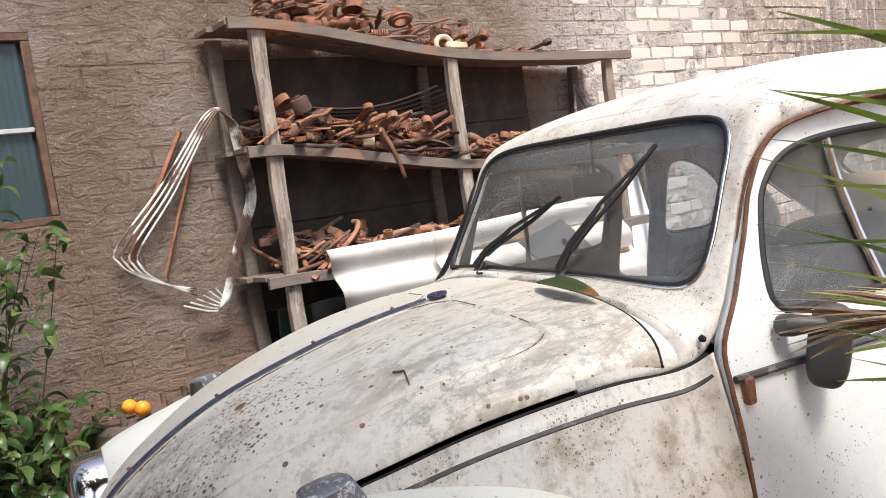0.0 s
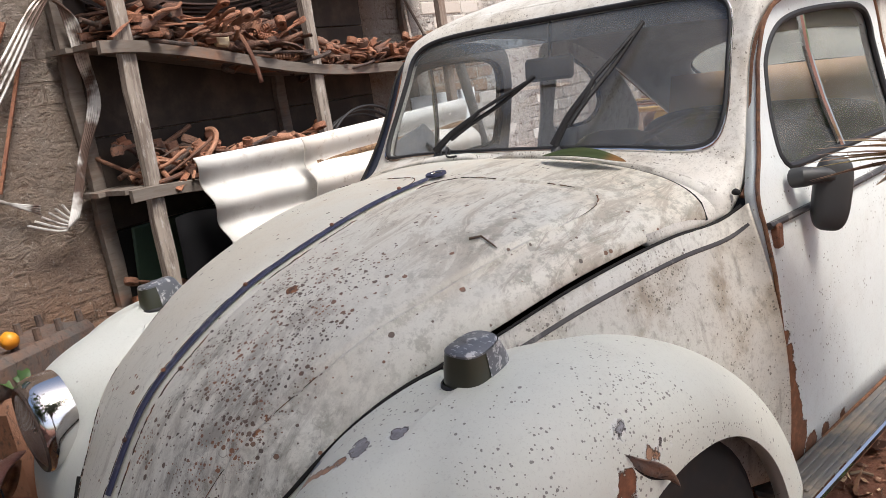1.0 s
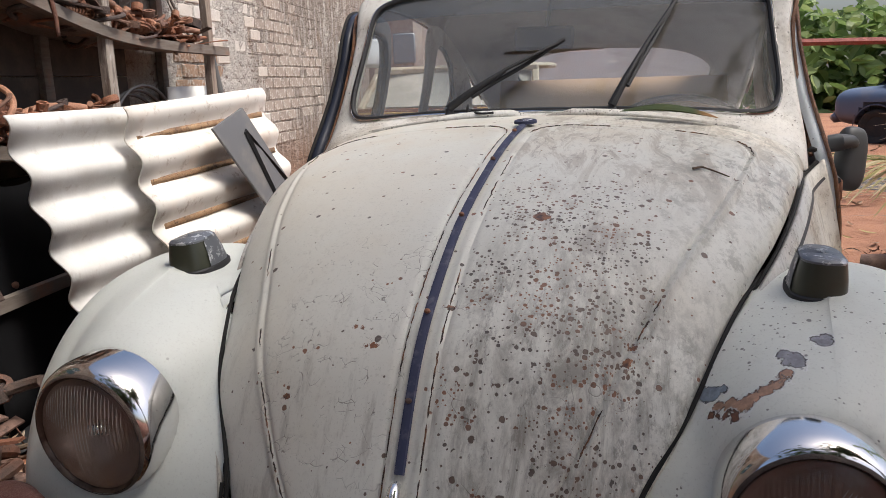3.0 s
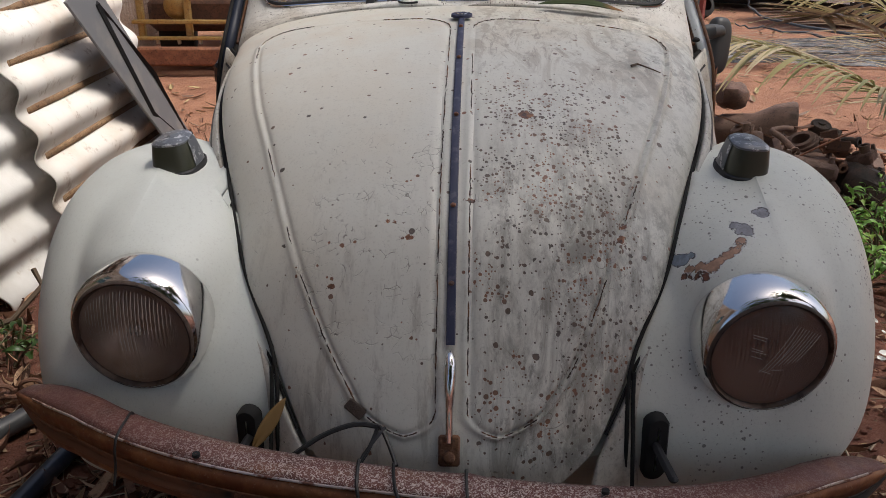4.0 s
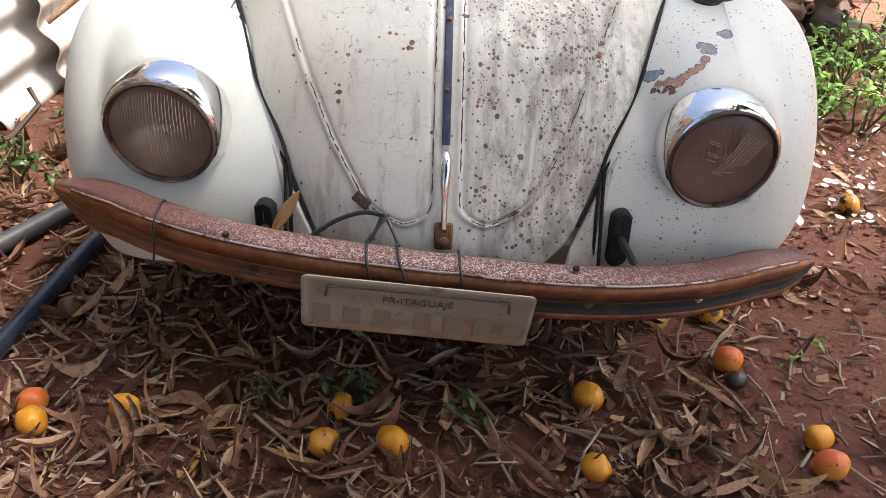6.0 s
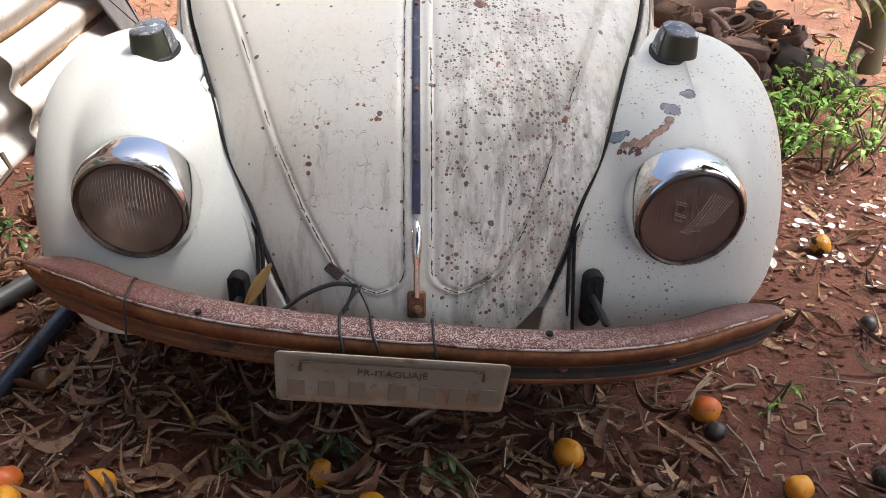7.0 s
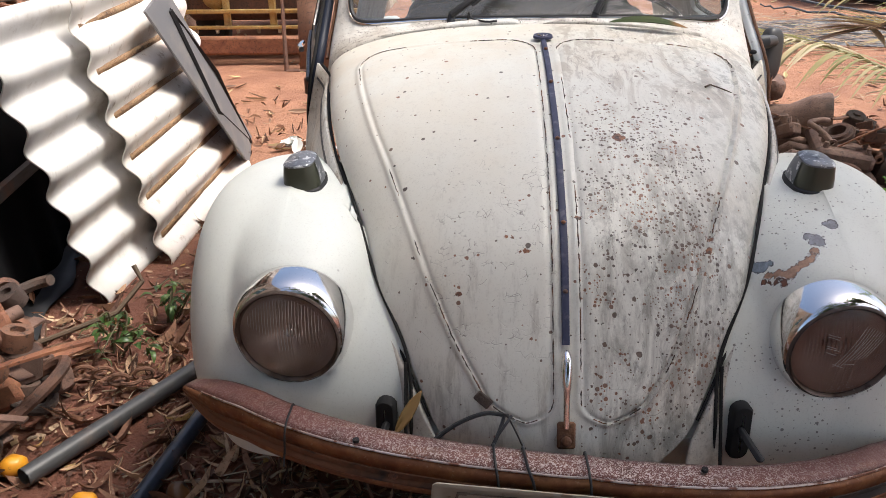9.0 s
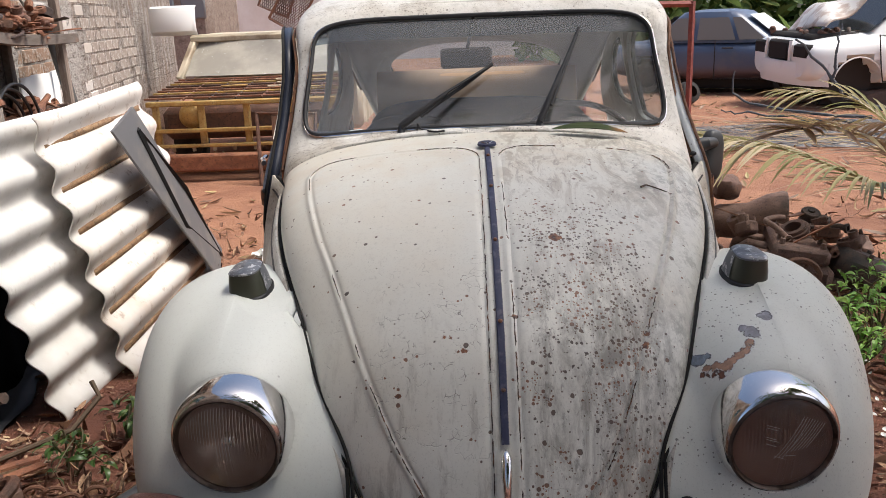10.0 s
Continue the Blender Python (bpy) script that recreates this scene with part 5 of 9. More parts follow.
# what lies on the bonnet
leaf_green = Mix(material("fallen_leaf", (0.034, 0.052, 0.01), 0.85))
leaf_green.lay(leaf_green.ramp(leaf_green.axis(0), 0.36, 0.40, 0, 0.8), (0.26, 0.11, 0.03))
leaf_green.lay(leaf_green.ramp(leaf_green.noise(25, 4), 0.5, 0.7, 0, 0.5), (0.05, 0.06, 0.01))
leaf_green = leaf_green.done()
bm = bmesh.new()
rows = []
for i in range(21):
    a = i / 20
    c = Vector((0.195 + 0.225 * a, 1.003 + 0.014 * a - 0.012 * math.sin(a * 3), 1.070 + 0.010 * math.sin(math.pi * a) - 0.020 * a))
    w = 0.025 * math.sin(math.pi * a) ** 0.7 + 0.0008
    rows.append([c + Vector((0, -w * b * 0.92, 0.008 * b * b * math.sin(math.pi * a) - 0.20 * w * b)) for b in (-1, -0.5, 0, 0.5, 1)])
grid(bm, rows)
tagged(solid(part("fallen_leaf", bm, leaf_green), 0.0008), "curled green leaf with a brown tip lying on the cowl", "leaf")
twig_mat = material("dry_twig", (0.11, 0.075, 0.05), 0.9)
bm = bmesh.new()
tp = [hood_x(0.762 - 0.002 * k - 0.012 * (k == 0), 0.69 + 0.024 * k) + Vector((0, 0, 0.004)) for k in range(6)]
tube(bm, tp, [0.0026, 0.0022, 0.0018, 0.0016, 0.0016, 0.001], 6)
tagged(part("dry_twig", bm, twig_mat), "short dry twig lying on the bonnet", "twig")
yl = material("yellow_leaf", (0.23, 0.135, 0.045), 0.6)
bm = bmesh.new()
rows = []
for i in range(13):
    a = i / 12
    c = Vector((-0.318 + 0.050 * a, -0.130 + 0.04 * a, 0.482 + 0.070 * a))
    w = 0.011 * math.sin(math.pi * a) ** 0.8 + 0.0006
    rows.append([c + Vector((-w * b * 0.75, -0.006 * abs(b) * (1 - a), w * b * 0.7)) for b in (-1, -0.5, 0, 0.5, 1)])
grid(bm, rows)
tagged(solid(part("dry_leaf", bm, yl), 0.0008), "curled yellow leaf caught behind the bumper", "leaf")

# ---------------------------------------------------------------- ground
soil = Mix(material("red_soil", (0.20, 0.075, 0.048), 0.95))
soil.lay(soil.ramp(soil.noise(0.9, 6), 0.35, 0.7), (0.25, 0.10, 0.062))
soil.lay(soil.ramp(soil.noise(6, 6, 0.7), 0.5, 0.7, 0, 0.6), (0.13, 0.05, 0.034))
soil.lay(soil.ramp(soil.noise(60, 4, 0.7), 0.55, 0.75, 0, 0.5), (0.34, 0.19, 0.12))
# brightness of the sunlit yard put into the soil colour towards the back
soil.lay(soil.op("MULTIPLY", soil.ramp(soil.axis(1), 1.3, 2.8), soil.ramp(soil.noise(1.7, 6, 0.65), 0.3, 0.6, 0.35, 0.9)), (0.46, 0.23, 0.135))
soil.lay(soil.ramp(soil.noise(170, 3, 0.7), 0.54, 0.66, 0, 0.55), (0.13, 0.055, 0.037))
soil.bump(soil.noise(9, 8, 0.65), 0.8, 0.05)
soil.bump(soil.noise(38, 7, 0.75), 0.9, 0.028)
soil.bump(soil.noise(90, 5, 0.7), 0.5, 0.006)
soil = soil.done()


def rise(x, y):
    """Small unevenness of the yard."""
    return 0.012 * noise.noise(Vector((x * 1.3, y * 1.3, 0))) + 0.006 * noise.noise(Vector((x * 5, y * 5, 3)))


def spread(a, b, n, far):
    mid = [a + (b - a) * i / n for i in range(n + 1)]
    return [a - d for d in reversed(far)] + mid + [b + d for d in far]


bm = bmesh.new()
xs, ys = spread(-4.0, 4.0, 110, (2, 6, 20, 80, 400, 3000)), spread(-3.0, 7.0, 130, (2, 6, 20, 80, 400, 3000))
grid(bm, [[Vector((x, y, rise(x, y) if -4 <= x <= 4 and -3 <= y <= 7 else 0)) for x in xs] for y in ys])
ground = tagged(part("ground", bm, soil), "bare red-brown soil of the yard strewn with leaf litter", "ground", kind="structure")

# ---------------------------------------------------------------- wall, window, hung rods
WALL = Matrix.Translation((-2.09, 0.555, 0)) @ Matrix.Rotation(radians(100.75), 4, "Z") @ Matrix.Diagonal((1, -1, 1, 1))


def W(s_, n_, z_):
    """A point from the stretch along the wall, the distance out of it and the height."""
    return WALL @ Vector((s_, n_, z_))


plaster = Mix(material("rough_plaster", (0.245, 0.175, 0.13), 0.95))
plaster.lay(plaster.ramp(plaster.noise(1.1, 6, 0.6), 0.40, 0.64), (0.34, 0.285, 0.245))
plaster.lay(plaster.ramp(plaster.axis(1), 2.6, 3.6, 0, 0.85), (0.72, 0.70, 0.66))
plaster.lay(plaster.op("MULTIPLY", plaster.ramp(plaster.axis(1), 4.3, 5.2), plaster.ramp(plaster.noise(4, 6, 0.7, plaster.moved((3, 3, 0.35))), 0.62, 0.45, 0.3, 0.95)), (0.30, 0.25, 0.215))
plaster.lay(plaster.ramp(plaster.noise(3.0, 7, 0.7), 0.55, 0.72, 0, 0.7), (0.34, 0.24, 0.17))
plaster.lay(plaster.ramp(plaster.axis(2), 0.95, 0.25, 0, 0.75), (0.36, 0.18, 0.10))
plaster.lay(plaster.ramp(plaster.noise(35, 5, 0.75), 0.53, 0.68, 0, 0.65), (0.24, 0.18, 0.14))
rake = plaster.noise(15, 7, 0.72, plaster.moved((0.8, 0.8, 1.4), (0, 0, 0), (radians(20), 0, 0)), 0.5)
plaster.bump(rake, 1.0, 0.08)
# the relief's hollows are darkened in the colour as well as the bump
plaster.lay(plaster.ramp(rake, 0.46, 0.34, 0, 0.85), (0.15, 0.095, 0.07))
plaster.lay(plaster.ramp(plaster.noise(90, 4, 0.75), 0.53, 0.66, 0, 0.55), (0.17, 0.125, 0.10))
plaster.lay(plaster.ramp(plaster.noise(60, 4, 0.75), 0.58, 0.70, 0, 0.5), (0.72, 0.68, 0.62))
brick = plaster.t.nodes.new("ShaderNodeTexBrick")
brick.inputs["Scale"].default_value, brick.inputs["Mortar Size"].default_value, brick.inputs["Mortar Smooth"].default_value = 1.0, 0.008, 0.6
brick.inputs["Brick Width"].default_value, brick.inputs["Row Height"].default_value = 0.24, 0.092
sx_ = plaster.t.nodes.new("ShaderNodeCombineXYZ")
plaster.link(plaster.axis(1), sx_.inputs[0])
plaster.link(plaster.axis(2), sx_.inputs[1])
plaster.link(sx_.outputs[0], brick.inputs["Vector"])
mort = plaster.op("MULTIPLY", brick.outputs["Fac"], plaster.ramp(plaster.noise(2.4, 4, 0.7), 0.47, 0.66))
plaster.lay(plaster.op("MULTIPLY", mort, 0.5), (0.17, 0.12, 0.09))
plaster.bump(plaster.op("MULTIPLY", mort, -1.0), 0.8, 0.03)
plaster = plaster.done()

WIN = (-1.30, -0.50, 1.375, 2.175)
bm = bmesh.new()
ss = [-2.6, -2.0] + [WIN[0], WIN[1]] + [-0.5 + 0.06 * i for i in range(1, 100)] + [5.6, 6.5, 8, 9.0]
zs = [-0.1] + [0.07 * i for i in range(0, 20)] + [WIN[2]] + [1.375 + 0.08 * i for i in range(1, 10)] + [WIN[3]] + [2.175 + 0.1 * i for i in range(1, 6)] + [2.9, 3.2]
ss, zs = sorted(set(round(a, 4) for a in ss)), sorted(set(round(a, 4) for a in zs))


def wall_n(a, z):
    edge = a in (WIN[0], WIN[1]) or z in (WIN[2], WIN[3])
    return 0 if edge else 0.008 * noise.noise(Vector((a * 2.1, 0, z * 2.1))) + 0.006 * noise.noise(Vector((a * 9, 1, z * 9)))


front = {(i, j): bm.verts.new(W(a, wall_n(a, z), z)) for i, a in enumerate(ss) for j, z in enumerate(zs)}
back = {(i, j): bm.verts.new(W(a, -0.18, z)) for i, a in enumerate(ss) for j, z in enumerate(zs)}
keep = {}
for i in range(len(ss) - 1):
    for j in range(len(zs) - 1):
        keep[i, j] = not (WIN[0] <= ss[i] < WIN[1] and WIN[2] <= zs[j] < WIN[3])
        if keep[i, j]:
            bm.faces.new([front[q] for q in ((i, j), (i + 1, j), (i + 1, j + 1), (i, j + 1))])
            bm.faces.new([back[q] for q in ((i, j), (i, j + 1), (i + 1, j + 1), (i + 1, j))])
for (i, j), k in list(keep.items()):
    if k:
        for (di, dj), (p, q) in (((-1, 0), ((i, j), (i, j + 1))), ((1, 0), ((i + 1, j), (i + 1, j + 1))), ((0, -1), ((i, j), (i + 1, j))), ((0, 1), ((i, j + 1), (i + 1, j + 1)))):
            if not keep.get((i + di, j + dj), False):
                bm.faces.new([front[p], front[q], back[q], back[p]])
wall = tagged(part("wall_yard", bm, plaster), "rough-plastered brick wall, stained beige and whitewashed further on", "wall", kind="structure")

frame_iron = rust_material("rusty_iron_frame", (0.10, 0.05, 0.03), (0.2, 0.11, 0.07), vary=False)
ribbed = material("ribbed_glass", (0.03, 0.055, 0.065), 0.15)
win = tagged(empty("window_1", WALL), "steel window with dark ribbed glass in the wall", "window", kind="structure")
bm = bmesh.new()
for a, b, c, d in ((WIN[0], WIN[1], WIN[3] - 0.035, WIN[3]), (WIN[0], WIN[1], WIN[2], WIN[2] + 0.035), (WIN[0], WIN[0] + 0.035, WIN[2] + 0.035, WIN[3] - 0.035), (WIN[1] - 0.035, WIN[1], WIN[2] + 0.035, WIN[3] - 0.035)):
    block(bm, (b - a, 0.06, d - c), Matrix.Translation(((a + b) / 2, -0.03, (c + d) / 2)), 0.004)
part("window_frame", bm, frame_iron, win, "rusty steel frame")
bm = bmesh.new()
block(bm, (0.73, 0.03, 0.022), Matrix.Translation(((WIN[0] + WIN[1]) / 2, -0.025, 1.775)), 0.004)
part("window_bar", bm, material("pale_bar", (0.5, 0.5, 0.5), 0.4, 0.3), win)
for z0, z1 in ((WIN[2] + 0.035, 1.764), (1.786, WIN[3] - 0.035)):
    bm = bmesh.new()
    n = 110
    grid(bm, [[Vector((WIN[0] + 0.035 + 0.73 * i / n, -0.04 + 0.004 * abs(math.sin(i * math.pi / 4.4)), z)) for i in range(n + 1)] for z in (z0, z1)])
    part("pane", bm, ribbed, win)

steel_rod = Mix(material("bent_steel_rod", (0.78, 0.76, 0.73), 0.4, 0.4))
steel_rod.lay(steel_rod.ramp(steel_rod.noise(4, 4), 0.46, 0.58), (0.11, 0.07, 0.055))
steel_rod = steel_rod.done()


def on_wall(px, py, n):
    return W(-0.618 + 0.002405 * px - 0.000397 * py, n, 2.444 - 0.000422 * px - 0.002544 * py)


for k in range(6):
    o = 4.5 * k
    pts = [on_wall(372 + o * 0.7, 192 + o * 0.3, 0.11), on_wall(392 + o, 200 + o, 0.11 + 0.006 * k), on_wall(418 + o, 285, 0.11), on_wall(436 + 2.6 * k, 345 + 2 * k, 0.10 + 0.005 * k), on_wall(408 + o * 0.6, 435, 0.11), on_wall(382 + o * 0.5, 535 - 2 * k, 0.11 + 0.005 * k),
           on_wall(368 + o, 552 - o, 0.10), on_wall(310 + 12 * k, 541 - 6 * k, 0.11)]
    bm = bmesh.new()
    tube(bm, [cr(pts, q * (len(pts) - 1) / 40) for q in range(41)], 0.005, 6)
    tagged(part("bent_rod", bm, steel_rod), "long bent steel rod hung on the wall", "rod", "rods hung on the wall")
for k in range(4):
    o = 6 * k
    pts = [on_wall(380 + o * 0.5, 188, 0.06), on_wall(352 + o * 0.4, 215 + o, 0.06 + 0.006 * k), on_wall(278 + o * 1.3, 335 + 4 * k, 0.05), on_wall(200 + o * 2.2, 440 + 1.5 * k, 0.05), on_wall(205 + o * 2, 468 + 2 * k, 0.05 + 0.005 * k),
           on_wall(232 + o * 2, 486 + 3 * k, 0.05), on_wall(290 + o, 505 + 2 * k, 0.05), on_wall(346, 512 + 4 * k, 0.05)]
    bm = bmesh.new()
    tube(bm, [cr(pts, q * (len(pts) - 1) / 40) for q in range(41)], 0.005, 6)
    tagged(part("bent_rod", bm, steel_rod), "long bent steel rod hung on the wall", "rod", "rods hung on the wall")
for a, b, w in (((318, 235), (222, 470), 7), ((338, 290), (288, 492), 5)):
    bm = bmesh.new()
    p, q = on_wall(*a, 0.03), on_wall(*b, 0.03)
    tube(bm, [p, p.lerp(q, 0.5), q], 0.012 if w > 6 else 0.009, 4)
    tagged(part("flat_iron_bar", bm, rust), "rust-brown flat iron bar hung with the rods", "iron bar")

# ---------------------------------------------------------------- shelf of scrap
old_wood = Mix(material("grey_old_wood", (0.33, 0.285, 0.245), 0.9))
grain = old_wood.noise(8, 7, 0.7, old_wood.moved((6, 6, 0.7)))
old_wood.lay(old_wood.ramp(grain, 0.42, 0.62), (0.16, 0.13, 0.11))
old_wood.lay(old_wood.ramp(old_wood.noise(30, 5, 0.7, old_wood.moved((2, 2, 0.5))), 0.55, 0.7, 0, 0.8), (0.5, 0.48, 0.45))
old_wood.lay(old_wood.ramp(old_wood.random(), 0.4, 1, 0, 0.5), (0.2, 0.13, 0.09))
old_wood.bump(grain, 0.5, 0.006)
old_wood = old_wood.done()
plank_wood = Mix(material("grey_plank", (0.17, 0.145, 0.125), 0.9))
pg = plank_wood.noise(7, 7, 0.7, plank_wood.moved((0.7, 6, 6)))
plank_wood.lay(plank_wood.ramp(pg, 0.42, 0.64), (0.13, 0.105, 0.085))
plank_wood.lay(plank_wood.ramp(plank_wood.noise(5, 5), 0.5, 0.72, 0, 0.7), (0.27, 0.13, 0.075))
plank_wood.bump(pg, 0.5, 0.006)
plank_wood = plank_wood.done()

# dark colours for added boards that stand in for the rack's shaded back
backing_shade = Mix(material("shade_backing", (0.04, 0.03, 0.024), 0.9))
backing_shade.lay(backing_shade.ramp(backing_shade.noise(4, 6, 0.7), 0.4, 0.7), (0.085, 0.062, 0.048))
backing_shade = backing_shade.done()
backing_deep_shade = material("deep_shade_backing", (0.012, 0.011, 0.011), 0.9)
shelf = tagged(empty("shelf_rack", WALL), "grey weathered wooden rack with sagging boards full of rusty car parts", "shelf")
LEVELS = [(2.150, 1.985, 1.95), (1.590, 1.410, 1.375), (1.005, 0.90, 0.93), (0.49, 0.47, 0.48)]


def level(k, s_):
    a, b, c = LEVELS[k]
    q = (s_ - 0.34) / 1.13 if s_ < 1.47 else 1 + (s_ - 1.47) / 1.16
    return cr([(a,), (b,), (c,)], max(0, min(2, q)))[0]


for s_, n0, lean, top in ((0.34, 0.325, 0.02, 0), (1.43, 0.33, -0.01, 0), (2.63, 0.31, 0.0, 0), (0.29, 0.04, -0.02, 0), (1.44, 0.03, 0.0, 0), (2.62, 0.03, 0.0, 0)):
    h = level(0, s_) - 0.036
    bm = bmesh.new()
    rows = []
    for i in range(13):
        z = -0.03 + (h + 0.03) * i / 12
        w, d = 0.032 + 0.003 * math.sin(i * 1.7 + s_), 0.022
        c = Vector((s_ + lean * (z / 2) + 0.004 * math.sin(2.2 * i), n0, z))
        rows.append([c + Vector((a * w, b * d, 0)) for a, b in ((-1, -0.8), (-0.8, -1), (0.8, -1), (1, -0.8), (1, 0.8), (0.8, 1), (-0.8, 1), (-1, 0.8))])
    vs = grid(bm, rows, True)
    bm.faces.new(vs[-1])
    part("post", bm, plank_wood if n0 < 0.1 else old_wood, shelf)
for k in range(4):
    for q, (n0, n1) in enumerate(((0.022, 0.165), (0.17, 0.305))):
        bm = bmesh.new()
        rows = []
        for i in range(25):
            s_ = 0.20 + 2.56 * i / 24 + (0.03 if q else 0)
            z = level(k, s_) + 0.003 * math.sin(i + q)
            rows.append([Vector((s_, n0, z)), Vector((s_, n1, z)), Vector((s_, n1, z - 0.02)), Vector((s_, n0, z - 0.02))])
        vs = grid(bm, rows, True)
        bm.faces.new(vs[0]), bm.faces.new(vs[-1])
        part("board", bm, plank_wood, shelf)
    bm = bmesh.new()
    rows = []
    for i in range(31):
        s_ = 0.22 + 2.58 * i / 30
        z = level(k, s_) + 0.003
        e = 0.347
        rows.append([Vector((s_, e - 0.045 + 0.045, z)), Vector((s_, e + 0.022, z - 0.004)), Vector((s_, e + 0.022, z - 0.050)), Vector((s_, e, z - 0.054))])
    vs = grid(bm, rows, True)
    bm.faces.new(vs[0]), bm.faces.new(vs[-1])
    part("front_rail", bm, plank_wood, shelf)
# added backing: the rack's inner shade as dark boards, blackest low down
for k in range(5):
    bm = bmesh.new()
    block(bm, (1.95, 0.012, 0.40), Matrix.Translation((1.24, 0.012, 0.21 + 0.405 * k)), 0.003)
    part("shade_board", bm, backing_shade if k > 1 else backing_deep_shade, shelf)
for pts in (((2.30, 0.31, 1.42), (2.60, 0.05, 1.80)), ((2.60, 0.05, 1.80), (2.66, 0.2, 1.42))):
    bm = bmesh.new()
    tube(bm, [Vector(p) for p in pts], 0.009, 6)
    part("brace", bm, old_wood, shelf)

rust_pale = rust_material("pale_rust", (0.34, 0.16, 0.095), (0.46, 0.25, 0.16), (0.18, 0.085, 0.05))
rust_dark = rust_material("dark_rust", (0.10, 0.05, 0.033), (0.17, 0.075, 0.045), (0.025, 0.02, 0.018))
greasy = rust_material("greasy_iron", (0.045, 0.038, 0.034), (0.12, 0.07, 0.05), (0.02, 0.018, 0.017))


def junk_shaft(bm, r):
    n = r.uniform(0.18, 0.42)
    w = r.uniform(0.012, 0.022)
    lathe(bm, [(0.001, -n / 2), (w, -n / 2), (w, -n / 5), (w * 1.9, -n / 5 + 0.005), (w * 2.0, 0), (w * 1.6, 0.01), (w * 1.6, n / 8), (w * 1.1, n / 8 + 0.01), (w * 0.9, n / 2), (0.001, n / 2)], 14, Euler((0, radians(90), 0)).to_matrix().to_4x4())
    return "drive_shaft", w * 1.9


def junk_ring(bm, r):
    a = r.uniform(0.035, 0.065)
    h = r.uniform(0.015, 0.035)
    lathe(bm, [(a * 0.6, -h), (a, -h), (a * 1.02, -h * 0.3), (a * 1.15, -h * 0.2), (a * 1.15, h * 0.3), (a, h * 0.4), (a * 0.95, h), (a * 0.62, h), (a * 0.6, -h)], 20)
    return "hub_ring", h


def junk_drum(bm, r):
    a, h = r.uniform(0.04, 0.06), r.uniform(0.03, 0.05)
    lathe(bm, [(0.001, h), (a * 0.35, h), (a * 0.4, h * 0.8), (a * 0.9, h * 0.75), (a, h * 0.6), (a, -h), (a * 0.9, -h), (a * 0.88, h * 0.4), (0.001, h * 0.4)], 22)
    return "iron_cup", h


def junk_arm(bm, r):
    n = r.uniform(0.2, 0.34)
    rows = []
    b = r.uniform(-0.07, 0.07)
    for i in range(13):
        t = i / 12
        w = 0.016 + 0.022 * abs(t - 0.5) ** 0.8
        c = Vector((n * (t - 0.5), b * math.sin(math.pi * t), 0.012 * math.sin(3 * t)))
        rows.append([c + Vector((0, y, z)) for y, z in ((-w, -0.006), (w, -0.006), (w, 0.004), (w * 0.7, 0.010), (-w * 0.7, 0.010), (-w, 0.004))])
    vs = grid(bm, rows, True)
    bm.faces.new(vs[0]), bm.faces.new(vs[-1])
    for e in (-0.5, 0.5):
        lathe(bm, [(0.016, -0.02), (0.032, -0.02), (0.034, 0.0), (0.032, 0.024), (0.016, 0.024), (0.016, -0.02)], 14, Matrix.Translation((n * e, 0, 0)))
    return "control_arm", 0.02


def junk_bracket(bm, r):
    a, b = r.uniform(0.05, 0.1), r.uniform(0.04, 0.08)
    block(bm, (a, b, 0.008), Matrix.Translation((0, 0, 0)), 0.003)
    block(bm, (a, 0.008, b * 0.9), Matrix.Translation((0, b / 2, b * 0.42)), 0.003)
    lathe(bm, [(0.001, 0.016), (0.012, 0.016), (0.014, 0.004), (0.014, 0.0)], 10, Matrix.Translation((a * 0.2, -b * 0.1, 0)))
    return "angle_bracket", 0.012


def junk_spring(bm, r):
    a, n = r.uniform(0.02, 0.03), r.randint(5, 8)
    tube(bm, [(0.013 * (k / 12 - n / 2), a * math.cos(k * math.tau / 12), a * math.sin(k * math.tau / 12)) for k in range(12 * n)], 0.0045, 5)
    return "coil_spring", a


def junk_pipe(bm, r):
    n = r.uniform(0.14, 0.3)
    c = r.uniform(-0.1, 0.1)
    w = r.uniform(0.008, 0.017)
    pts = [Vector((n * (k / 8 - 0.5), c * math.sin(math.pi * k / 8), 0.01 * math.sin(k))) for k in range(9)]
    tube(bm, pts, w, 10, False)
    tube(bm, pts, w * 0.8, 10, False)
    lathe(bm, [(w * 0.8, -0.008), (w * 1.6, -0.008), (w * 1.6, 0.004), (w * 0.8, 0.004)], 14, Matrix.Translation(pts[0]) @ Euler((0, radians(90), 0)).to_matrix().to_4x4())
    return "bent_pipe", w


def junk_bar(bm, r):
    n = r.uniform(0.22, 0.45)
    rows = []
    tw = r.uniform(-0.6, 0.6)
    for i in range(9):
        t = i / 8 - 0.5
        rows.append([Vector((n * t, y * math.cos(tw * t) + 0.05 * t * t, 0.01 * math.sin(4 * t) + y * math.sin(tw * t) + z)) for y, z in ((-0.016, -0.003), (0.016, -0.003), (0.016, 0.003), (-0.016, 0.003))])
    vs = grid(bm, rows, True)
    bm.faces.new(vs[0]), bm.faces.new(vs[-1])
    return "flat_iron", 0.006


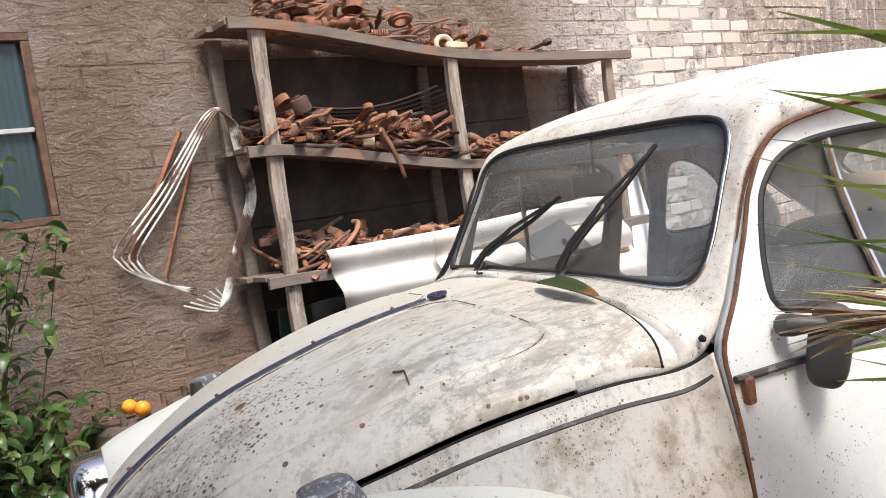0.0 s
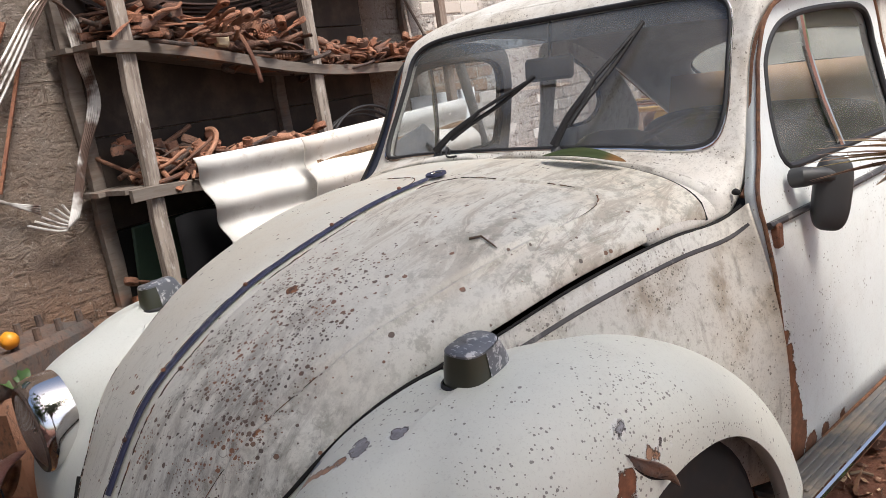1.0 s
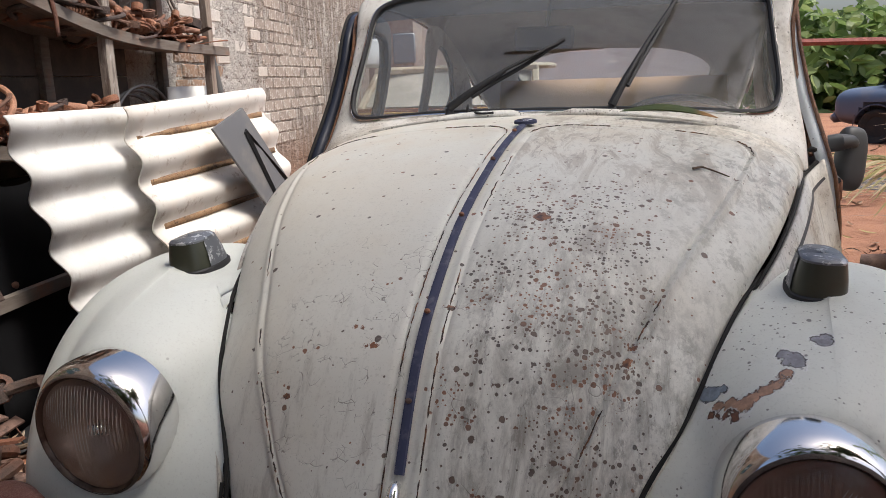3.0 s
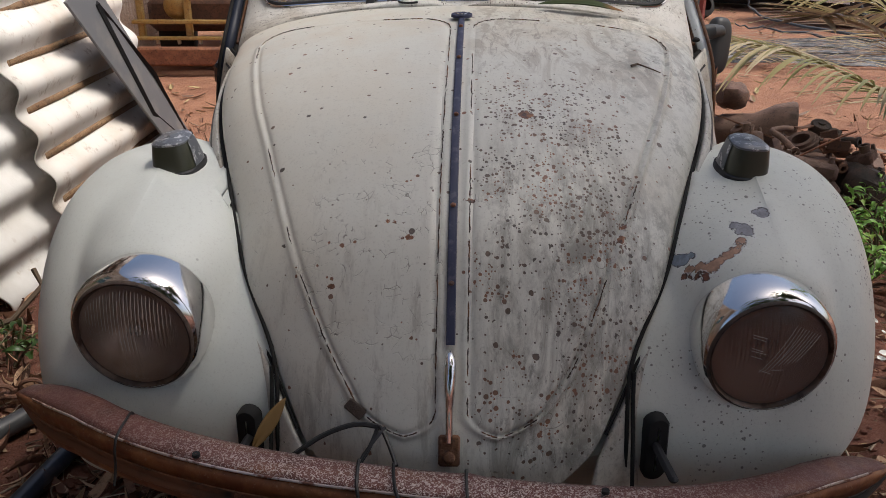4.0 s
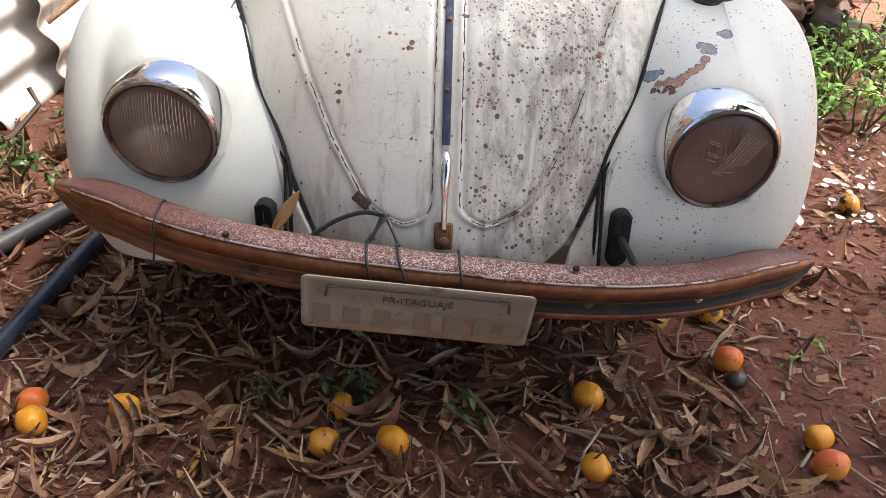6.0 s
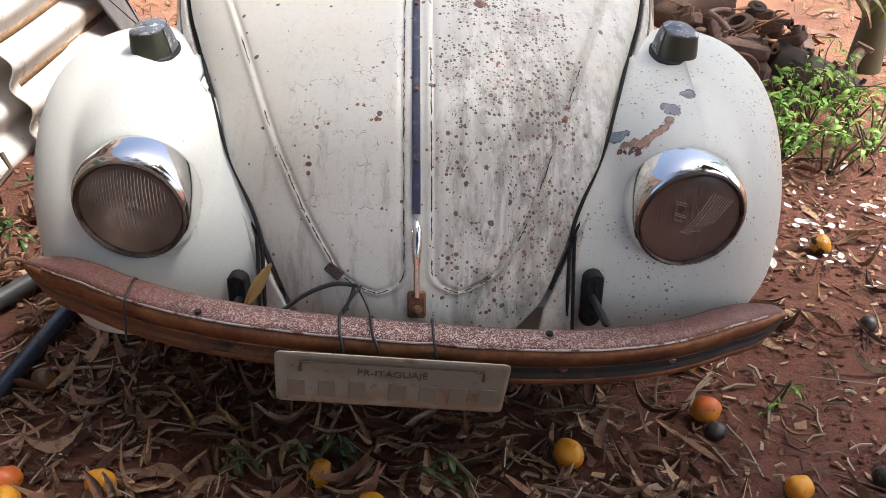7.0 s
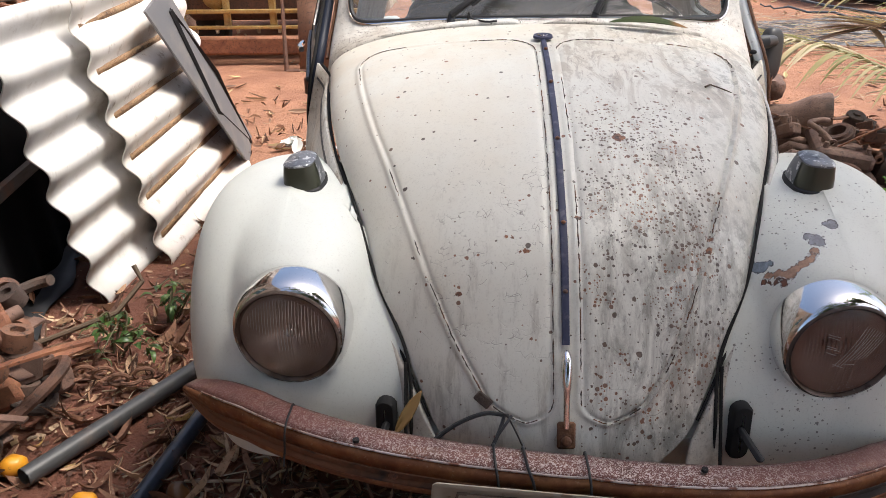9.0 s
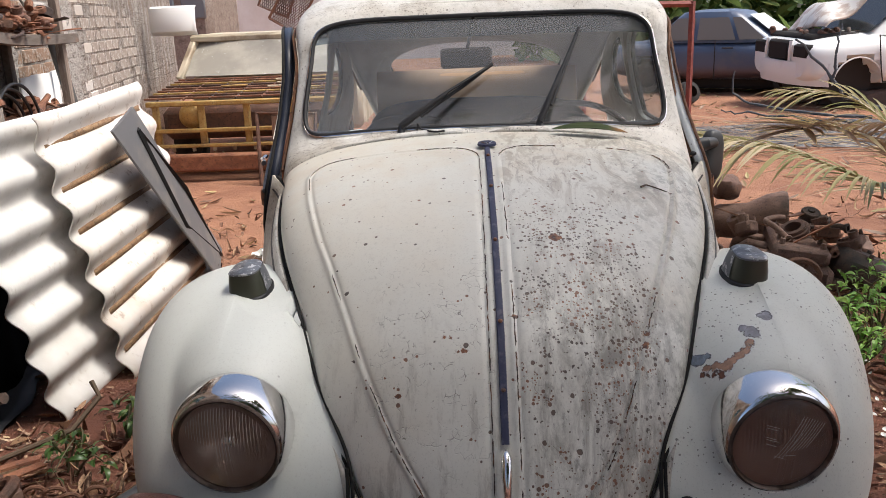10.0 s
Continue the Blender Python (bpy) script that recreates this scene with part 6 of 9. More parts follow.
def junk_lump(bm, r):
    a = r.uniform(0.035, 0.06)
    block(bm, (a * 2, a * 1.5, a * 1.3), Matrix(), a * 0.25)
    lathe(bm, [(a * 0.35, 0), (a * 0.5, 0), (a * 0.55, a * 0.9), (a * 0.35, a * 0.9), (a * 0.33, a * 0.2)], 14, Matrix.Translation((a * 0.3, 0, a * 0.5)))
    for e in (-1, 1):
        lathe(bm, [(0.001, 0.02), (0.008, 0.02), (0.009, 0), (0.009, -0.01)], 6, Matrix.Translation((-a * 0.6, e * a * 0.5, a * 0.62)))
    return "iron_casting", a * 0.65


def junk_hose(bm, r):
    a = r.uniform(0.07, 0.12)
    e = r.uniform(3.4, 5.6)
    tube(bm, [(a * 1.5 * math.cos(e * k / 24), a * 0.8 * math.sin(e * k / 24), 0.004 * k * math.sin(e)) for k in range(25)], r.uniform(0.010, 0.017), 8)
    return "old_hose", 0.015


KINDS = (junk_shaft, junk_shaft, junk_ring, junk_drum, junk_arm, junk_arm, junk_arm, junk_bracket, junk_spring, junk_pipe, junk_pipe, junk_bar, junk_bar, junk_bar, junk_hose)
WORDS = {"drive_shaft": "rusty stepped drive shaft", "hub_ring": "rust-red bearing hub ring", "iron_cup": "rusty round iron cup", "control_arm": "rusty forged suspension arm", "angle_bracket": "rusty bent angle bracket",
         "coil_spring": "rusty coil spring", "bent_pipe": "rusty flanged pipe", "flat_iron": "rusty flat iron strip", "iron_casting": "rusty iron casting with bolts", "old_hose": "curved reddish dusty hose"}
rj = random.Random(7)


def scatter(k, n, s0, s1, n0, n1, heap, kinds=KINDS, mats=None):
    n = int(n * 1.25)
    for i in range(n):
        f = rj.choice(kinds)
        bm = bmesh.new()
        name, h = f(bm, rj)
        mat_ = rj.choice(mats or (rust, rust, rust, rust, rust_pale, rust_dark, rust_dark, rust_dark, greasy))
        ob = part(name, bm, mat_)
        s_, nn = rj.uniform(s0, s1), rj.uniform(n0, n1)
        up = heap * (i / n) ** 1.2 * rj.uniform(0.5, 1.0)
        z = level(k, s_) + 0.004 + h + up
        tilt = 0.5 if i > n * 0.25 else 0.08
        ob.matrix_world = WALL @ Matrix.Translation((s_, nn, z)) @ Euler((rj.uniform(-tilt, tilt), rj.uniform(-tilt, tilt), rj.uniform(-0.7, 0.7) + (1.57 if rj.random() < 0.18 else 0))).to_matrix().to_4x4() @ Matrix.Diagonal((rj.uniform(0.8, 1.15), rj.uniform(0.5, 0.85), rj.uniform(0.5, 0.85), 1.0))
        tagged(ob, WORDS[name] + " among scrap on the rack", "scrap part", "scrap parts on the rack")


scatter(0, 60, 0.45, 1.55, 0.06, 0.32, 0.20)
scatter(0, 12, 1.6, 2.3, 0.06, 0.3, 0.04)
scatter(1, 170, 0.42, 1.40, 0.06, 0.34, 0.19)
scatter(1, 110, 1.48, 2.55, 0.08, 0.34, 0.10)
scatter(2, 110, 0.36, 1.40, 0.06, 0.34, 0.18, (junk_hose, junk_hose, junk_arm, junk_pipe, junk_bar, junk_shaft, junk_lump))
scatter(2, 44, 1.5, 2.5, 0.06, 0.33, 0.08)
scatter(3, 16, 0.4, 1.3, 0.06, 0.3, 0.05, (junk_arm, junk_pipe, junk_bar, junk_lump))

# black sheet added on the soil, standing in for shade under the rack
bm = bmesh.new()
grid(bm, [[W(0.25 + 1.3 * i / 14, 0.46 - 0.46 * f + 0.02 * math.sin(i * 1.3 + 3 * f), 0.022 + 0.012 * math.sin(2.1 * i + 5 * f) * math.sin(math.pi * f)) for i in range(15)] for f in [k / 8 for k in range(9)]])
tagged(solid(part("floor_shade_sheet", bm, material("floor_shade_black", (0.012, 0.012, 0.013), 0.6)), 0.004), "black sheet added on the soil for the shade under the rack", "plastic sheet")

# added hanging black sheet stands in for the dark of the lower rack
hung_shade = material("hung_shade_black", (0.009, 0.009, 0.010), 0.95)
hung_shade.node_tree.nodes["Principled BSDF"].inputs["Specular IOR Level"].default_value = 0.05
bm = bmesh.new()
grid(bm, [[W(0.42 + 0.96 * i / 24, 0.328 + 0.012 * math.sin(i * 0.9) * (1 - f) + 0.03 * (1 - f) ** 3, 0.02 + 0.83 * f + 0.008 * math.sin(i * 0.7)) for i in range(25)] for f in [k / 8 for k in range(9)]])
tagged(solid(part("hung_shade_sheet", bm, hung_shade), 0.003), "dull black sheet added across the lower rack for its deep shade", "tarpaulin")

# the larger pieces on the rack
bm = bmesh.new()
lathe(bm, [(0.001, -0.2), (0.028, -0.2), (0.028, -0.02), (0.045, -0.015), (0.052, 0.0), (0.052, 0.1), (0.06, 0.105), (0.06, 0.13), (0.035, 0.135), (0.018, 0.14), (0.018, 0.3), (0.001, 0.3)], 22, WALL @ Matrix.Translation((0.62, 0.24, 2.13)) @ Euler((0, radians(86), radians(6))).to_matrix().to_4x4())
tagged(part("starter_motor", bm, rust), "large rusty cylinder on the top board", "scrap part")
bm = bmesh.new()
grid(bm, [[W(s_, 0.03 + 0.28 * j, level(0, s_) + 0.012 + 0.01 * i) for s_ in [1.45 + 0.6 * q / 6 for q in range(7)]] for i, j in ((0, 0), (1, 1), (0, 1), (0, 0))])
tagged(part("rusty_sheet", bm, rust_pale), "flat rusty sheet lying on the top board", "metal sheet")
cream = material("cream_plastic", (0.62, 0.5, 0.33), 0.5)
bm = bmesh.new()
tube(bm, [W(1.42 + 0.05 * math.cos(a / 10 * math.pi * 1.4), 0.30, level(0, 1.42) + 0.035 + 0.05 * math.sin(a / 10 * math.pi * 1.4) * 0.8) for a in range(11)], 0.014, 8)
block(bm, (0.14, 0.05, 0.05), WALL @ Matrix.Translation((1.50, 0.30, level(0, 1.5) + 0.03)), 0.015)
tagged(part("cream_handle", bm, cream), "cream plastic handle piece on the top board", "scrap part")
bm = bmesh.new()
for i in range(7):
    rows = []
    for j in range(19):
        t = j / 18
        s_ = 0.58 + (1.1 - 0.05 * i) * t
        c = Vector((s_, 0.10 + 0.02 * i, 1.66 + 0.016 * i + 0.06 * t - 0.05 * math.sin(math.pi * t)))
        rows.append([c + Vector((0, y, z)) for y, z in ((-0.03, 0), (0.03, 0), (0.03, 0.007), (-0.03, 0.007))])
    vs = grid(bm, [[WALL @ p for p in r_] for r_ in rows], True)
    bm.faces.new(vs[0]), bm.faces.new(vs[-1])
tagged(part("leaf_spring_pack", bm, rust_dark), "stack of dark rusty leaf springs", "leaf spring")
bm = bmesh.new()
pts = [(0.55, 0.3, 1.73), (0.60, 0.31, 1.70), (0.66, 0.3, 1.66), (0.76, 0.28, 1.64), (1.0, 0.25, 1.66), (1.30, 0.2, 1.69)]
tube(bm, [WALL @ Vector(cr(pts, k / 5)) for k in range(26)], 0.011, 8)
tagged(part("curved_bar", bm, greasy), "dark curved tubular bar across the scrap", "scrap part")
bm = bmesh.new()
block(bm, (0.06, 0.05, 0.055), WALL @ Matrix.Translation((0.86, 0.32, 1.565)) @ Euler((0.2, 0.1, 0.3)).to_matrix().to_4x4(), 0.006)
tagged(part("pale_block", bm, cream), "small cream block among the scrap", "scrap part")
bm = bmesh.new()
rows = []
for j in range(15):
    t = j / 14
    c = Vector((0.92 + 0.10 * t, 0.352 + 0.02 * math.sin(3 * t), 1.62 - 0.26 * t))
    rows.append([c + Vector((-0.011, 0, 0)), c + Vector((0.011, 0.002, 0.004))])
grid(bm, [[WALL @ p for p in r_] for r_ in rows])
tagged(solid(part("hanging_strap", bm, rust), 0.004), "rusty strap hanging over the board's edge", "strap")
bm = bmesh.new()
tube(bm, [WALL @ Vector((1.05 + 0.24 * math.cos(a), 0.30 + 0.03 * math.sin(2 * a), 0.985 + 0.05 + 0.06 * math.sin(a))) for a in [0.2 + 4.0 * k / 24 for k in range(25)]], 0.022, 10)
tagged(part("radiator_hose", bm, rust_pale), "thick dusty curved hose lying on the board", "hose")
for k in range(3):
    bm = bmesh.new()
    tube(bm, [WALL @ Vector((1.75 + 0.33 * math.cos(a) + 0.02 * k, 0.24 + 0.03 * k, 0.93 + (0.20 + 0.02 * k) * math.sin(a))) for a in [0.15 + 2.9 * q / 20 for q in range(21)]], 0.008, 6)
    tagged(part("cable_loop", bm, rubber), "loop of black cable on the board", "cable")
bm = bmesh.new()
block(bm, (0.35, 0.02, 0.3), WALL @ Matrix.Translation((0.52, 0.10, 0.68)) @ Euler((radians(-8), 0, 0)).to_matrix().to_4x4(), 0.006)
tagged(part("green_tin", bm, material("dull_green_tin", (0.03, 0.06, 0.04), 0.6)), "dull green tin panel on the lowest board", "tin panel")

# things behind the rack's end
bm = bmesh.new()
tube(bm, [W(3.10, 0.30, 0.3), W(2.93, 0.18, 1.42)], 0.034, 14)
tagged(part("grey_pipe", bm, material("grey_pvc", (0.10, 0.10, 0.10), 0.6)), "grey pipe leaning on the wall", "pipe")
bm = bmesh.new()
grid(bm, [[W(2.45 + 0.75 * i / 10, 0.12 + 0.02 * math.sin(i * 1.2), z) for i in range(11)] for z in (0.0, 1.16)])
tagged(solid(part("white_bodywork", bm, material("white_panel_paint", (0.72, 0.72, 0.70), 0.4)), 0.008), "white curved metal panel leaning on the wall", "metal panel")

# ---------------------------------------------------------------- corrugated sheets and the grey panel
cement = Mix(material("fibre_cement", (0.72, 0.71, 0.69), 0.85))
cement.lay(cement.ramp(cement.noise(2.5, 6), 0.4, 0.7, 0, 0.6), (0.50, 0.47, 0.43))
cement.lay(cement.ramp(cement.noise(14, 5, 0.7), 0.55, 0.75, 0, 0.5), (0.33, 0.26, 0.2))
cement.bump(cement.noise(80, 4), 0.25, 0.003)
cement = cement.done()
cement_tan = Mix(material("stained_fibre_cement", (0.76, 0.72, 0.67), 0.85))
cement_tan.lay(cement_tan.ramp(cement_tan.noise(3, 6), 0.45, 0.72, 0, 0.5), (0.62, 0.46, 0.34))
cement_tan.lay(cement_tan.ramp(cement_tan.noise(16, 5, 0.7), 0.55, 0.72, 0, 0.6), (0.3, 0.2, 0.13))
cement_tan = cement_tan.done()
valley_grit = rust_material("valley_dirt", (0.30, 0.17, 0.09), (0.42, 0.27, 0.15), vary=False)


def corrugated(name, tl, tr, br, bl, waves, mat_, phase, label, off=0.0):
    tl, tr, br, bl = [Vector(p) for p in (tl, tr, br, bl)]
    nrm = (tr - tl).cross(bl - tl).normalized()
    if nrm.x < 0:
        nrm = -nrm
    tl, tr, br, bl = tl + nrm * off, tr + nrm * off * 0.4, br + nrm * off * 0.4, bl + nrm * off
    bm = bmesh.new()
    n = int(waves * 18)
    rows = []
    for i in range(n + 1):
        v = i / n
        a, b = tl.lerp(bl, v), tr.lerp(br, v)
        h = 0.0235 * math.sin(v * waves * math.tau + phase)
        rows.append([a.lerp(b, u / 10) + nrm * (h + 0.004 * math.sin(u + 3 * v)) for u in range(11)])
    grid(bm, rows)
    ob = solid(part(name, bm, mat_), 0.007)
    tagged(ob, label, "roofing sheet", "corrugated sheets")
    return tl, tr, br, bl, nrm


corrugated("corrugated_sheet", (-1.745, 1.105, 1.085), (-1.735, 2.5, 1.09), (-1.53, 2.75, 0.0), (-1.595, 1.310, -0.01), 6.3, cement, 0.6, "grey-white corrugated roofing sheet leaning on the rack")
tl, tr, br, bl, nrm = corrugated("corrugated_sheet", (-1.695, 1.60, 1.085), (-1.690, 2.66, 1.135), (-1.50, 2.97, 0.0), (-1.50, 1.675, -0.01), 6.3, cement_tan, 0.6, "tan-stained corrugated roofing sheet leaning in front of another", 0.02)
bm = bmesh.new()
for k in range(6):
    v = (k + 0.6545) / 6.3
    a, b = tl.lerp(bl, v), tr.lerp(br, v)
    w = (bl - tl) / 6 * 0.07
    off = nrm * -0.0125
    c, d = a.lerp(b, 0.06) + off, a.lerp(b, 0.97) + off
    grid(bm, [[c - w, d - w], [c + w, d + w]])
dirt = tagged(solid(part("valley_dirt", bm, valley_grit), 0.002, 1.0), "lines of brown grit caught in the sheet's valleys", "dirt", kind="stuff")

grey_sheet = Mix(material("grey_enamel", (0.15, 0.15, 0.16), 0.5))
grey_sheet.lay(grey_sheet.ramp(grey_sheet.noise(7, 6), 0.45, 0.7, 0, 0.6), (0.25, 0.23, 0.21))
grey_sheet = grey_sheet.done()
pa, pb_, pc, pd = Vector((-1.54, 1.99, 0.985)), Vector((-1.54, 2.24, 1.06)), Vector((-1.50, 3.14, 0.14)), Vector((-1.50, 3.04, 0.0))
pe = Vector((-1.43, 2.66, 0.20))
panel = tagged(empty("leaning_board"), "grey metal panel with a black-framed slot leaning on the sheets", "panel")
bm = bmesh.new()
nn = (pb_ - pa).cross(pd - pa).normalized() * 0.006
if nn.x < 0:
    nn = -nn
f1 = [bm.verts.new(p + nn) for p in (pa, pb_, pc, pd, pe)]
f2 = [bm.verts.new(p - nn) for p in (pa, pb_, pc, pd, pe)]
bm.faces.new(f1), bm.faces.new(list(reversed(f2)))
for k in range(5):
    bm.faces.new([f1[k], f1[(k + 1) % 5], f2[(k + 1) % 5], f2[k]])
part("sheet", bm, grey_sheet, panel)
q = [pa.lerp(pb_, 0.62).lerp(pc, 0.08), pb_.lerp(pc, 0.50) + Vector((0, 0.0, 0)), pc.lerp(pd, 0.35).lerp(pb_, 0.03), pa.lerp(pe, 0.64).lerp(pc, 0.11)]
bm = bmesh.new()
tube(bm, [p + nn * 2.5 for p in (*q, q[0])], 0.013, 4)
part("slot_frame", bm, rubber, panel, "black rubber frame")
bm = bmesh.new()
bm.faces.new([bm.verts.new(p + nn * 1.8) for p in q])
part("slot_pane", bm, material("slot_glass", (0.22, 0.25, 0.28), 0.12), panel)

# ---------------------------------------------------------------- pipes on the ground
pvc = Mix(material("dark_grey_pvc", (0.06, 0.06, 0.062), 0.45))
pvc.lay(pvc.ramp(pvc.noise(9, 5), 0.5, 0.75, 0, 0.5), (0.2, 0.13, 0.09))
pvc = pvc.done()
blue_pipe = Mix(material("blue_black_pipe", (0.022, 0.03, 0.045), 0.3))
blue_pipe.lay(blue_pipe.ramp(blue_pipe.noise(11, 5), 0.52, 0.75, 0, 0.4), (0.15, 0.1, 0.075))
blue_pipe = blue_pipe.done()
for a, b, r, m_, lab in (((-1.345, 0.265, 0.034), (-0.90, 1.10, 0.045), 0.027, pvc, "dark grey plastic pipe lying on the soil"), ((-1.06, -0.20, 0.03), (-0.93, 0.83, 0.04), 0.024, blue_pipe, "blue-black plastic pipe lying on the soil")):
    bm = bmesh.new()
    tube(bm, [Vector(a).lerp(Vector(b), k / 4) for k in range(5)], r, 18, False)
    tube(bm, [Vector(a).lerp(Vector(b), k / 4) for k in range(5)], r * 0.86, 18, False)
    tagged(part("plastic_pipe", bm, m_), lab, "pipe")

# ---------------------------------------------------------------- leaf litter, fruit
rl = random.Random(11)


def leaf_into(bm, m, length, width, curl, fold):
    """A dry leaf: five ribs of three points."""
    rows = []
    for i in range(6):
        t = i / 5
        w = width * (math.sin(math.pi * (0.04 + 0.92 * t)) ** 0.8)
        x = length * (t - 0.5)
        z = curl * (2 * t - 1) ** 2
        rows.append([m @ Vector((x, -w, z + fold * w)), m @ Vector((x, 0, z)), m @ Vector((x, w, z + fold * w))])
    vs = [[bm.verts.new(p) for p in r_] for r_ in rows]
    for a, b in zip(vs[:-1], vs[1:]):
        bm.faces.new((a[0], a[1], b[1], b[0]))
        bm.faces.new((a[1], a[2], b[2], b[1]))


litter_mat = Mix(material("dry_leaf_litter", (0.2, 0.12, 0.07), 0.8))
litter_mat.color = litter_mat.palette(litter_mat.island(), [(0.0, (0.05, 0.023, 0.015)), (0.3, (0.14, 0.06, 0.036)), (0.6, (0.27, 0.14, 0.082)), (0.80, (0.48, 0.30, 0.18)), (0.95, (0.50, 0.36, 0.24)), (1.0, (0.38, 0.22, 0.04))])
litter_mat.lay(litter_mat.ramp(litter_mat.noise(70, 5, 0.7), 0.48, 0.66, 0, 0.7), (0.09, 0.045, 0.028))
litter_mat.lay(litter_mat.ramp(litter_mat.noise(33, 4, 0.65), 0.56, 0.70, 0, 0.6), (0.52, 0.36, 0.25))
litter_mat.bump(litter_mat.noise(60, 4), 0.3, 0.003)
litter_mat = litter_mat.done()


def density(x, y):
    d = 0.25
    if -1.35 < x < 1.0 and -1.3 < y < 0.6:
        d = 1.0
    if 0.45 < x < 1.6 and -0.9 < y < 0.4:
        d = 0.05 if x > 0.7 else 0.4
    if x < -0.5 and y < 0.15:
        d = 0.7
    if x < -0.75 and 0.1 < y < 1.2:
        d = 1.1
    if math.hypot(x / 0.62, (y - 0.08) / 0.34) < 1:
        d = 0.45
    if y > 2.2:
        d = 0.16
    return d * (0.55 + 0.9 * max(0, 0.5 + noise.noise(Vector((x * 1.7, y * 1.7, 5)))))


bm = bmesh.new()
count = 0
while count < 5200:
    x, y = rl.uniform(-2.0, 3.2), rl.uniform(-1.7, 4.6)
    if count > 4100:
        x, y = rl.uniform(-1.0, 1.2), rl.uniform(-0.75, 0.5)
    if rl.random() > density(x, y):
        continue
    n = rl.choice((0.04, 0.05, 0.07, 0.09, 0.11, 0.13)) * rl.uniform(0.8, 1.2)
    lay = rl.random()
    m = Matrix.Translation((x, y, rise(x, y) + 0.006 + 0.022 * lay)) @ Euler((rl.gauss(0, 0.45), rl.gauss(0, 0.28), rl.uniform(0, math.tau))).to_matrix().to_4x4()
    leaf_into(bm, m, n, n * rl.uniform(0.04, 0.11), rl.uniform(-0.03, 0.06) * n / 0.1, rl.uniform(-1.5, 3.0))
    count += 1
while count < 15500:
    x, y = rl.uniform(-1.9, 2.6), rl.uniform(-1.4, 2.6)
    if rl.random() > 0.35 + 0.65 * density(x, y):
        continue
    n = rl.uniform(0.008, 0.032)
    m = Matrix.Translation((x, y, rise(x, y) + 0.006)) @ Euler((rl.gauss(0, 0.5), rl.gauss(0, 0.3), rl.uniform(0, math.tau))).to_matrix().to_4x4()
    w = n * rl.uniform(0.12, 0.4)
    vs = [bm.verts.new(m @ Vector(p)) for p in ((-n / 2, -w, 0), (n / 2, -w * 0.6, 0.002), (n * 0.55, w * 0.8, 0.003), (-n * 0.4, w, 0.001))]
    bm.faces.new(vs)
    count += 1
tagged(part("leaf_litter", bm, litter_mat), "dry brown mango leaves strewn thickly over the soil", "leaf litter", kind="stuff")
bm = bmesh.new()
for i in range(1700):
    x, y = (rl.uniform(-2.0, 2.6), rl.uniform(-1.4, 3.2)) if i % 2 else (rl.uniform(-1.1, 1.1), rl.uniform(-0.8, 0.6))
    a, n = rl.uniform(0, math.tau), rl.choice((0.025, 0.04, 0.06, 0.09, 0.16))
    p = Vector((x, y, rise(x, y) + rl.uniform(0.005, 0.02)))
    d = Vector((math.cos(a), math.sin(a), rl.uniform(-0.05, 0.08))) * n
    tube(bm, [p, p + d * 0.5 + Vector((rl.uniform(-0.01, 0.01), rl.uniform(-0.01, 0.01), 0.004)), p + d], rl.choice((0.0012, 0.002, 0.003, 0.0045)), 5)
twig_pale = Mix(material("litter_twigs", (0.25, 0.17, 0.11), 0.9))
twig_pale.color = twig_pale.palette(twig_pale.island(), [(0.0, (0.08, 0.05, 0.035)), (0.5, (0.26, 0.18, 0.12)), (1.0, (0.45, 0.37, 0.28))])
tagged(part("litter_twigs", bm, twig_pale.done()), "thin dry twigs scattered in the litter", "twigs", kind="stuff")
bm = bmesh.new()
for i in range(4200):
    x, y = (rl.uniform(-1.6, 2.6), rl.uniform(-1.3, 3.0)) if i % 3 == 0 else (rl.uniform(0.4, 1.7), rl.uniform(-0.6, 1.1)) if i % 3 == 1 else (rl.uniform(-1.3, -0.3), rl.uniform(-0.5, 0.5))
    s_ = rl.choice((0.003, 0.004, 0.006, 0.009)) * rl.uniform(0.7, 1.3)
    ball(bm, (s_, s_ * rl.uniform(0.6, 1), s_ * 0.6), Matrix.Translation((x, y, rise(x, y) + s_ * 0.3)), 5, 3, 0.4, i)
tagged(part("soil_crumbs", bm, soil, smooth=False), "small crumbs of red soil", "soil", kind="stuff")
bm = bmesh.new()
for i in range(120):
    x, y = rl.gauss(1.35, 0.18), rl.gauss(1.15, 0.24)
    s_ = rl.uniform(0.006, 0.018)
    m = Matrix.Translation((x, y, rise(x, y) + 0.02)) @ Euler((rl.gauss(0, 0.3), rl.gauss(0, 0.3), rl.uniform(0, 6))).to_matrix().to_4x4()
    leaf_into(bm, m, s_ * 2.4, s_ * 0.7, 0.006, 0.5)
for i in range(16):
    x, y = rl.gauss(-1.25, 0.08), rl.gauss(3.35, 0.05)
    m = Matrix.Translation((x, y, 0.03)) @ Euler((rl.gauss(0, 0.4), rl.gauss(0, 0.4), rl.uniform(0, 6))).to_matrix().to_4x4()
    leaf_into(bm, m, 0.09, 0.03, 0.01, 0.5)
tagged(part("paper_scraps", bm, material("white_scraps", (0.72, 0.72, 0.68), 0.8)), "white scraps strewn on the soil", "scraps", kind="stuff")


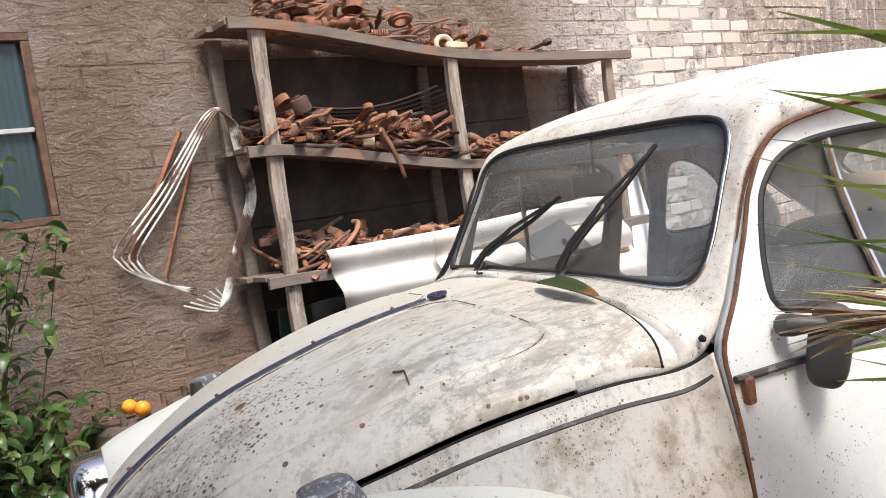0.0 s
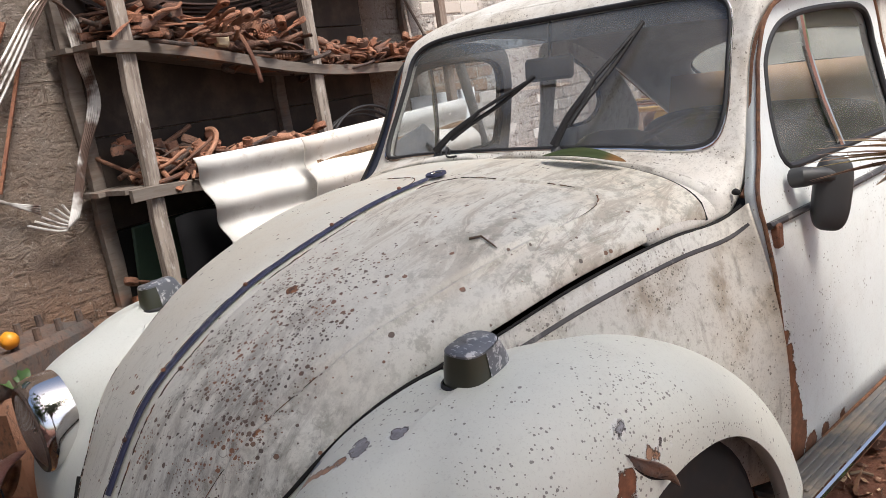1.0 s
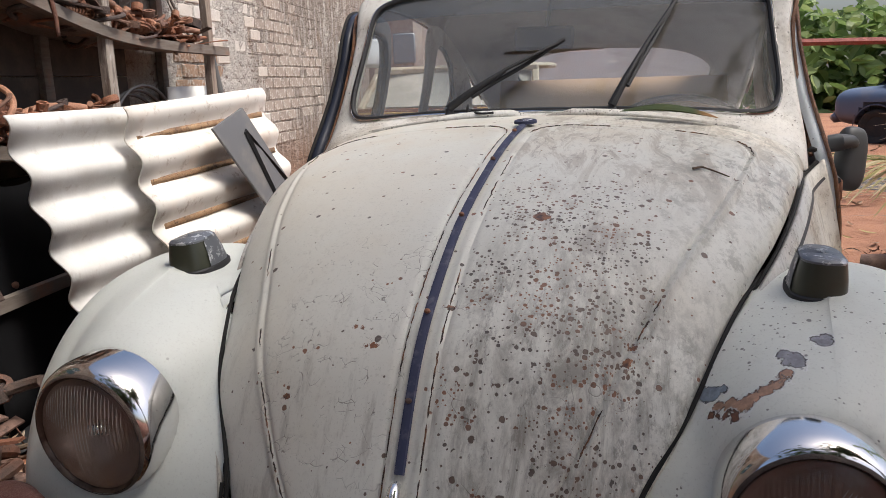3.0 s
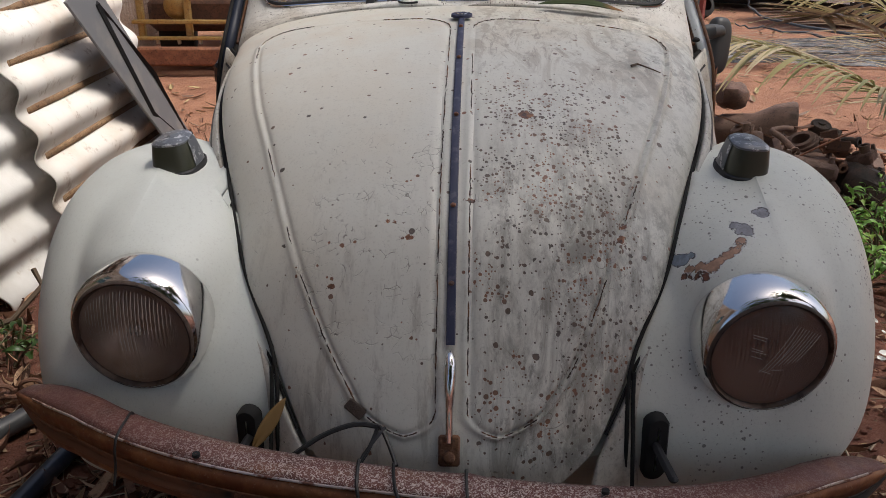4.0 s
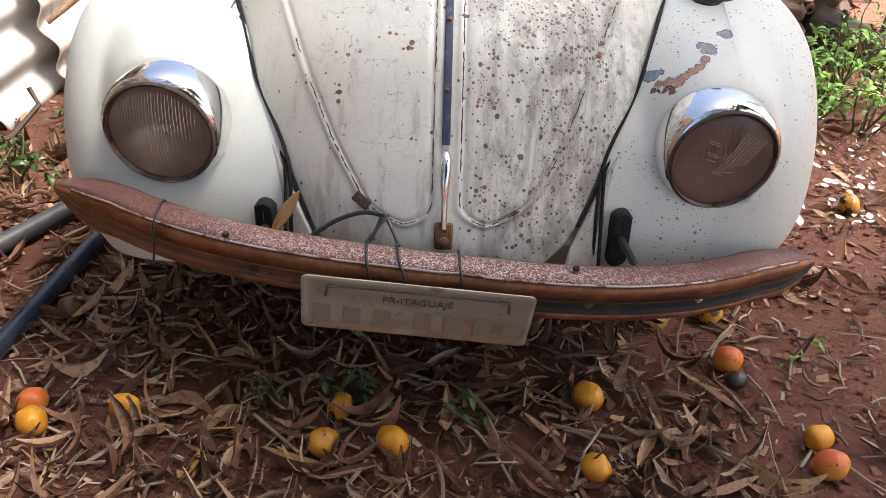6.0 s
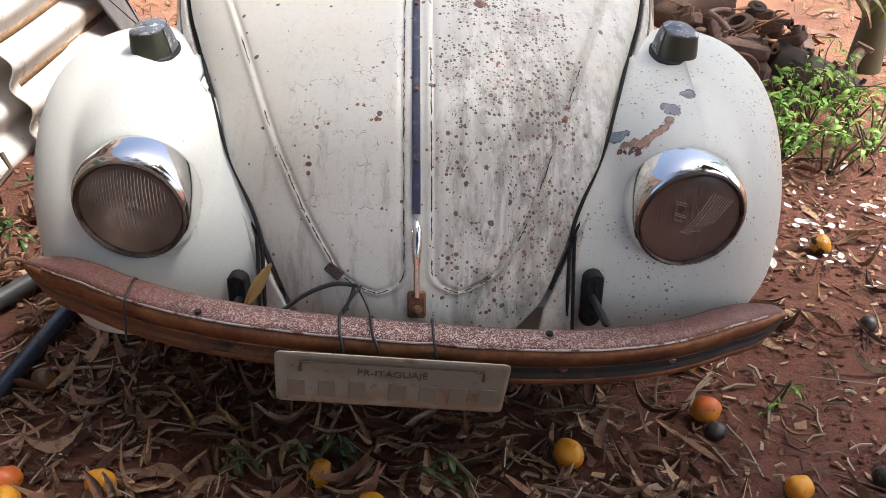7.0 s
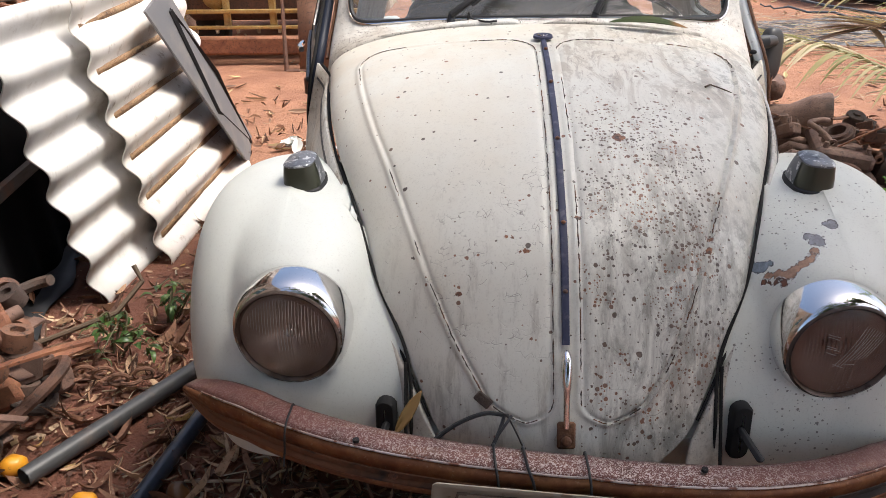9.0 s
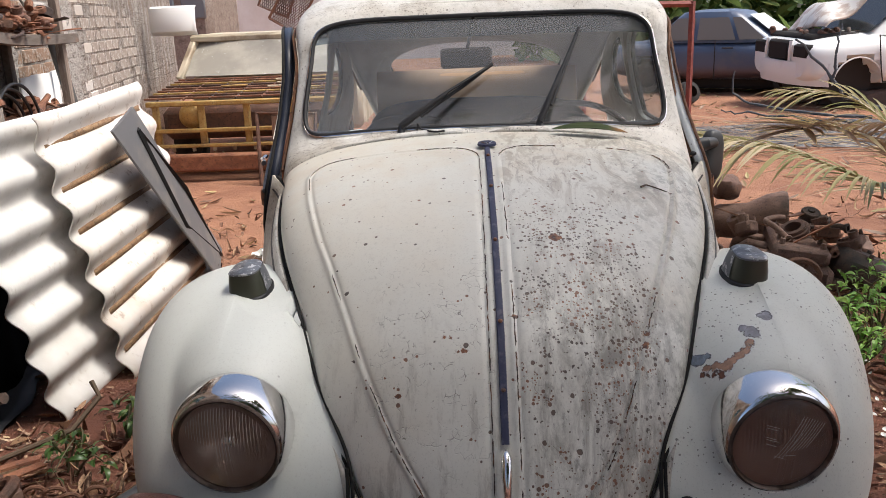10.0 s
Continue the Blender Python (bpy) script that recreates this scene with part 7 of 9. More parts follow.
def mango_material(name, a, b, blotch):
    m = Mix(material(name, a, 0.42))
    m.lay(m.ramp(m.axis(2), -0.01, 0.03, 0, 0.8), b)
    m.lay(m.ramp(m.noise(28, 4, 0.6), 0.66 - blotch, 0.72 - blotch), (0.025, 0.017, 0.012))
    m.lay(m.ramp(m.noise(90, 3), 0.62, 0.7, 0, 0.6), (0.3, 0.12, 0.02))
    return m.done()


ripe = mango_material("ripe_mango", (0.68, 0.24, 0.018), (0.72, 0.33, 0.022), 0.02)
blush = mango_material("red_mango", (0.66, 0.24, 0.025), (0.58, 0.10, 0.03), 0.02)
half = mango_material("half_rotten_mango", (0.58, 0.27, 0.02), (0.5, 0.2, 0.02), 0.14)
black = mango_material("rotten_mango", (0.03, 0.025, 0.022), (0.04, 0.03, 0.025), 0.1)
spoiled = mango_material("spoiled_mango", (0.30, 0.12, 0.02), (0.035, 0.022, 0.016), 0.12)
FRUIT = [(-1.14, 0.165, ripe), (-1.09, 0.062, half), (-1.40, 0.315, ripe), (-1.50, 0.76, blush), (-0.875, -0.11, blush), (-0.922, 0.22, spoiled), (-0.672, -0.12, ripe), (0.335, -0.055, ripe), (0.69, 0.095, blush),
         (-0.85, -0.172, ripe), (-1.085, -0.142, blush), (-0.234, -0.205, half), (-0.092, -0.195, ripe), (0.815, -0.155, ripe), (0.808, -0.235, blush), (1.31, 0.90, half), (1.26, 0.46, black), (0.69, 0.025, black), (-0.168, -0.02, black),
         (-0.212, -0.092, half), (0.322, -0.26, ripe), (0.70, 0.29, half), (1.02, -0.12, black)]
for x, y, m_ in FRUIT:
    bm = bmesh.new()
    k = rl.uniform(0.92, 1.08) * (0.82 if m_ is black else 1)
    ball(bm, (0.036 * k, 0.030 * k, 0.031 * k), Matrix(), 20, 12, 0.10, rl.uniform(0, 9))
    ob = part("mango", bm, m_)
    ob.matrix_world = Matrix.Translation((x, y, rise(x, y) + 0.030 * k)) @ Euler((rl.uniform(-0.4, 0.4), rl.uniform(-0.4, 0.4), rl.uniform(0, 6))).to_matrix().to_4x4()
    word = {ripe: "ripe orange-yellow mango", blush: "orange mango with a red blush", half: "orange mango going black on one side", spoiled: "brown mango turning black on top", black: "shrivelled black rotten mango"}[m_]
    tagged(ob, word + " fallen on the leaf litter", "mango", "fallen mangoes")

# ---------------------------------------------------------------- scrap engines
def engine(name, m, label, pulley=True, big=1.0, mats=(None, None, None)):
    e = tagged(empty(name, m), label, "engine")
    body, top, dark = [a or b for a, b in zip(mats, (rust, rust_dark, greasy))]
    bm = bmesh.new()
    block(bm, (0.30, 0.46, 0.26), Matrix.Translation((0, 0, 0.17)), 0.03)
    for k in range(4):
        lathe(bm, [(0.028, 0), (0.036, 0.0), (0.036, 0.05), (0.02, 0.055)], 12, Matrix.Translation((0.15, -0.165 + 0.11 * k, 0.2)) @ Euler((0, radians(80), 0)).to_matrix().to_4x4())
    part("crankcase", bm, body, e)
    bm = bmesh.new()
    block(bm, (0.24, 0.45, 0.09), Matrix.Translation((0, 0, 0.345)), 0.02)
    for k in range(5):
        for sx in (-1, 1):
            lathe(bm, [(0.001, 0.03), (0.011, 0.03), (0.012, 0.0), (0.016, 0.0), (0.016, -0.01)], 8, Matrix.Translation((sx * 0.085, -0.19 + 0.095 * k, 0.39)))
    part("cylinder_head", bm, top, e)
    for k in range(3):
        bm = bmesh.new()
        y = -0.14 + 0.14 * k
        tube(bm, [(-0.12, y, 0.30), (-0.20, y, 0.31), (-0.235, y + 0.02, 0.26), (-0.235, y + 0.08, 0.2)], 0.028, 12)
        part("manifold_pipe", bm, body, e)
    bm = bmesh.new()
    lathe(bm, [(0.001, -0.10), (0.05, -0.10), (0.055, -0.02), (0.055, 0.06), (0.03, 0.08), (0.001, 0.085)], 20, Matrix.Translation((-0.19, 0.1, 0.12)) @ Euler((radians(90), 0, 0)).to_matrix().to_4x4())
    part("dynamo", bm, dark, e)
    if pulley:
        for (px, pz, pr) in ((0.0, 0.27, 0.088), (0.12, 0.08, 0.045)):
            bm = bmesh.new()
            mm_ = Matrix.Translation((px, -0.27, pz)) @ Euler((radians(90), 0, 0)).to_matrix().to_4x4()
            lathe(bm, [(pr * 0.72, 0.0), (pr * 0.95, 0.0), (pr, 0.004), (pr * 0.9, 0.014), (pr, 0.024), (pr * 0.95, 0.028), (pr * 0.72, 0.028), (pr * 0.72, 0.0)], 30, mm_)
            lathe(bm, [(0.001, 0.03), (pr * 0.25, 0.03), (pr * 0.28, 0.0), (pr * 0.28, -0.04)], 16, mm_)
            for k in range(5):
                a = k * math.tau / 5
                tube(bm, [mm_ @ Vector((pr * 0.2 * math.cos(a), pr * 0.2 * math.sin(a), 0.014)), mm_ @ Vector((pr * 0.8 * math.cos(a), pr * 0.8 * math.sin(a), 0.014))], pr * 0.09, 6)
            part("pulley", bm, rust_dark, e)
    return e


soot = rust_material("oily_brown_iron", (0.13, 0.075, 0.055), (0.22, 0.13, 0.10), (0.04, 0.026, 0.022), vary=False)
engine("scrap_engine", Matrix.Translation((1.48, 2.46, -0.03)) @ Euler((0, radians(7), radians(-14))).to_matrix().to_4x4() @ Matrix.Diagonal((1.05, 1.0, 0.88, 1)), "oily brown scrap engine block with pulleys lying on the soil", True, 1.0, (soot, soot, greasy))
gb = tagged(empty("scrap_gearbox", Matrix.Translation((1.42, 2.95, 0.02)) @ Euler((0, 0, radians(75))).to_matrix().to_4x4()), "rusty brown gearbox casing lying behind the engine", "gearbox")
bm = bmesh.new()
lathe(bm, [(0.001, -0.32), (0.05, -0.32), (0.06, -0.2), (0.09, -0.12), (0.10, 0.02), (0.15, 0.12), (0.17, 0.2), (0.165, 0.22), (0.001, 0.22)], 22, Matrix.Translation((0, 0, 0.24)) @ Euler((radians(90), 0, 0)).to_matrix().to_4x4())
part("casing", bm, soot, gb)
bm = bmesh.new()
ball(bm, (0.11, 0.09, 0.07), Matrix.Translation((0.05, 0.1, 0.42)), 16, 10, 0.3, 3)
part("cover", bm, rust, gb)
cover = tagged(empty("chain_cover", Matrix.Translation((1.86, 2.34, 0.13)) @ Euler((radians(4), radians(24), radians(8))).to_matrix().to_4x4()), "dark oily chain cover lying against the scrap engine", "engine part")
bm = bmesh.new()
block(bm, (0.52, 0.20, 0.16), Matrix(), 0.045)
for k in range(6):
    lathe(bm, [(0.001, 0.014), (0.010, 0.014), (0.012, 0.0), (0.012, -0.01)], 8, Matrix.Translation((-0.21 + 0.084 * k, 0.07 * (-1) ** k, 0.08)))
part("casing", bm, greasy, cover)
bm = bmesh.new()
lathe(bm, [(0.02, 0.02), (0.045, 0.02), (0.05, 0.0), (0.05, -0.03)], 20, Matrix.Translation((-0.02, -0.10, -0.03)) @ Euler((radians(90), 0, 0)).to_matrix().to_4x4())
part("seal_ring", bm, rust, cover, "rust-red seal ring")
for k in range(34):
    bm = bmesh.new()
    name, h = (junk_lump, junk_bracket, junk_pipe, junk_ring, junk_drum, junk_bar)[k % 6](bm, rj)
    ob = part(name, bm, (soot, rust_dark, greasy, rust)[k % 4])
    on = k < 18
    x, y = (rj.uniform(1.28, 1.78), rj.uniform(2.32, 2.72)) if on else (rj.uniform(1.1, 2.2), rj.uniform(2.3, 3.1))
    ob.matrix_world = Matrix.Translation((x, y, rj.uniform(0.28, 0.36) if on else h + 0.02)) @ Euler((rj.uniform(-0.5, 0.5), rj.uniform(-0.5, 0.5), rj.uniform(0, 6))).to_matrix().to_4x4()
    tagged(ob, WORDS[name] + " lying on the scrap engine" if on else WORDS[name] + " on the soil by the scrap engine", "scrap part", "scrap parts by the engine")
for k, (x, y, z) in enumerate(((1.20, 2.75, 0.10), (1.16, 2.98, 0.08), (2.02, 2.85, 0.10), (2.1, 2.5, 0.06))):
    bm = bmesh.new()
    name, h = (junk_lump, junk_drum, junk_lump, junk_pipe)[k](bm, rj)
    ob = part(name, bm, soot)
    ob.matrix_world = Matrix.Translation((x, y, z)) @ Euler((0.3, 0.4 * k, k)).to_matrix().to_4x4() @ Matrix.Diagonal((1.7, 1.7, 1.7, 1))
    tagged(ob, "brown iron casting lying by the scrap engine", "scrap part")
bm = bmesh.new()
rows = []
for i in range(9):
    for_ = i / 8
    rows.append([Vector((1.24 + 0.05 * math.cos(a) * (1 + 0.3 * math.sin(5 * a + i)), 2.52 + 0.06 * math.sin(a), 0.02 + 0.2 * for_)) for a in [k * math.tau / 14 for k in range(14)]])
grid(bm, rows, True)
tagged(part("crumpled_bag", bm, material("grey_plastic_bag", (0.42, 0.39, 0.36), 0.35)), "crumpled grey plastic bag by the engine", "bag")

engine("wall_engine", Matrix.Translation((-1.66, 0.30, 0.0)) @ Euler((0, radians(-4), radians(28))).to_matrix().to_4x4() @ Matrix.Diagonal((1.15, 1.1, 1.46, 1)), "rusty engine block with a grey head standing by the wall", False, 1.0, (rust_dark, rust_material("grey_head", (0.09, 0.08, 0.075), (0.17, 0.10, 0.07), vary=False), greasy))
for k, (x, y, z) in enumerate(((-1.55, 0.22, 0.605), (-1.66, 0.18, 0.60))):
    bm = bmesh.new()
    ball(bm, (0.036, 0.031, 0.031), Matrix(), 20, 12, 0.1, k)
    ob = part("mango", bm, ripe)
    ob.matrix_world = Matrix.Translation((x, y, z + 0.012))
    tagged(ob, "ripe orange-yellow mango lying on the rusty engine", "mango", "fallen mangoes")
for k in range(110):
    bm = bmesh.new()
    f = (junk_pipe, junk_arm, junk_lump, junk_drum, junk_bar, junk_hose)[k % 6]
    name, h = f(bm, rj)
    ob = part(name, bm, (rust, rust_dark, soot, greasy)[k % 4])
    x, y = rj.gauss(-1.68, 0.09), rj.gauss(0.50, 0.17)
    z = 0.03 + 0.46 * (k / 110) * rj.uniform(0.6, 1.0) * max(0, 1 - abs(y - 0.5) / 0.7)
    ob.matrix_world = Matrix.Translation((x, y, z)) @ Euler((rj.uniform(-0.4, 0.4), rj.uniform(-0.4, 0.4), rj.uniform(0, 6))).to_matrix().to_4x4() @ Matrix.Scale(1.25, 4)
    tagged(ob, WORDS[name] + " heaped on the soil by the wall", "scrap part", "scrap parts by the wall")
bm = bmesh.new()
for k in range(14):
    m = Matrix.Translation((-1.62 + 0.032 * k, 0.72 + 0.025 * math.sin(k), 0.05 + 0.012 * (k % 2))) @ Euler((radians(90 * (k % 2)), 0, 0.3)).to_matrix().to_4x4()
    tube(bm, [m @ Vector((0.028 * math.cos(a), 0.018 * math.sin(a), 0)) for a in [q * math.tau / 14 for q in range(15)]], 0.0065, 6, False)
tagged(part("rusty_chain", bm, rust_dark), "heavy rusty chain lying on the soil", "chain")

# ---------------------------------------------------------------- plants
def leaf_mat(name, a, b, c=None, rough=0.45, sheer=0.25):
    m = Mix(material(name, a, rough))
    m.color = m.palette(m.island(), [(0.0, a), (0.6, b), (1.0, c or b)])
    # light that comes through the blade
    through_, blend = m.t.nodes.new("ShaderNodeBsdfTranslucent"), m.t.nodes.new("ShaderNodeMixShader")
    blend.inputs[0].default_value = sheer
    m.link(m.color, through_.inputs[0])
    m.link(m.p.outputs[0], blend.inputs[1])
    m.link(through_.outputs[0], blend.inputs[2])
    m.link(blend.outputs[0], m.t.nodes["Material Output"].inputs[0])
    return m.done()


green = leaf_mat("bush_leaves", (0.03, 0.07, 0.02), (0.07, 0.13, 0.035), (0.14, 0.2, 0.06), 0.35)
weed_green = leaf_mat("weed_leaves", (0.10, 0.24, 0.04), (0.24, 0.45, 0.08), (0.4, 0.55, 0.13))
stem_mat = material("green_stem", (0.10, 0.085, 0.045), 0.8)
rp = random.Random(3)


def shrub(name, base, tips, leaves, size, mat_, label, wide=0.32, thick=0.6):
    e = tagged(empty(name), label, "plant")
    bl_ = bmesh.new()
    for tip in tips:
        bm = bmesh.new()
        b, t = Vector(base) + Vector((rp.uniform(-0.03, 0.03), rp.uniform(-0.03, 0.03), 0)), Vector(tip)
        mid_ = b.lerp(t, 0.5) + Vector((rp.uniform(-0.08, 0.08), rp.uniform(-0.08, 0.08), 0.08))
        pts = [Vector(cr([b, mid_, t], k / 5)) for k in range(11)]
        tube(bm, pts, [(0.008 - 0.0006 * k) * thick for k in range(11)], 6)
        part("stem", bm, stem_mat, e)
        for k in range(leaves):
            q = 0.25 + 0.75 * (k + 1) / leaves
            p = Vector(cr([b, mid_, t], 2 * q * 0.999))
            n = size * rp.uniform(0.7, 1.2)
            m = Matrix.Translation(p) @ Euler((rp.gauss(0, 0.4), rp.gauss(0.35, 0.35), rp.uniform(0, math.tau))).to_matrix().to_4x4() @ Matrix.Translation((n / 2 + 0.008, 0, 0))
            leaf_into(bl_, m, n, n * wide / 2, -0.02 * n / 0.08, 0.35)
    part("foliage", bl_, mat_, e)
    return e


shrub("citrus_bush", (-1.72, -0.35, 0.0), [(-1.58 + rp.gauss(0, 0.12), -0.16 + rp.gauss(0, 0.12), 0.35 + 0.42 * rp.random()) for k in range(20)] + [(-1.56, 0.02, 0.72), (-1.58, 0.06, 0.64)] + [(-1.55, -0.06 + 0.05 * k, 1.36 + 0.03 * (k % 2)) for k in range(3)] + [(-1.55, -0.15, 1.24), (-1.57, -0.12, 1.62), (-1.58, -0.16, 1.74)], 20, 0.095, green, "leafy dark green bush in front of the wall", 0.42)
for x, y, n_, h in ((-1.39, 0.95, 6, 0.13), (-1.30, 1.16, 4, 0.12), (-1.12, 2.72, 5, 0.12), (1.36, 1.55, 9, 0.22), (1.50, 1.68, 10, 0.28), (1.66, 1.86, 10, 0.34), (1.90, 2.0, 9, 0.36), (1.62, 1.52, 8, 0.20), (1.85, 1.7, 8, 0.3), (-0.36, -0.06, 2, 0.035), (-0.22, -0.06, 2, 0.035), (0.12, -0.14, 2, 0.03), (0.86, 0.12, 1, 0.02)):
    shrub("weed", (x, y, 0.0), [(x + rp.gauss(0, h * 0.5), y + rp.gauss(0, h * 0.5), h * rp.uniform(0.5, 1.1)) for k in range(n_)], 9, 0.05 if h > 0.05 else 0.03, weed_green if x > 0.5 else green, "low green weed growing out of the litter", 0.34)
bm = bmesh.new()
tube(bm, [(-1.75, 0.80, 0.05), (-1.55, 0.92, 0.09), (-1.40, 1.02, 0.12), (-1.33, 1.10, 0.20), (-1.36, 1.12, 0.25)], 0.009, 7)
tagged(part("dry_branch", bm, twig_mat), "bare dry branch lying beside the sheets", "branch")

# palm with green and dried fronds beside the car
palm_green = leaf_mat("palm_green", (0.12, 0.21, 0.025), (0.25, 0.34, 0.05), (0.38, 0.38, 0.11), 0.45, 0.45)
palm_dry = leaf_mat("palm_dry", (0.16, 0.09, 0.06), (0.36, 0.24, 0.15), (0.5, 0.42, 0.2))
palm_fading = leaf_mat("palm_fading", (0.15, 0.17, 0.04), (0.36, 0.30, 0.15), (0.55, 0.46, 0.32))
palm = tagged(empty("palm"), "young palm with green fronds and drying lower fronds", "palm")


def frond(path, n, size, mat_, name, droop, seed, spread_=0.9, aim=None, broad=0.0095):
    rf = random.Random(seed)
    bm = bmesh.new()
    pts = [Vector(cr(path, k * (len(path) - 1) / 30)) for k in range(31)]
    tube(bm, pts, [0.012 - 0.0003 * k for k in range(31)], 6)
    for k in range(n):
        t = 0.18 + 0.82 * k / n
        i = min(29, int(t * 30))
        p = pts[i].lerp(pts[i + 1], t * 30 - i)
        d = (pts[i + 1] - pts[i]).normalized()
        side = d.cross(Vector((0, 0, 1))).normalized()
        for s in (-1, 1) if aim is None else (k % 2 * 2 - 1,):
            ln = size * (0.55 + 0.6 * math.sin(math.pi * min(1, t * 0.9 + 0.1))) * rf.uniform(0.8, 1.1)
            w = (d * (1.0 - spread_ * 0.45) + side * s * spread_ + Vector((0, 0, rf.uniform(-0.1, 0.25)))).normalized()
            up = Vector((0, 0, 1))
            if aim:
                w = (Vector(aim) + Vector((rf.gauss(0, 0.10), rf.gauss(0, 0.10), rf.gauss(0, 0.10) + 0.1 * s))).normalized()
                ln = size * rf.uniform(0.85, 1.1)
            rows = []
            for q in range(6):
                f = q / 5
                c = p + w * ln * f + Vector((0, 0, -droop * f * f * ln))
                ww = broad * math.sin(math.pi * (0.12 + 0.86 * f)) + 0.0006
                b = w.cross(up).normalized()
                rows.append([c - b * ww + Vector((0, 0, 0.006 * (1 - f))), c, c + b * ww + Vector((0, 0, 0.006 * (1 - f)))])
            grid(bm, rows)
    return part(name, bm, mat_, palm)


frond([(2.30, 2.75, 0.25), (1.95, 2.30, 0.62), (1.55, 1.80, 0.86), (1.15, 1.35, 0.99), (0.98, 1.15, 1.02)], 52, 0.36, palm_dry, "frond", 0.12, 5, 0.45)
frond([(2.35, 2.75, 0.3), (2.25, 2.25, 1.0), (2.02, 1.70, 1.38), (1.74, 1.15, 1.45), (1.60, 0.80, 1.38)], 34, 0.42, palm_green, "frond", 0.10, 6, 0.9)
frond([(2.3, 2.8, 0.3), (1.95, 1.9, 0.65), (1.52, 1.15, 0.88), (1.34, 0.82, 1.06), (1.315, 0.80, 1.24), (1.33, 0.82, 1.42), (1.36, 0.86, 1.55)], 36, 0.20, palm_green, "frond", 0.06, 12, 0.9, (-0.27, -0.89, 0.34), 0.009)
frond([(2.35, 2.85, 0.3), (2.45, 2.6, 0.9), (2.35, 2.2, 1.25), (2.1, 1.8, 1.25)], 26, 0.42, palm_green, "frond", 0.3, 7, 0.8)
frond([(2.4, 2.9, 0.2), (2.15, 2.7, 0.42), (1.90, 2.6, 0.54), (1.48, 2.6, 0.71), (1.2, 2.6, 0.76), (0.97, 2.6, 0.80)], 56, 0.46, palm_fading, "frond", 0.35, 8, 0.75)
frond([(2.4, 3.0, 0.2), (2.35, 3.15, 0.6), (2.1, 3.3, 0.86), (1.75, 3.4, 0.90)], 26, 0.4, palm_fading, "frond", 0.3, 9, 0.7)
bm = bmesh.new()
lathe(bm, [(0.09, -0.02), (0.085, 0.1), (0.07, 0.25), (0.05, 0.36), (0.001, 0.42)], 14, Matrix.Translation((2.36, 2.82, 0)))
part("trunk", bm, stem_mat, palm)

# mango trees, none in view: the first implied by fruit and litter
bark = Mix(material("mango_bark", (0.13, 0.10, 0.08), 0.95))
bark.lay(bark.ramp(bark.noise(7, 6, 0.7, bark.moved((3, 3, 0.6))), 0.45, 0.65), (0.06, 0.045, 0.035))
bark = bark.done()
tree_green = leaf_mat("mango_leaves", (0.03, 0.06, 0.015), (0.06, 0.10, 0.025), (0.11, 0.15, 0.04))
rt = random.Random(21)


def mango_tree(base, over, reach, low, high, limbs, clumps, label, loose=0.55, floor_=2.6):
    """Trunk at base, limbs spread round the point over."""
    tree = tagged(empty("mango_tree"), label, "tree")
    bm = bmesh.new()
    fork = base + Vector((0, 0.15, low * 0.62))
    tube(bm, [base, base.lerp(fork, 0.33) + Vector((-0.05, 0.05, 0)), base.lerp(fork, 0.7) + Vector((0.05, 0, 0)), fork], [0.26, 0.21, 0.19, 0.17], 14)
    part("trunk", bm, bark, tree)
    ends = []
    for k in range(limbs):
        a = k * 2.4 + rt.uniform(-0.2, 0.2)
        r_ = reach * math.sqrt((k + 0.6) / limbs)
        tip = Vector((over[0] + r_ * math.cos(a), over[1] + r_ * 1.1 * math.sin(a), rt.uniform(low, high)))
        b = fork - Vector((0, 0, 0.15))
        mid_ = b.lerp(tip, 0.5) + Vector((0, 0, 0.45))
        bm = bmesh.new()
        tube(bm, [Vector(cr([b, mid_, tip], q / 5)) for q in range(11)], [0.10 - 0.008 * q for q in range(11)], 8)
        part("limb", bm, bark, tree)
        ends += [Vector(cr([b, mid_, tip], f)) for f in (1.2, 1.6, 2.0)]
    bm = bmesh.new()
    for e in ends:
        for k in range(clumps):
            c = e + Vector((rt.gauss(0, loose), rt.gauss(0, loose), rt.gauss(0.0, 0.35)))
            c.z = max(c.z, floor_)
            for q in range(13):
                n = rt.uniform(0.15, 0.26)
                m = Matrix.Translation(c) @ Euler((rt.gauss(0, 0.3), rt.gauss(0.6, 0.35), q * math.tau / 13 + rt.uniform(-0.3, 0.3))).to_matrix().to_4x4() @ Matrix.Translation((n / 2, 0, 0))
                leaf_into(bm, m, n, n * 0.15, -0.02, 0.4)
    part("crown", bm, tree_green, tree)


# its crown is set extra dense to dim the car's front
mango_tree(Vector((2.2, -4.9, 0)), (1.0, -4.2), 3.0, 2.7, 4.5, 16, 24, "large mango tree in front of the parked car")
# unseen tree added only to block low sky in front of the car
mango_tree(Vector((-0.8, -8.6, 0)), (-0.6, -8.2), 3.4, 1.5, 4.2, 18, 12, "unseen low tree added to block the low sky before the car", 0.6, 0.5)
# unseen crown added and placed so its shade falls on the car
mango_tree(Vector((4.6, -1.2, 0)), (2.68, -0.45), 1.22, 4.4, 5.2, 16, 11, "unseen tree crown added to keep the sun off the parked car", 0.34)

# ---------------------------------------------------------------- the yard behind
bleached_lid = Mix(material("bleached_lid", (0.72, 0.69, 0.64), 0.4))
bleached_lid.lay(bleached_lid.ramp(bleached_lid.noise(4, 5, 0.6), 0.48, 0.62, 0, 0.8), (0.38, 0.27, 0.20))
bleached_lid = bleached_lid.done()


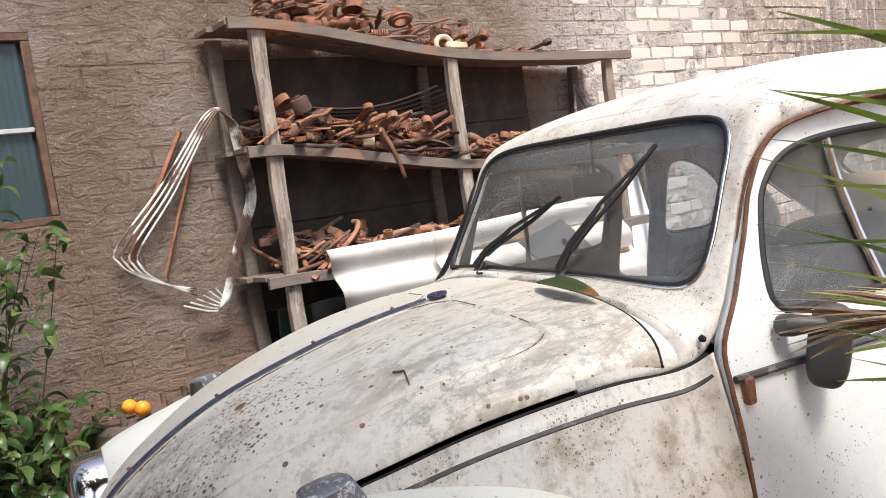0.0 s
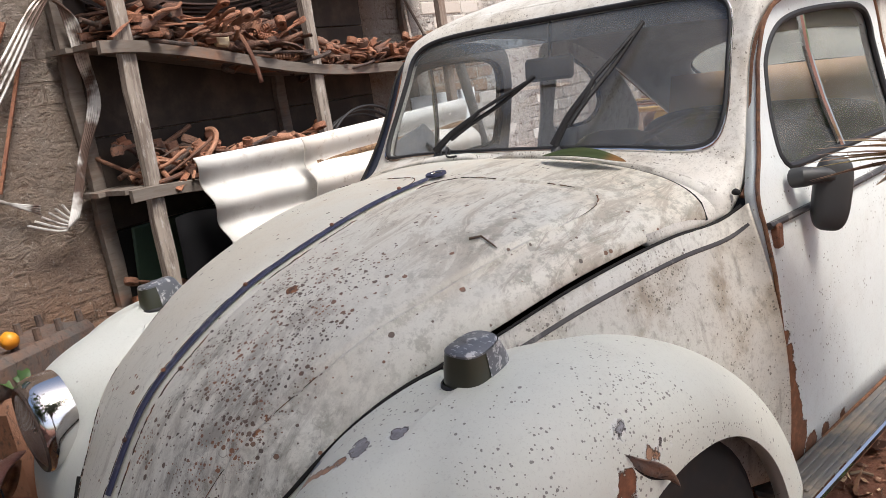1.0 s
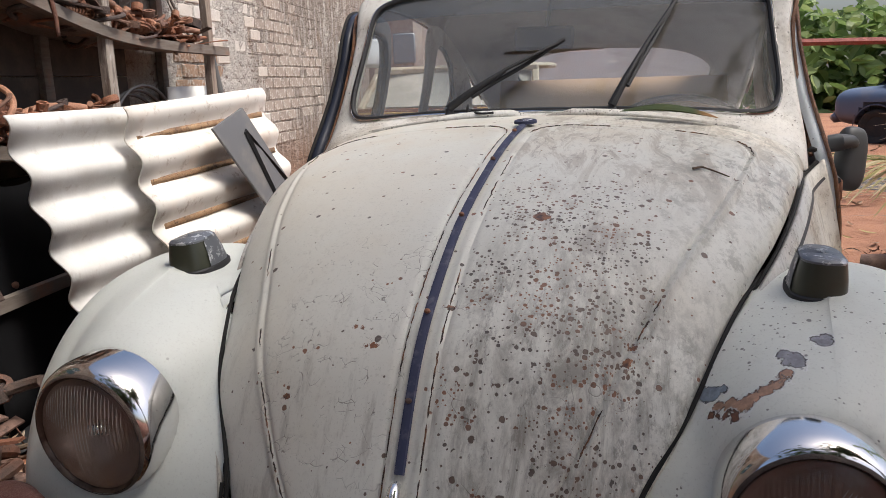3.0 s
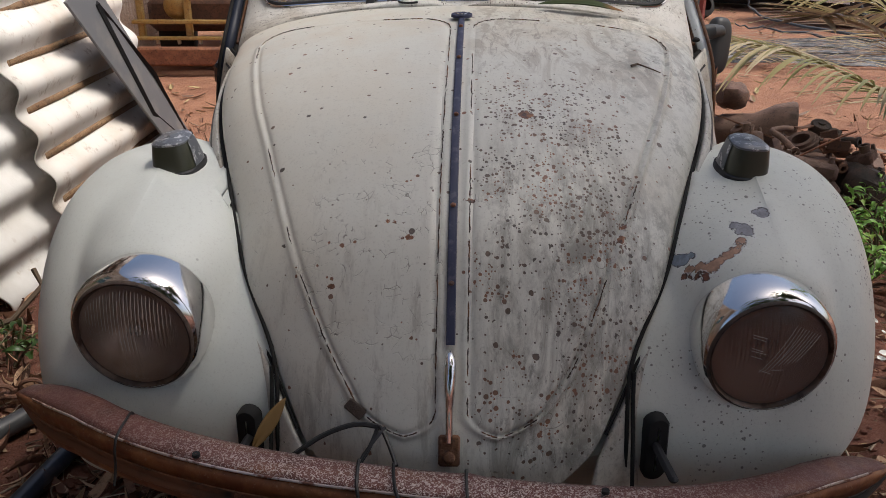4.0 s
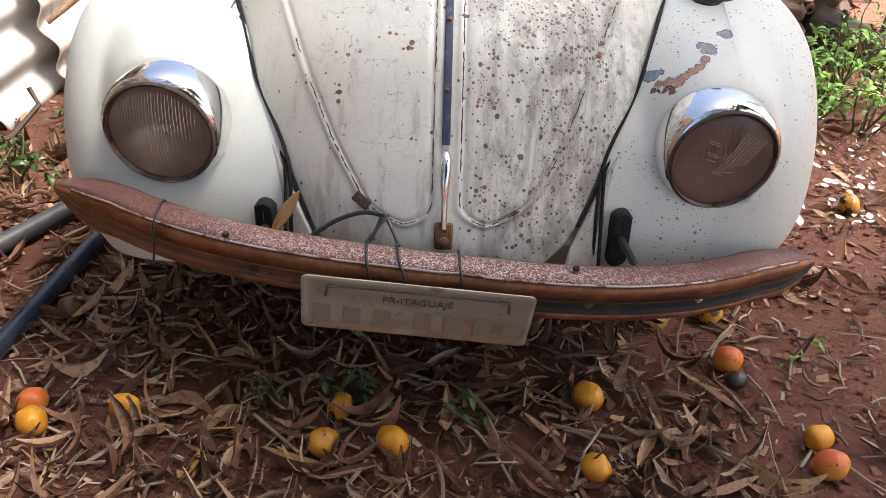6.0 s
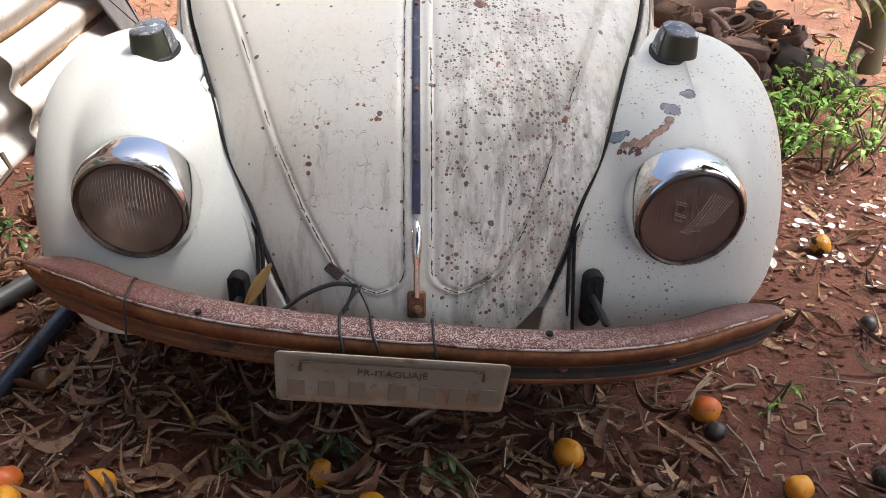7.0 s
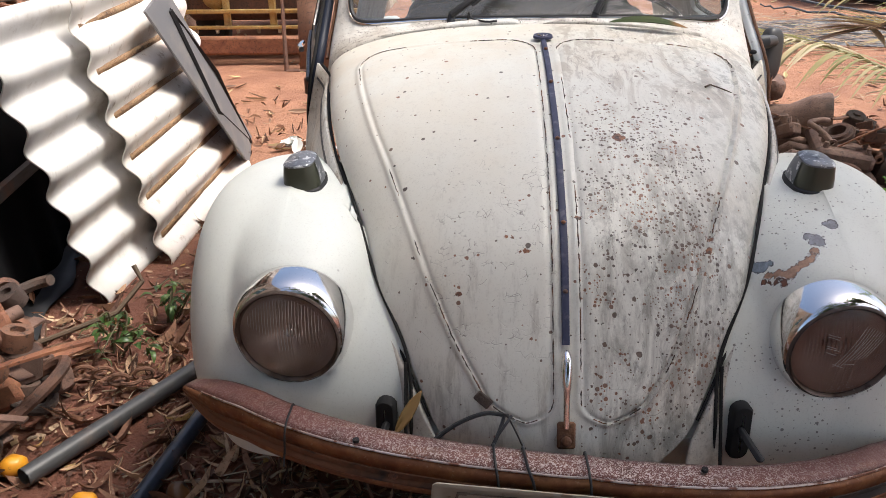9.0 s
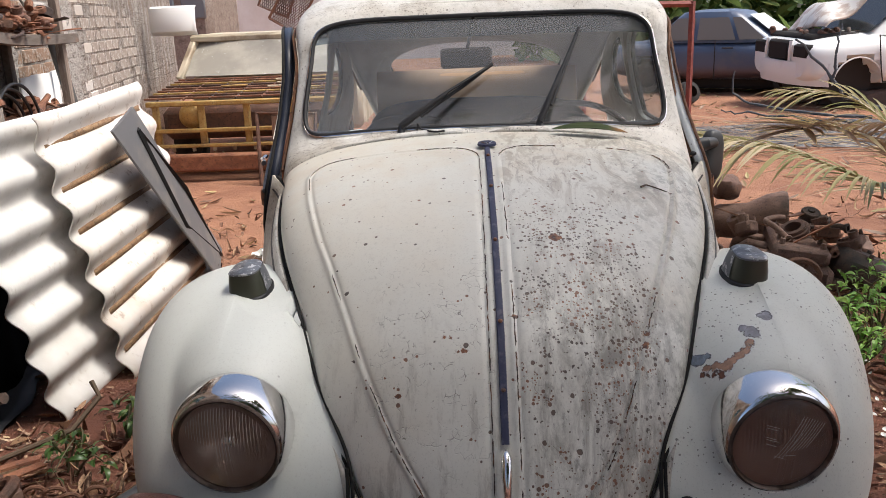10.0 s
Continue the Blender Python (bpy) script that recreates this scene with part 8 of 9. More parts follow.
def sedan(name, m, paint, label, nose_open=False, wheels=True, inside=None):
    e = tagged(empty(name, m), label, "car")
    tint = material(name + "_glass", (0.02, 0.025, 0.03), 0.1)
    bm = bmesh.new()
    stations = [(-1.92, 0.62, 0.46, 0.66), (-1.86, 0.74, 0.34, 0.84), (-1.6, 0.80, 0.28, 0.90), (-0.8, 0.82, 0.25, 0.93), (0.4, 0.82, 0.25, 0.92), (1.1, 0.81, 0.26, 0.88), (1.6, 0.78, 0.30, 0.80), (1.86, 0.70, 0.36, 0.70), (1.92, 0.58, 0.44, 0.60)]
    if nose_open:
        stations[5:] = [(1.1, 0.81, 0.26, 0.91), (1.55, 0.79, 0.28, 0.88), (1.76, 0.74, 0.31, 0.84), (1.84, 0.64, 0.36, 0.78)]
    rows = []
    for i in range(161):
        x, w, z0, z1 = cr(stations, 8 * i / 160)
        row = []
        for j in range(72):
            a = j * math.tau / 72
            c, s = math.cos(a), math.sin(a)
            y = w * math.copysign(abs(c) ** 0.45, c)
            z = (z0 + z1) / 2 + (z1 - z0) / 2 * math.copysign(abs(s) ** 0.55, s)
            for wx in (-1.22, 1.2):
                d = math.hypot(x - wx, z - 0.30)
                if d < 0.33 and abs(y) > 0.5:
                    y = math.copysign(0.55, y)
            row.append(Vector((x, y, z)))
        rows.append(row)
    vs = grid(bm, rows, True)
    bm.faces.new(vs[0]), bm.faces.new(vs[-1])
    body = part("body", bm, paint, e)
    bm = bmesh.new()
    rows = []
    for k in range(9):
        f = k / 8
        z = 0.88 + 0.50 * f
        x0, x1 = -1.32 + 0.62 * f, 1.02 - 0.72 * f
        w = 0.755 - 0.19 * f ** 1.5
        row = []
        for j in range(40):
            a = j * math.tau / 40
            c, s = math.cos(a), math.sin(a)
            row.append(Vector(((x0 + x1) / 2 + (x1 - x0) / 2 * math.copysign(abs(c) ** 0.4, c), w * math.copysign(abs(s) ** 0.4, s), z)))
        rows.append(row)
    c0 = Vector((sum(p.x for p in rows[-1]) / 40, 0, 1.41))
    rows.append([p.lerp(c0, 0.5) + Vector((0, 0, 0.025)) for p in rows[-1]])
    rows.append([c0 + (p - c0) * 0.02 for p in rows[-1]])
    grid(bm, rows, True)
    part("roof", bm, paint, e)

    def quad(nm, pts, mat_):
        bm = bmesh.new()
        bm.faces.new([bm.verts.new(p) for p in pts])
        part(nm, solid_quad(bm), mat_, body)

    def solid_quad(bm):
        return bm

    def edge(f, w=0.0):
        return 0.757 - 0.19 * f ** 1.5 + 0.03

    for s in (-1, 1):
        for x0, x1, t0, t1 in ((-1.0, -0.42, -0.72, -0.40), (-0.34, 0.30, -0.34, 0.14), (0.36, 0.78, 0.2, 0.34)):
            quad("window", [Vector((x0, s * edge(0.1), 0.93)), Vector((x1, s * edge(0.1), 0.93)), Vector((t1, s * edge(0.82), 1.29)), Vector((t0, s * edge(0.82), 1.29))], tint if inside is None else inside)
    # where inside is given, the screen is near white for its bright reflection
    quad("windscreen", [Vector((0.985, -0.62, 0.93)), Vector((0.985, 0.62, 0.93)), Vector((0.44, 0.50, 1.33)), Vector((0.44, -0.50, 1.33))], tint if inside is None else material(name + "_screen", (0.75, 0.77, 0.78), 0.2))
    quad("rear_screen", [Vector((-1.285, 0.62, 0.93)), Vector((-1.285, -0.62, 0.93)), Vector((-0.83, -0.50, 1.32)), Vector((-0.83, 0.50, 1.32))], tint)
    for x in (-1.9, 1.88):
        bm = bmesh.new()
        if nose_open and x > 0:
            grid(bm, [[Vector((1.90 - 0.30 * abs(2 * k / 16 - 1) ** 3 - q * q * 0.9, 0.80 * (2 * k / 16 - 1), 0.45 + q)) for q in (-0.17, -0.12, -0.05, 0.03, 0.09, 0.12)] for k in range(17)])
        else:
            block(bm, (0.14, 1.50, 0.17), Matrix.Translation((x, 0, 0.42)), 0.06)
        part("bumper", bm, paint, e)
        if nose_open and x > 0:
            continue
        for s in (-1, 1):
            bm = bmesh.new()
            block(bm, (0.08, 0.16, 0.13), Matrix.Translation((x * 0.975, s * 0.62, 0.66)), 0.03)
            part("lamp", bm, material(name + "_lamp", (0.04, 0.03, 0.03), 0.3), e)
    for x in (-1.22, 1.2):
        for s in (-1, 1):
            if not wheels and (x > 0):
                continue
            m2 = Matrix.Translation((x, s * 0.68, 0.28)) @ Euler((radians(-90 * s), 0, 0)).to_matrix().to_4x4()
            bm = bmesh.new()
            lathe(bm, [(0.001, 0.05), (0.16, 0.05), (0.18, 0.07), (0.25, 0.085), (0.28, 0.06), (0.285, -0.05), (0.2, -0.08)], 26, m2)
            part("tyre", bm, tyre_rubber, e)
    bm = bmesh.new()
    block(bm, (3.0, 1.0, 0.2), Matrix.Translation((0, 0, 0.2)), 0.05)
    part("underside", bm, under, e)
    if nose_open:
        # near-black solid blocks stand in for the shaded hollows of the nose
        dark_bay = material("dark_engine_bay", (0.015, 0.012, 0.011), 0.9)
        bm = bmesh.new()
        block(bm, (0.72, 1.04, 0.20), Matrix.Translation((1.36, 0, 0.815)), 0.04)
        part("engine_bay", bm, dark_bay, e, "dark empty engine bay")
        for s in (-1, 1):
            bm = bmesh.new()
            block(bm, (0.16, 0.34, 0.19), Matrix.Translation((1.765, s * 0.50, 0.705)), 0.03)
            part("lamp_opening", bm, dark_bay, e, "empty headlamp opening")
        bm = bmesh.new()
        block(bm, (0.14, 0.50, 0.26), Matrix.Translation((1.80, 0.0, 0.70)), 0.03)
        part("grille_opening", bm, dark_bay, e, "empty grille opening")
        for s in (-1, 1):
            bm = bmesh.new()
            tube(bm, [(1.855, s * 0.30, 0.58), (1.86, s * 0.30, 0.70), (1.845, s * 0.29, 0.83)], 0.022, 6)
            part("nose_bar", bm, paint, e)
        for k in range(14):
            bm = bmesh.new()
            block(bm, (0.15, 0.08, 0.06), Matrix.Translation((1.05 + 0.05 * k, 0.45 * math.sin(2.3 * k), 0.90 + 0.02 * math.sin(k))) @ Euler((k, 0.4 * k, k)).to_matrix().to_4x4(), 0.02)
            part("bay_scrap", bm, rust_dark, e)
        bm = bmesh.new()
        grid(bm, [[Vector((1.50 - 0.66 * f + 0.06 * math.sin(4 * y), y, 0.95 + 0.46 * f ** 0.8 + 0.07 * math.sin(6 * f + 3 * y) + 0.12 * math.sin(4 * y + 1) * f)) for y in [-0.55 + 1.10 * j / 20 for j in range(21)]] for f in [k / 20 for k in range(21)]])
        solid(part("bonnet", bm, bleached_lid, e, "bleached bonnet torn up and buckled"), 0.02)
    for s in (-1, 1):
        for pts in (((0.98, 0.90), (0.90, 0.45), (0.86, 0.30)), ((-0.02, 0.92), (-0.02, 0.5), (-0.02, 0.30)), ((0.86, 0.32), (0.4, 0.29), (-0.02, 0.30))):
            bm = bmesh.new()
            tube(bm, [(x, s * 0.822, z) for x, z in pts], 0.008, 5)
            part("door_seam", bm, under, e)
        bm = bmesh.new()
        tube(bm, [(0.10, s * 0.83, 0.80), (0.20, s * 0.85, 0.80), (0.28, s * 0.83, 0.80)], 0.014, 6)
        part("handle", bm, under, e)
        for x in (-1.22, 1.2):
            bm = bmesh.new()
            tube(bm, [(x + 0.335 * math.cos(a), s * 0.80, 0.30 + 0.335 * math.sin(a)) for a in [math.pi * q / 14 for q in range(15)]], 0.010, 6)
            part("arch_rim", bm, paint, e)
            bm = bmesh.new()
            lathe(bm, [(0.001, 0.0), (0.33, 0.0), (0.33, -0.02), (0.001, -0.02)], 24, Matrix.Translation((x, s * 0.60, 0.33)) @ Euler((radians(-90 * s), 0, 0)).to_matrix().to_4x4())
            part("wheel_well", bm, under, e)
    return e


blue_paint = Mix(material("faded_blue_paint", (0.085, 0.115, 0.18), 0.3))
blue_paint.lay(blue_paint.ramp(blue_paint.axis(2), 0.55, 0.35, 0, 0.8), (0.13, 0.085, 0.08))
blue_paint.lay(blue_paint.ramp(blue_paint.noise(3, 5), 0.5, 0.7, 0, 0.4), (0.16, 0.15, 0.16))
blue_paint = blue_paint.done()
white_paint = Mix(material("scrap_white_paint", (0.84, 0.84, 0.82), 0.3))
white_paint.lay(white_paint.ramp(white_paint.noise(2.5, 5), 0.58, 0.76, 0, 0.4), (0.6, 0.53, 0.45))
white_paint = white_paint.done()
sedan("blue_estate_car", Matrix.Translation((4.22, 12.4, -0.02)) @ Euler((0, 0, radians(-32))).to_matrix().to_4x4() @ Matrix.Scale(0.92, 4), blue_paint, "faded dark blue scrap car standing in the yard", inside=material("dusty_side_glass", (0.17, 0.15, 0.13), 0.3))
sedan("white_scrap_car", Matrix.Translation((5.95, 10.30, 0.06)) @ Euler((radians(-2), 0, radians(189))).to_matrix().to_4x4(), white_paint, "white scrap saloon with its bonnet torn up and front wheels gone", True, False)
bm = bmesh.new()
block(bm, (0.5, 0.9, 0.25), Matrix.Translation((5.1, 9.9, 0.10)) @ Euler((0, 0, 0.4)).to_matrix().to_4x4(), 0.04)
tagged(part("rusty_support", bm, rust_dark), "rusty steel frame propping the white car", "support")

red_paint = rust_material("red_gate_paint", (0.22, 0.045, 0.035), (0.28, 0.08, 0.06), (0.1, 0.03, 0.025), vary=False)
gate = tagged(empty("red_gate"), "red-painted steel gate frame", "gate")
for a, b in (((2.86, 9.6, 0.0), (2.86, 9.6, 1.42)), ((2.86, 9.6, 1.39), (1.5, 9.7, 1.42)), ((1.5, 9.7, 0), (1.5, 9.7, 1.45))):
    bm = bmesh.new()
    a, b = Vector(a), Vector(b)
    tube(bm, [a, a.lerp(b, 0.5), b], 0.04, 4)
    part("bar", bm, red_paint, gate)

# burnt patch, charred branches and dry fronds
ash = Mix(material("ash", (0.10, 0.10, 0.105), 0.95))
ash.lay(ash.ramp(ash.noise(9, 6, 0.7), 0.45, 0.65), (0.32, 0.32, 0.33))
ash.lay(ash.ramp(ash.noise(4, 4), 0.5, 0.7), (0.03, 0.03, 0.03))
ash.bump(ash.noise(25, 5, 0.7), 0.8, 0.03)
ash = ash.done()
bm = bmesh.new()
rows = []
for i in range(9):
    f = i / 8
    rows.append([Vector((3.6 + 2.1 * f * math.cos(a) * (1 + 0.18 * math.sin(3 * a) + 0.1 * math.sin(7 * a)), 7.6 + 0.95 * f * math.sin(a) * (1 + 0.15 * math.cos(5 * a)), 0.035 * (1 - f ** 3) + 0.02 * noise.noise(Vector((5 * f, a * 3, 0))) * (1 - f) + 0.002)) for a in [k * math.tau / 40 for k in range(40)]])
grid(bm, rows, True)
tagged(part("ash_heap", bm, ash), "grey-black ash left by a fire on the soil", "ash", kind="stuff")
char = material("charred_wood", (0.085, 0.09, 0.10), 0.85)
for pts, r_ in (([(5.6, 8.2, 0.05), (4.8, 8.35, 0.14), (4.35, 8.4, 0.3), (4.1, 8.45, 0.62), (3.78, 8.5, 0.95)], 0.05), ([(4.2, 8.42, 0.5), (4.22, 8.4, 0.85), (4.26, 8.45, 1.12)], 0.03), ([(4.6, 8.2, 0.06), (3.6, 8.5, 0.16), (3.15, 8.6, 0.32), (3.12, 8.6, 0.62)], 0.035), ([(4.3, 7.9, 0.06), (3.4, 8.2, 0.12), (2.9, 8.3, 0.2)], 0.03)):
    bm = bmesh.new()
    tube(bm, [Vector(cr(pts, k * (len(pts) - 1) / 14)) + 0.05 * Vector((noise.noise(Vector((k * 1.7, r_ * 90, 0))), 0, noise.noise(Vector((k * 1.7, 5, r_ * 90))))) for k in range(15)], [0.62 * r_ * (1 - 0.045 * k) * (1 + 0.18 * math.sin(2.3 * k)) for k in range(15)], 7)
    tagged(part("charred_branch", bm, char), "charred black branch lying in the ashes", "branch")
rk = random.Random(5)
bm = bmesh.new()
for k in range(260):
    x, y = rk.gauss(3.2, 1.0), rk.gauss(7.1, 0.6)
    a, n = rk.gauss(2.9, 0.35), rk.uniform(0.25, 0.7)
    p, d = Vector((x, y, rk.uniform(0.03, 0.16))), Vector((math.cos(a), math.sin(a), rk.uniform(-0.1, 0.1))) * n
    b = Vector((-math.sin(a), math.cos(a), 0)) * 0.012
    grid(bm, [[p - b, p + b], [p + d * 0.5 - b + Vector((0, 0, 0.03)), p + d * 0.5 + b + Vector((0, 0, 0.03))], [p + d - b * 0.2, p + d + b * 0.2]])
tagged(part("dry_fronds", bm, palm_dry), "heap of dry palm leaflets on the burnt patch", "palm litter", kind="stuff")
bm = bmesh.new()
for k in range(1500):
    x, y = rk.uniform(-3.2, 7.5), rk.uniform(3.2, 12.5)
    if rk.random() > 0.35 + 0.65 * max(0, 0.5 + noise.noise(Vector((x, y, 2)))):
        continue
    n = rk.uniform(0.05, 0.18)
    leaf_into(bm, Matrix.Translation((x, y, rise(x, y) + 0.012)) @ Euler((rk.gauss(0, 0.3), rk.gauss(0, 0.2), rk.uniform(0, 6))).to_matrix().to_4x4(), n, n * 0.12, 0.01, 0.5)
tagged(part("yard_litter", bm, palm_dry), "pale dry leaves and straw scattered over the yard", "leaf litter", kind="stuff")
bm = bmesh.new()
lathe(bm, [(0.09, -0.12), (0.16, -0.1), (0.17, 0.0), (0.15, 0.1), (0.08, 0.12)], 18, Matrix.Translation((3.1, 10.6, 0.16)) @ Euler((radians(70), 0, 0.5)).to_matrix().to_4x4())
tagged(part("scrap_drum", bm, tyre_rubber), "small dark scrap drum lying on the soil", "drum")
bm = bmesh.new()
for k in range(6):
    tube(bm, [(4.95 + 0.05 * k + 0.02 * math.cos(a), 8.0 + 0.14 * math.cos(a), 0.16 + 0.14 * math.sin(a)) for a in [q * math.tau / 20 for q in range(21)]], 0.016, 6, False)
tagged(part("coil_spring", bm, rust), "large rusty coil spring on the soil", "spring")

# old pickup by the wall
pick = tagged(empty("old_pickup"), "stripped old pickup with yellow front rails and a dusty windscreen", "truck")
yellow = rust_material("yellow_flaked_paint", (0.45, 0.27, 0.07), (0.5, 0.36, 0.14), (0.2, 0.11, 0.05), vary=False)
cream_paint = Mix(material("cream_cab_paint", (0.55, 0.48, 0.36), 0.6))
cream_paint.lay(cream_paint.ramp(cream_paint.noise(4, 6), 0.45, 0.7), (0.32, 0.25, 0.17))
cream_paint = cream_paint.done()
dusty_glass = Mix(material("dusty_windscreen", (0.30, 0.28, 0.24), 0.5))
dusty_glass.lay(dusty_glass.ramp(dusty_glass.noise(2.4, 6, 0.6), 0.4, 0.65), (0.42, 0.39, 0.33))
dusty_glass.lay(dusty_glass.ramp(dusty_glass.noise(22, 5), 0.62, 0.7, 0, 0.7), (0.55, 0.55, 0.53))
dusty_glass = dusty_glass.done()


def bar(nm, a, b, w, h, mat_, parent):
    a, b = Vector(a), Vector(b)
    bm = bmesh.new()
    d = b - a
    m = Matrix.Translation((a + b) / 2) @ d.to_track_quat("X", "Z").to_matrix().to_4x4()
    block(bm, (d.length, w, h), m, min(w, h) * 0.2)
    return part(nm, bm, mat_, parent)


X0, X1 = -3.02, -1.15
for z, h, mt in ((0.70, 0.045, yellow), (0.455, 0.035, yellow), (0.315, 0.03, yellow)):
    bar("front_rail", (X0 + 0.05, 6.1, z), (X1, 6.1, z), 0.05, h, mt, pick)
for k in range(5):
    bar("upright", (X0 + 0.12 + 0.42 * k, 6.13, 0.30), (X0 + 0.12 + 0.42 * k, 6.13, 0.70), 0.05, 0.06, yellow, pick)
for k in range(9):
    bar("slat", (X0 + 0.25 + 0.19 * k, 6.12, 0.26), (X0 + 0.25 + 0.19 * k, 6.12, 0.33), 0.03, 0.03, cream_paint, pick)
bar("bumper_beam", (X0 + 0.1, 6.02, 0.17), (X1, 6.02, 0.17), 0.10, 0.16, rust, pick)
for k in range(9):
    y = 6.15 + 0.095 * k
    bar("grille_bar", (X0 + 0.02 + 0.01 * k, y, 0.745 + 0.014 * k), (X1, y + 0.02, 0.745 + 0.014 * k), 0.03, 0.018, (rust, rust_dark, yellow, rust)[k % 4], pick)
for k in range(8):
    x = X0 + 0.15 + 0.24 * k
    bar("cross_bar", (x, 6.12, 0.735), (x + 0.03, 6.98, 0.86), 0.016, 0.016, rust_dark, pick)
for k in range(7):
    x = X0 + 0.2 + rk.uniform(0, 1.5)
    bar("rag", (x, 6.3 + 0.08 * k, 0.80 + 0.01 * k), (x + 0.24, 6.34 + 0.08 * k, 0.80 + 0.01 * k), 0.06, 0.012, (yellow, cream_paint)[k % 2], pick)
bm = bmesh.new()
block(bm, (1.7, 0.7, 0.3), Matrix.Translation((-2.05, 6.6, 0.5)), 0.06)
part("engine_space", bm, rust_dark, pick)
for x in (X0 + 0.42, X1 - 0.1):
    bm = bmesh.new()
    ball(bm, (0.12, 0.10, 0.12), Matrix.Translation((x, 6.22, 0.58)), 14, 9)
    part("lamp_bowl", bm, yellow, pick)
bm = bmesh.new()
grid(bm, [[Vector((x, 7.0 + 0.40 * f + 0.12 * ((x + 2.05) / 0.9) ** 2, 0.88 + 0.33 * f)) for x in [-2.92 + 0.06 * f + (1.74 - 0.12 * f) * j / 10 for j in range(11)]] for f in (0, 0.33, 0.66, 1)])
part("windscreen", bm, dusty_glass, pick, "dust-covered windscreen")
for a, b in (((-2.98, 7.12, 0.84), (-2.88, 7.5, 1.25)), ((-1.12, 7.12, 0.84), (-1.2, 7.5, 1.25))):
    bar("pillar", a, b, 0.07, 0.08, cream_paint, pick)
bar("header", (-2.92, 7.46, 1.235), (-1.16, 7.46, 1.235), 0.10, 0.06, cream_paint, pick)
bm = bmesh.new()
block(bm, (1.8, 1.1, 0.06), Matrix.Translation((-2.04, 8.0, 1.25)), 0.03)
part("roof", bm, cream_paint, pick)
bm = bmesh.new()
block(bm, (1.8, 1.5, 0.6), Matrix.Translation((-2.04, 8.05, 0.56)), 0.05)
part("cab", bm, cream_paint, pick)
for x in (-2.8, -1.3):
    bm = bmesh.new()
    lathe(bm, [(0.001, 0.06), (0.15, 0.06), (0.18, 0.09), (0.28, 0.09), (0.31, 0.05), (0.31, -0.05), (0.28, -0.09), (0.001, -0.06)], 26, Matrix.Translation((x, 6.75, 0.28)) @ Euler((0, radians(90), 0)).to_matrix().to_4x4())
    part("tyre", bm, tyre_rubber, pick)
# framed screen standing on the ground before it
scr = tagged(empty("steel_frame"), "dark steel frame leaning by the pickup", "frame")
q = [Vector(p) for p in ((-1.88, 5.7, 0.0), (-1.90, 5.85, 0.62), (-1.38, 5.85, 0.60), (-1.40, 5.7, 0.0))]
bm = bmesh.new()
tube(bm, [*q, q[0]], 0.02, 8)
part("tube_frame", bm, rust_dark, scr)
bm = bmesh.new()
bm.faces.new([bm.verts.new(p) for p in (q[0].lerp(q[3], 0.25), q[1].lerp(q[2], 0.25), q[2], q[3])])
solid(part("plate", bm, greasy, scr), 0.01)
for k, (a, b, w) in enumerate((((-2.02, 7.2, 1.42), (-1.62, 7.2, 2.05), 0.30), ((-1.86, 7.35, 1.42), (-1.52, 7.4, 2.2), 0.32))):
    a, b = Vector(a), Vector(b)
    sd = (b - a).cross(Vector((0, 1, 0))).normalized() * w * (-1 if k == 0 else 1)
    ms = tagged(empty("mesh_screen"), "rusty diamond-mesh screen leaning on the pickup", "screen", "mesh screens")
    bm = bmesh.new()
    tube(bm, [a, b, b + sd, a + sd, a], 0.014, 6)
    part("rim", bm, rust_dark, ms)
    bm = bmesh.new()
    for i in range(1, 14):
        f = i / 14
        for p, r_ in ((a.lerp(b, f), a + sd * f if True else a), (a.lerp(b, f) + sd, a + sd * (1 - f))):
            tube(bm, [p, r_], 0.004, 4)
        for p, r_ in ((a.lerp(b, f), b + sd * (1 - f)), (a.lerp(b, f) + sd, b + sd * f)):
            tube(bm, [p, r_], 0.004, 4)
    part("mesh", bm, rust_dark, ms)
# white bumper shell fixed on the wall
bm = bmesh.new()
rows = []
for i in range(17):
    a = -0.9 + 1.8 * i / 16
    rows.append([Vector((-3.05 + 0.30 * math.sin(a), 7.5 - 0.28 * math.cos(a) * r_, 1.43 + z)) for r_, z in ((0.75, -0.14), (1.0, -0.1), (1.06, 0.0), (0.9, 0.12), (0.6, 0.14))])
grid(bm, rows)
tagged(solid(part("car_bumper", bm, white_paint), 0.01), "pale plastic car bumper stored on the wall", "bumper")
bus = tagged(empty("old_bus"), "derelict brown bus far behind the yard", "bus")
bm = bmesh.new()
block(bm, (4.2, 2.2, 2.75), Matrix.Translation((-7.3, 17.1, 1.36)), 0.15)
part("body", bm, rust_material("bus_paint", (0.20, 0.15, 0.12), (0.3, 0.25, 0.21), vary=False), bus)
for k in range(6):
    bm = bmesh.new()
    block(bm, (0.5, 0.06, 0.62), Matrix.Translation((-8.75 + 0.64 * k, 15.98, 1.78)), 0.03)
    part("window", bm, material("bus_glass", (0.16, 0.18, 0.2), 0.2), bus)

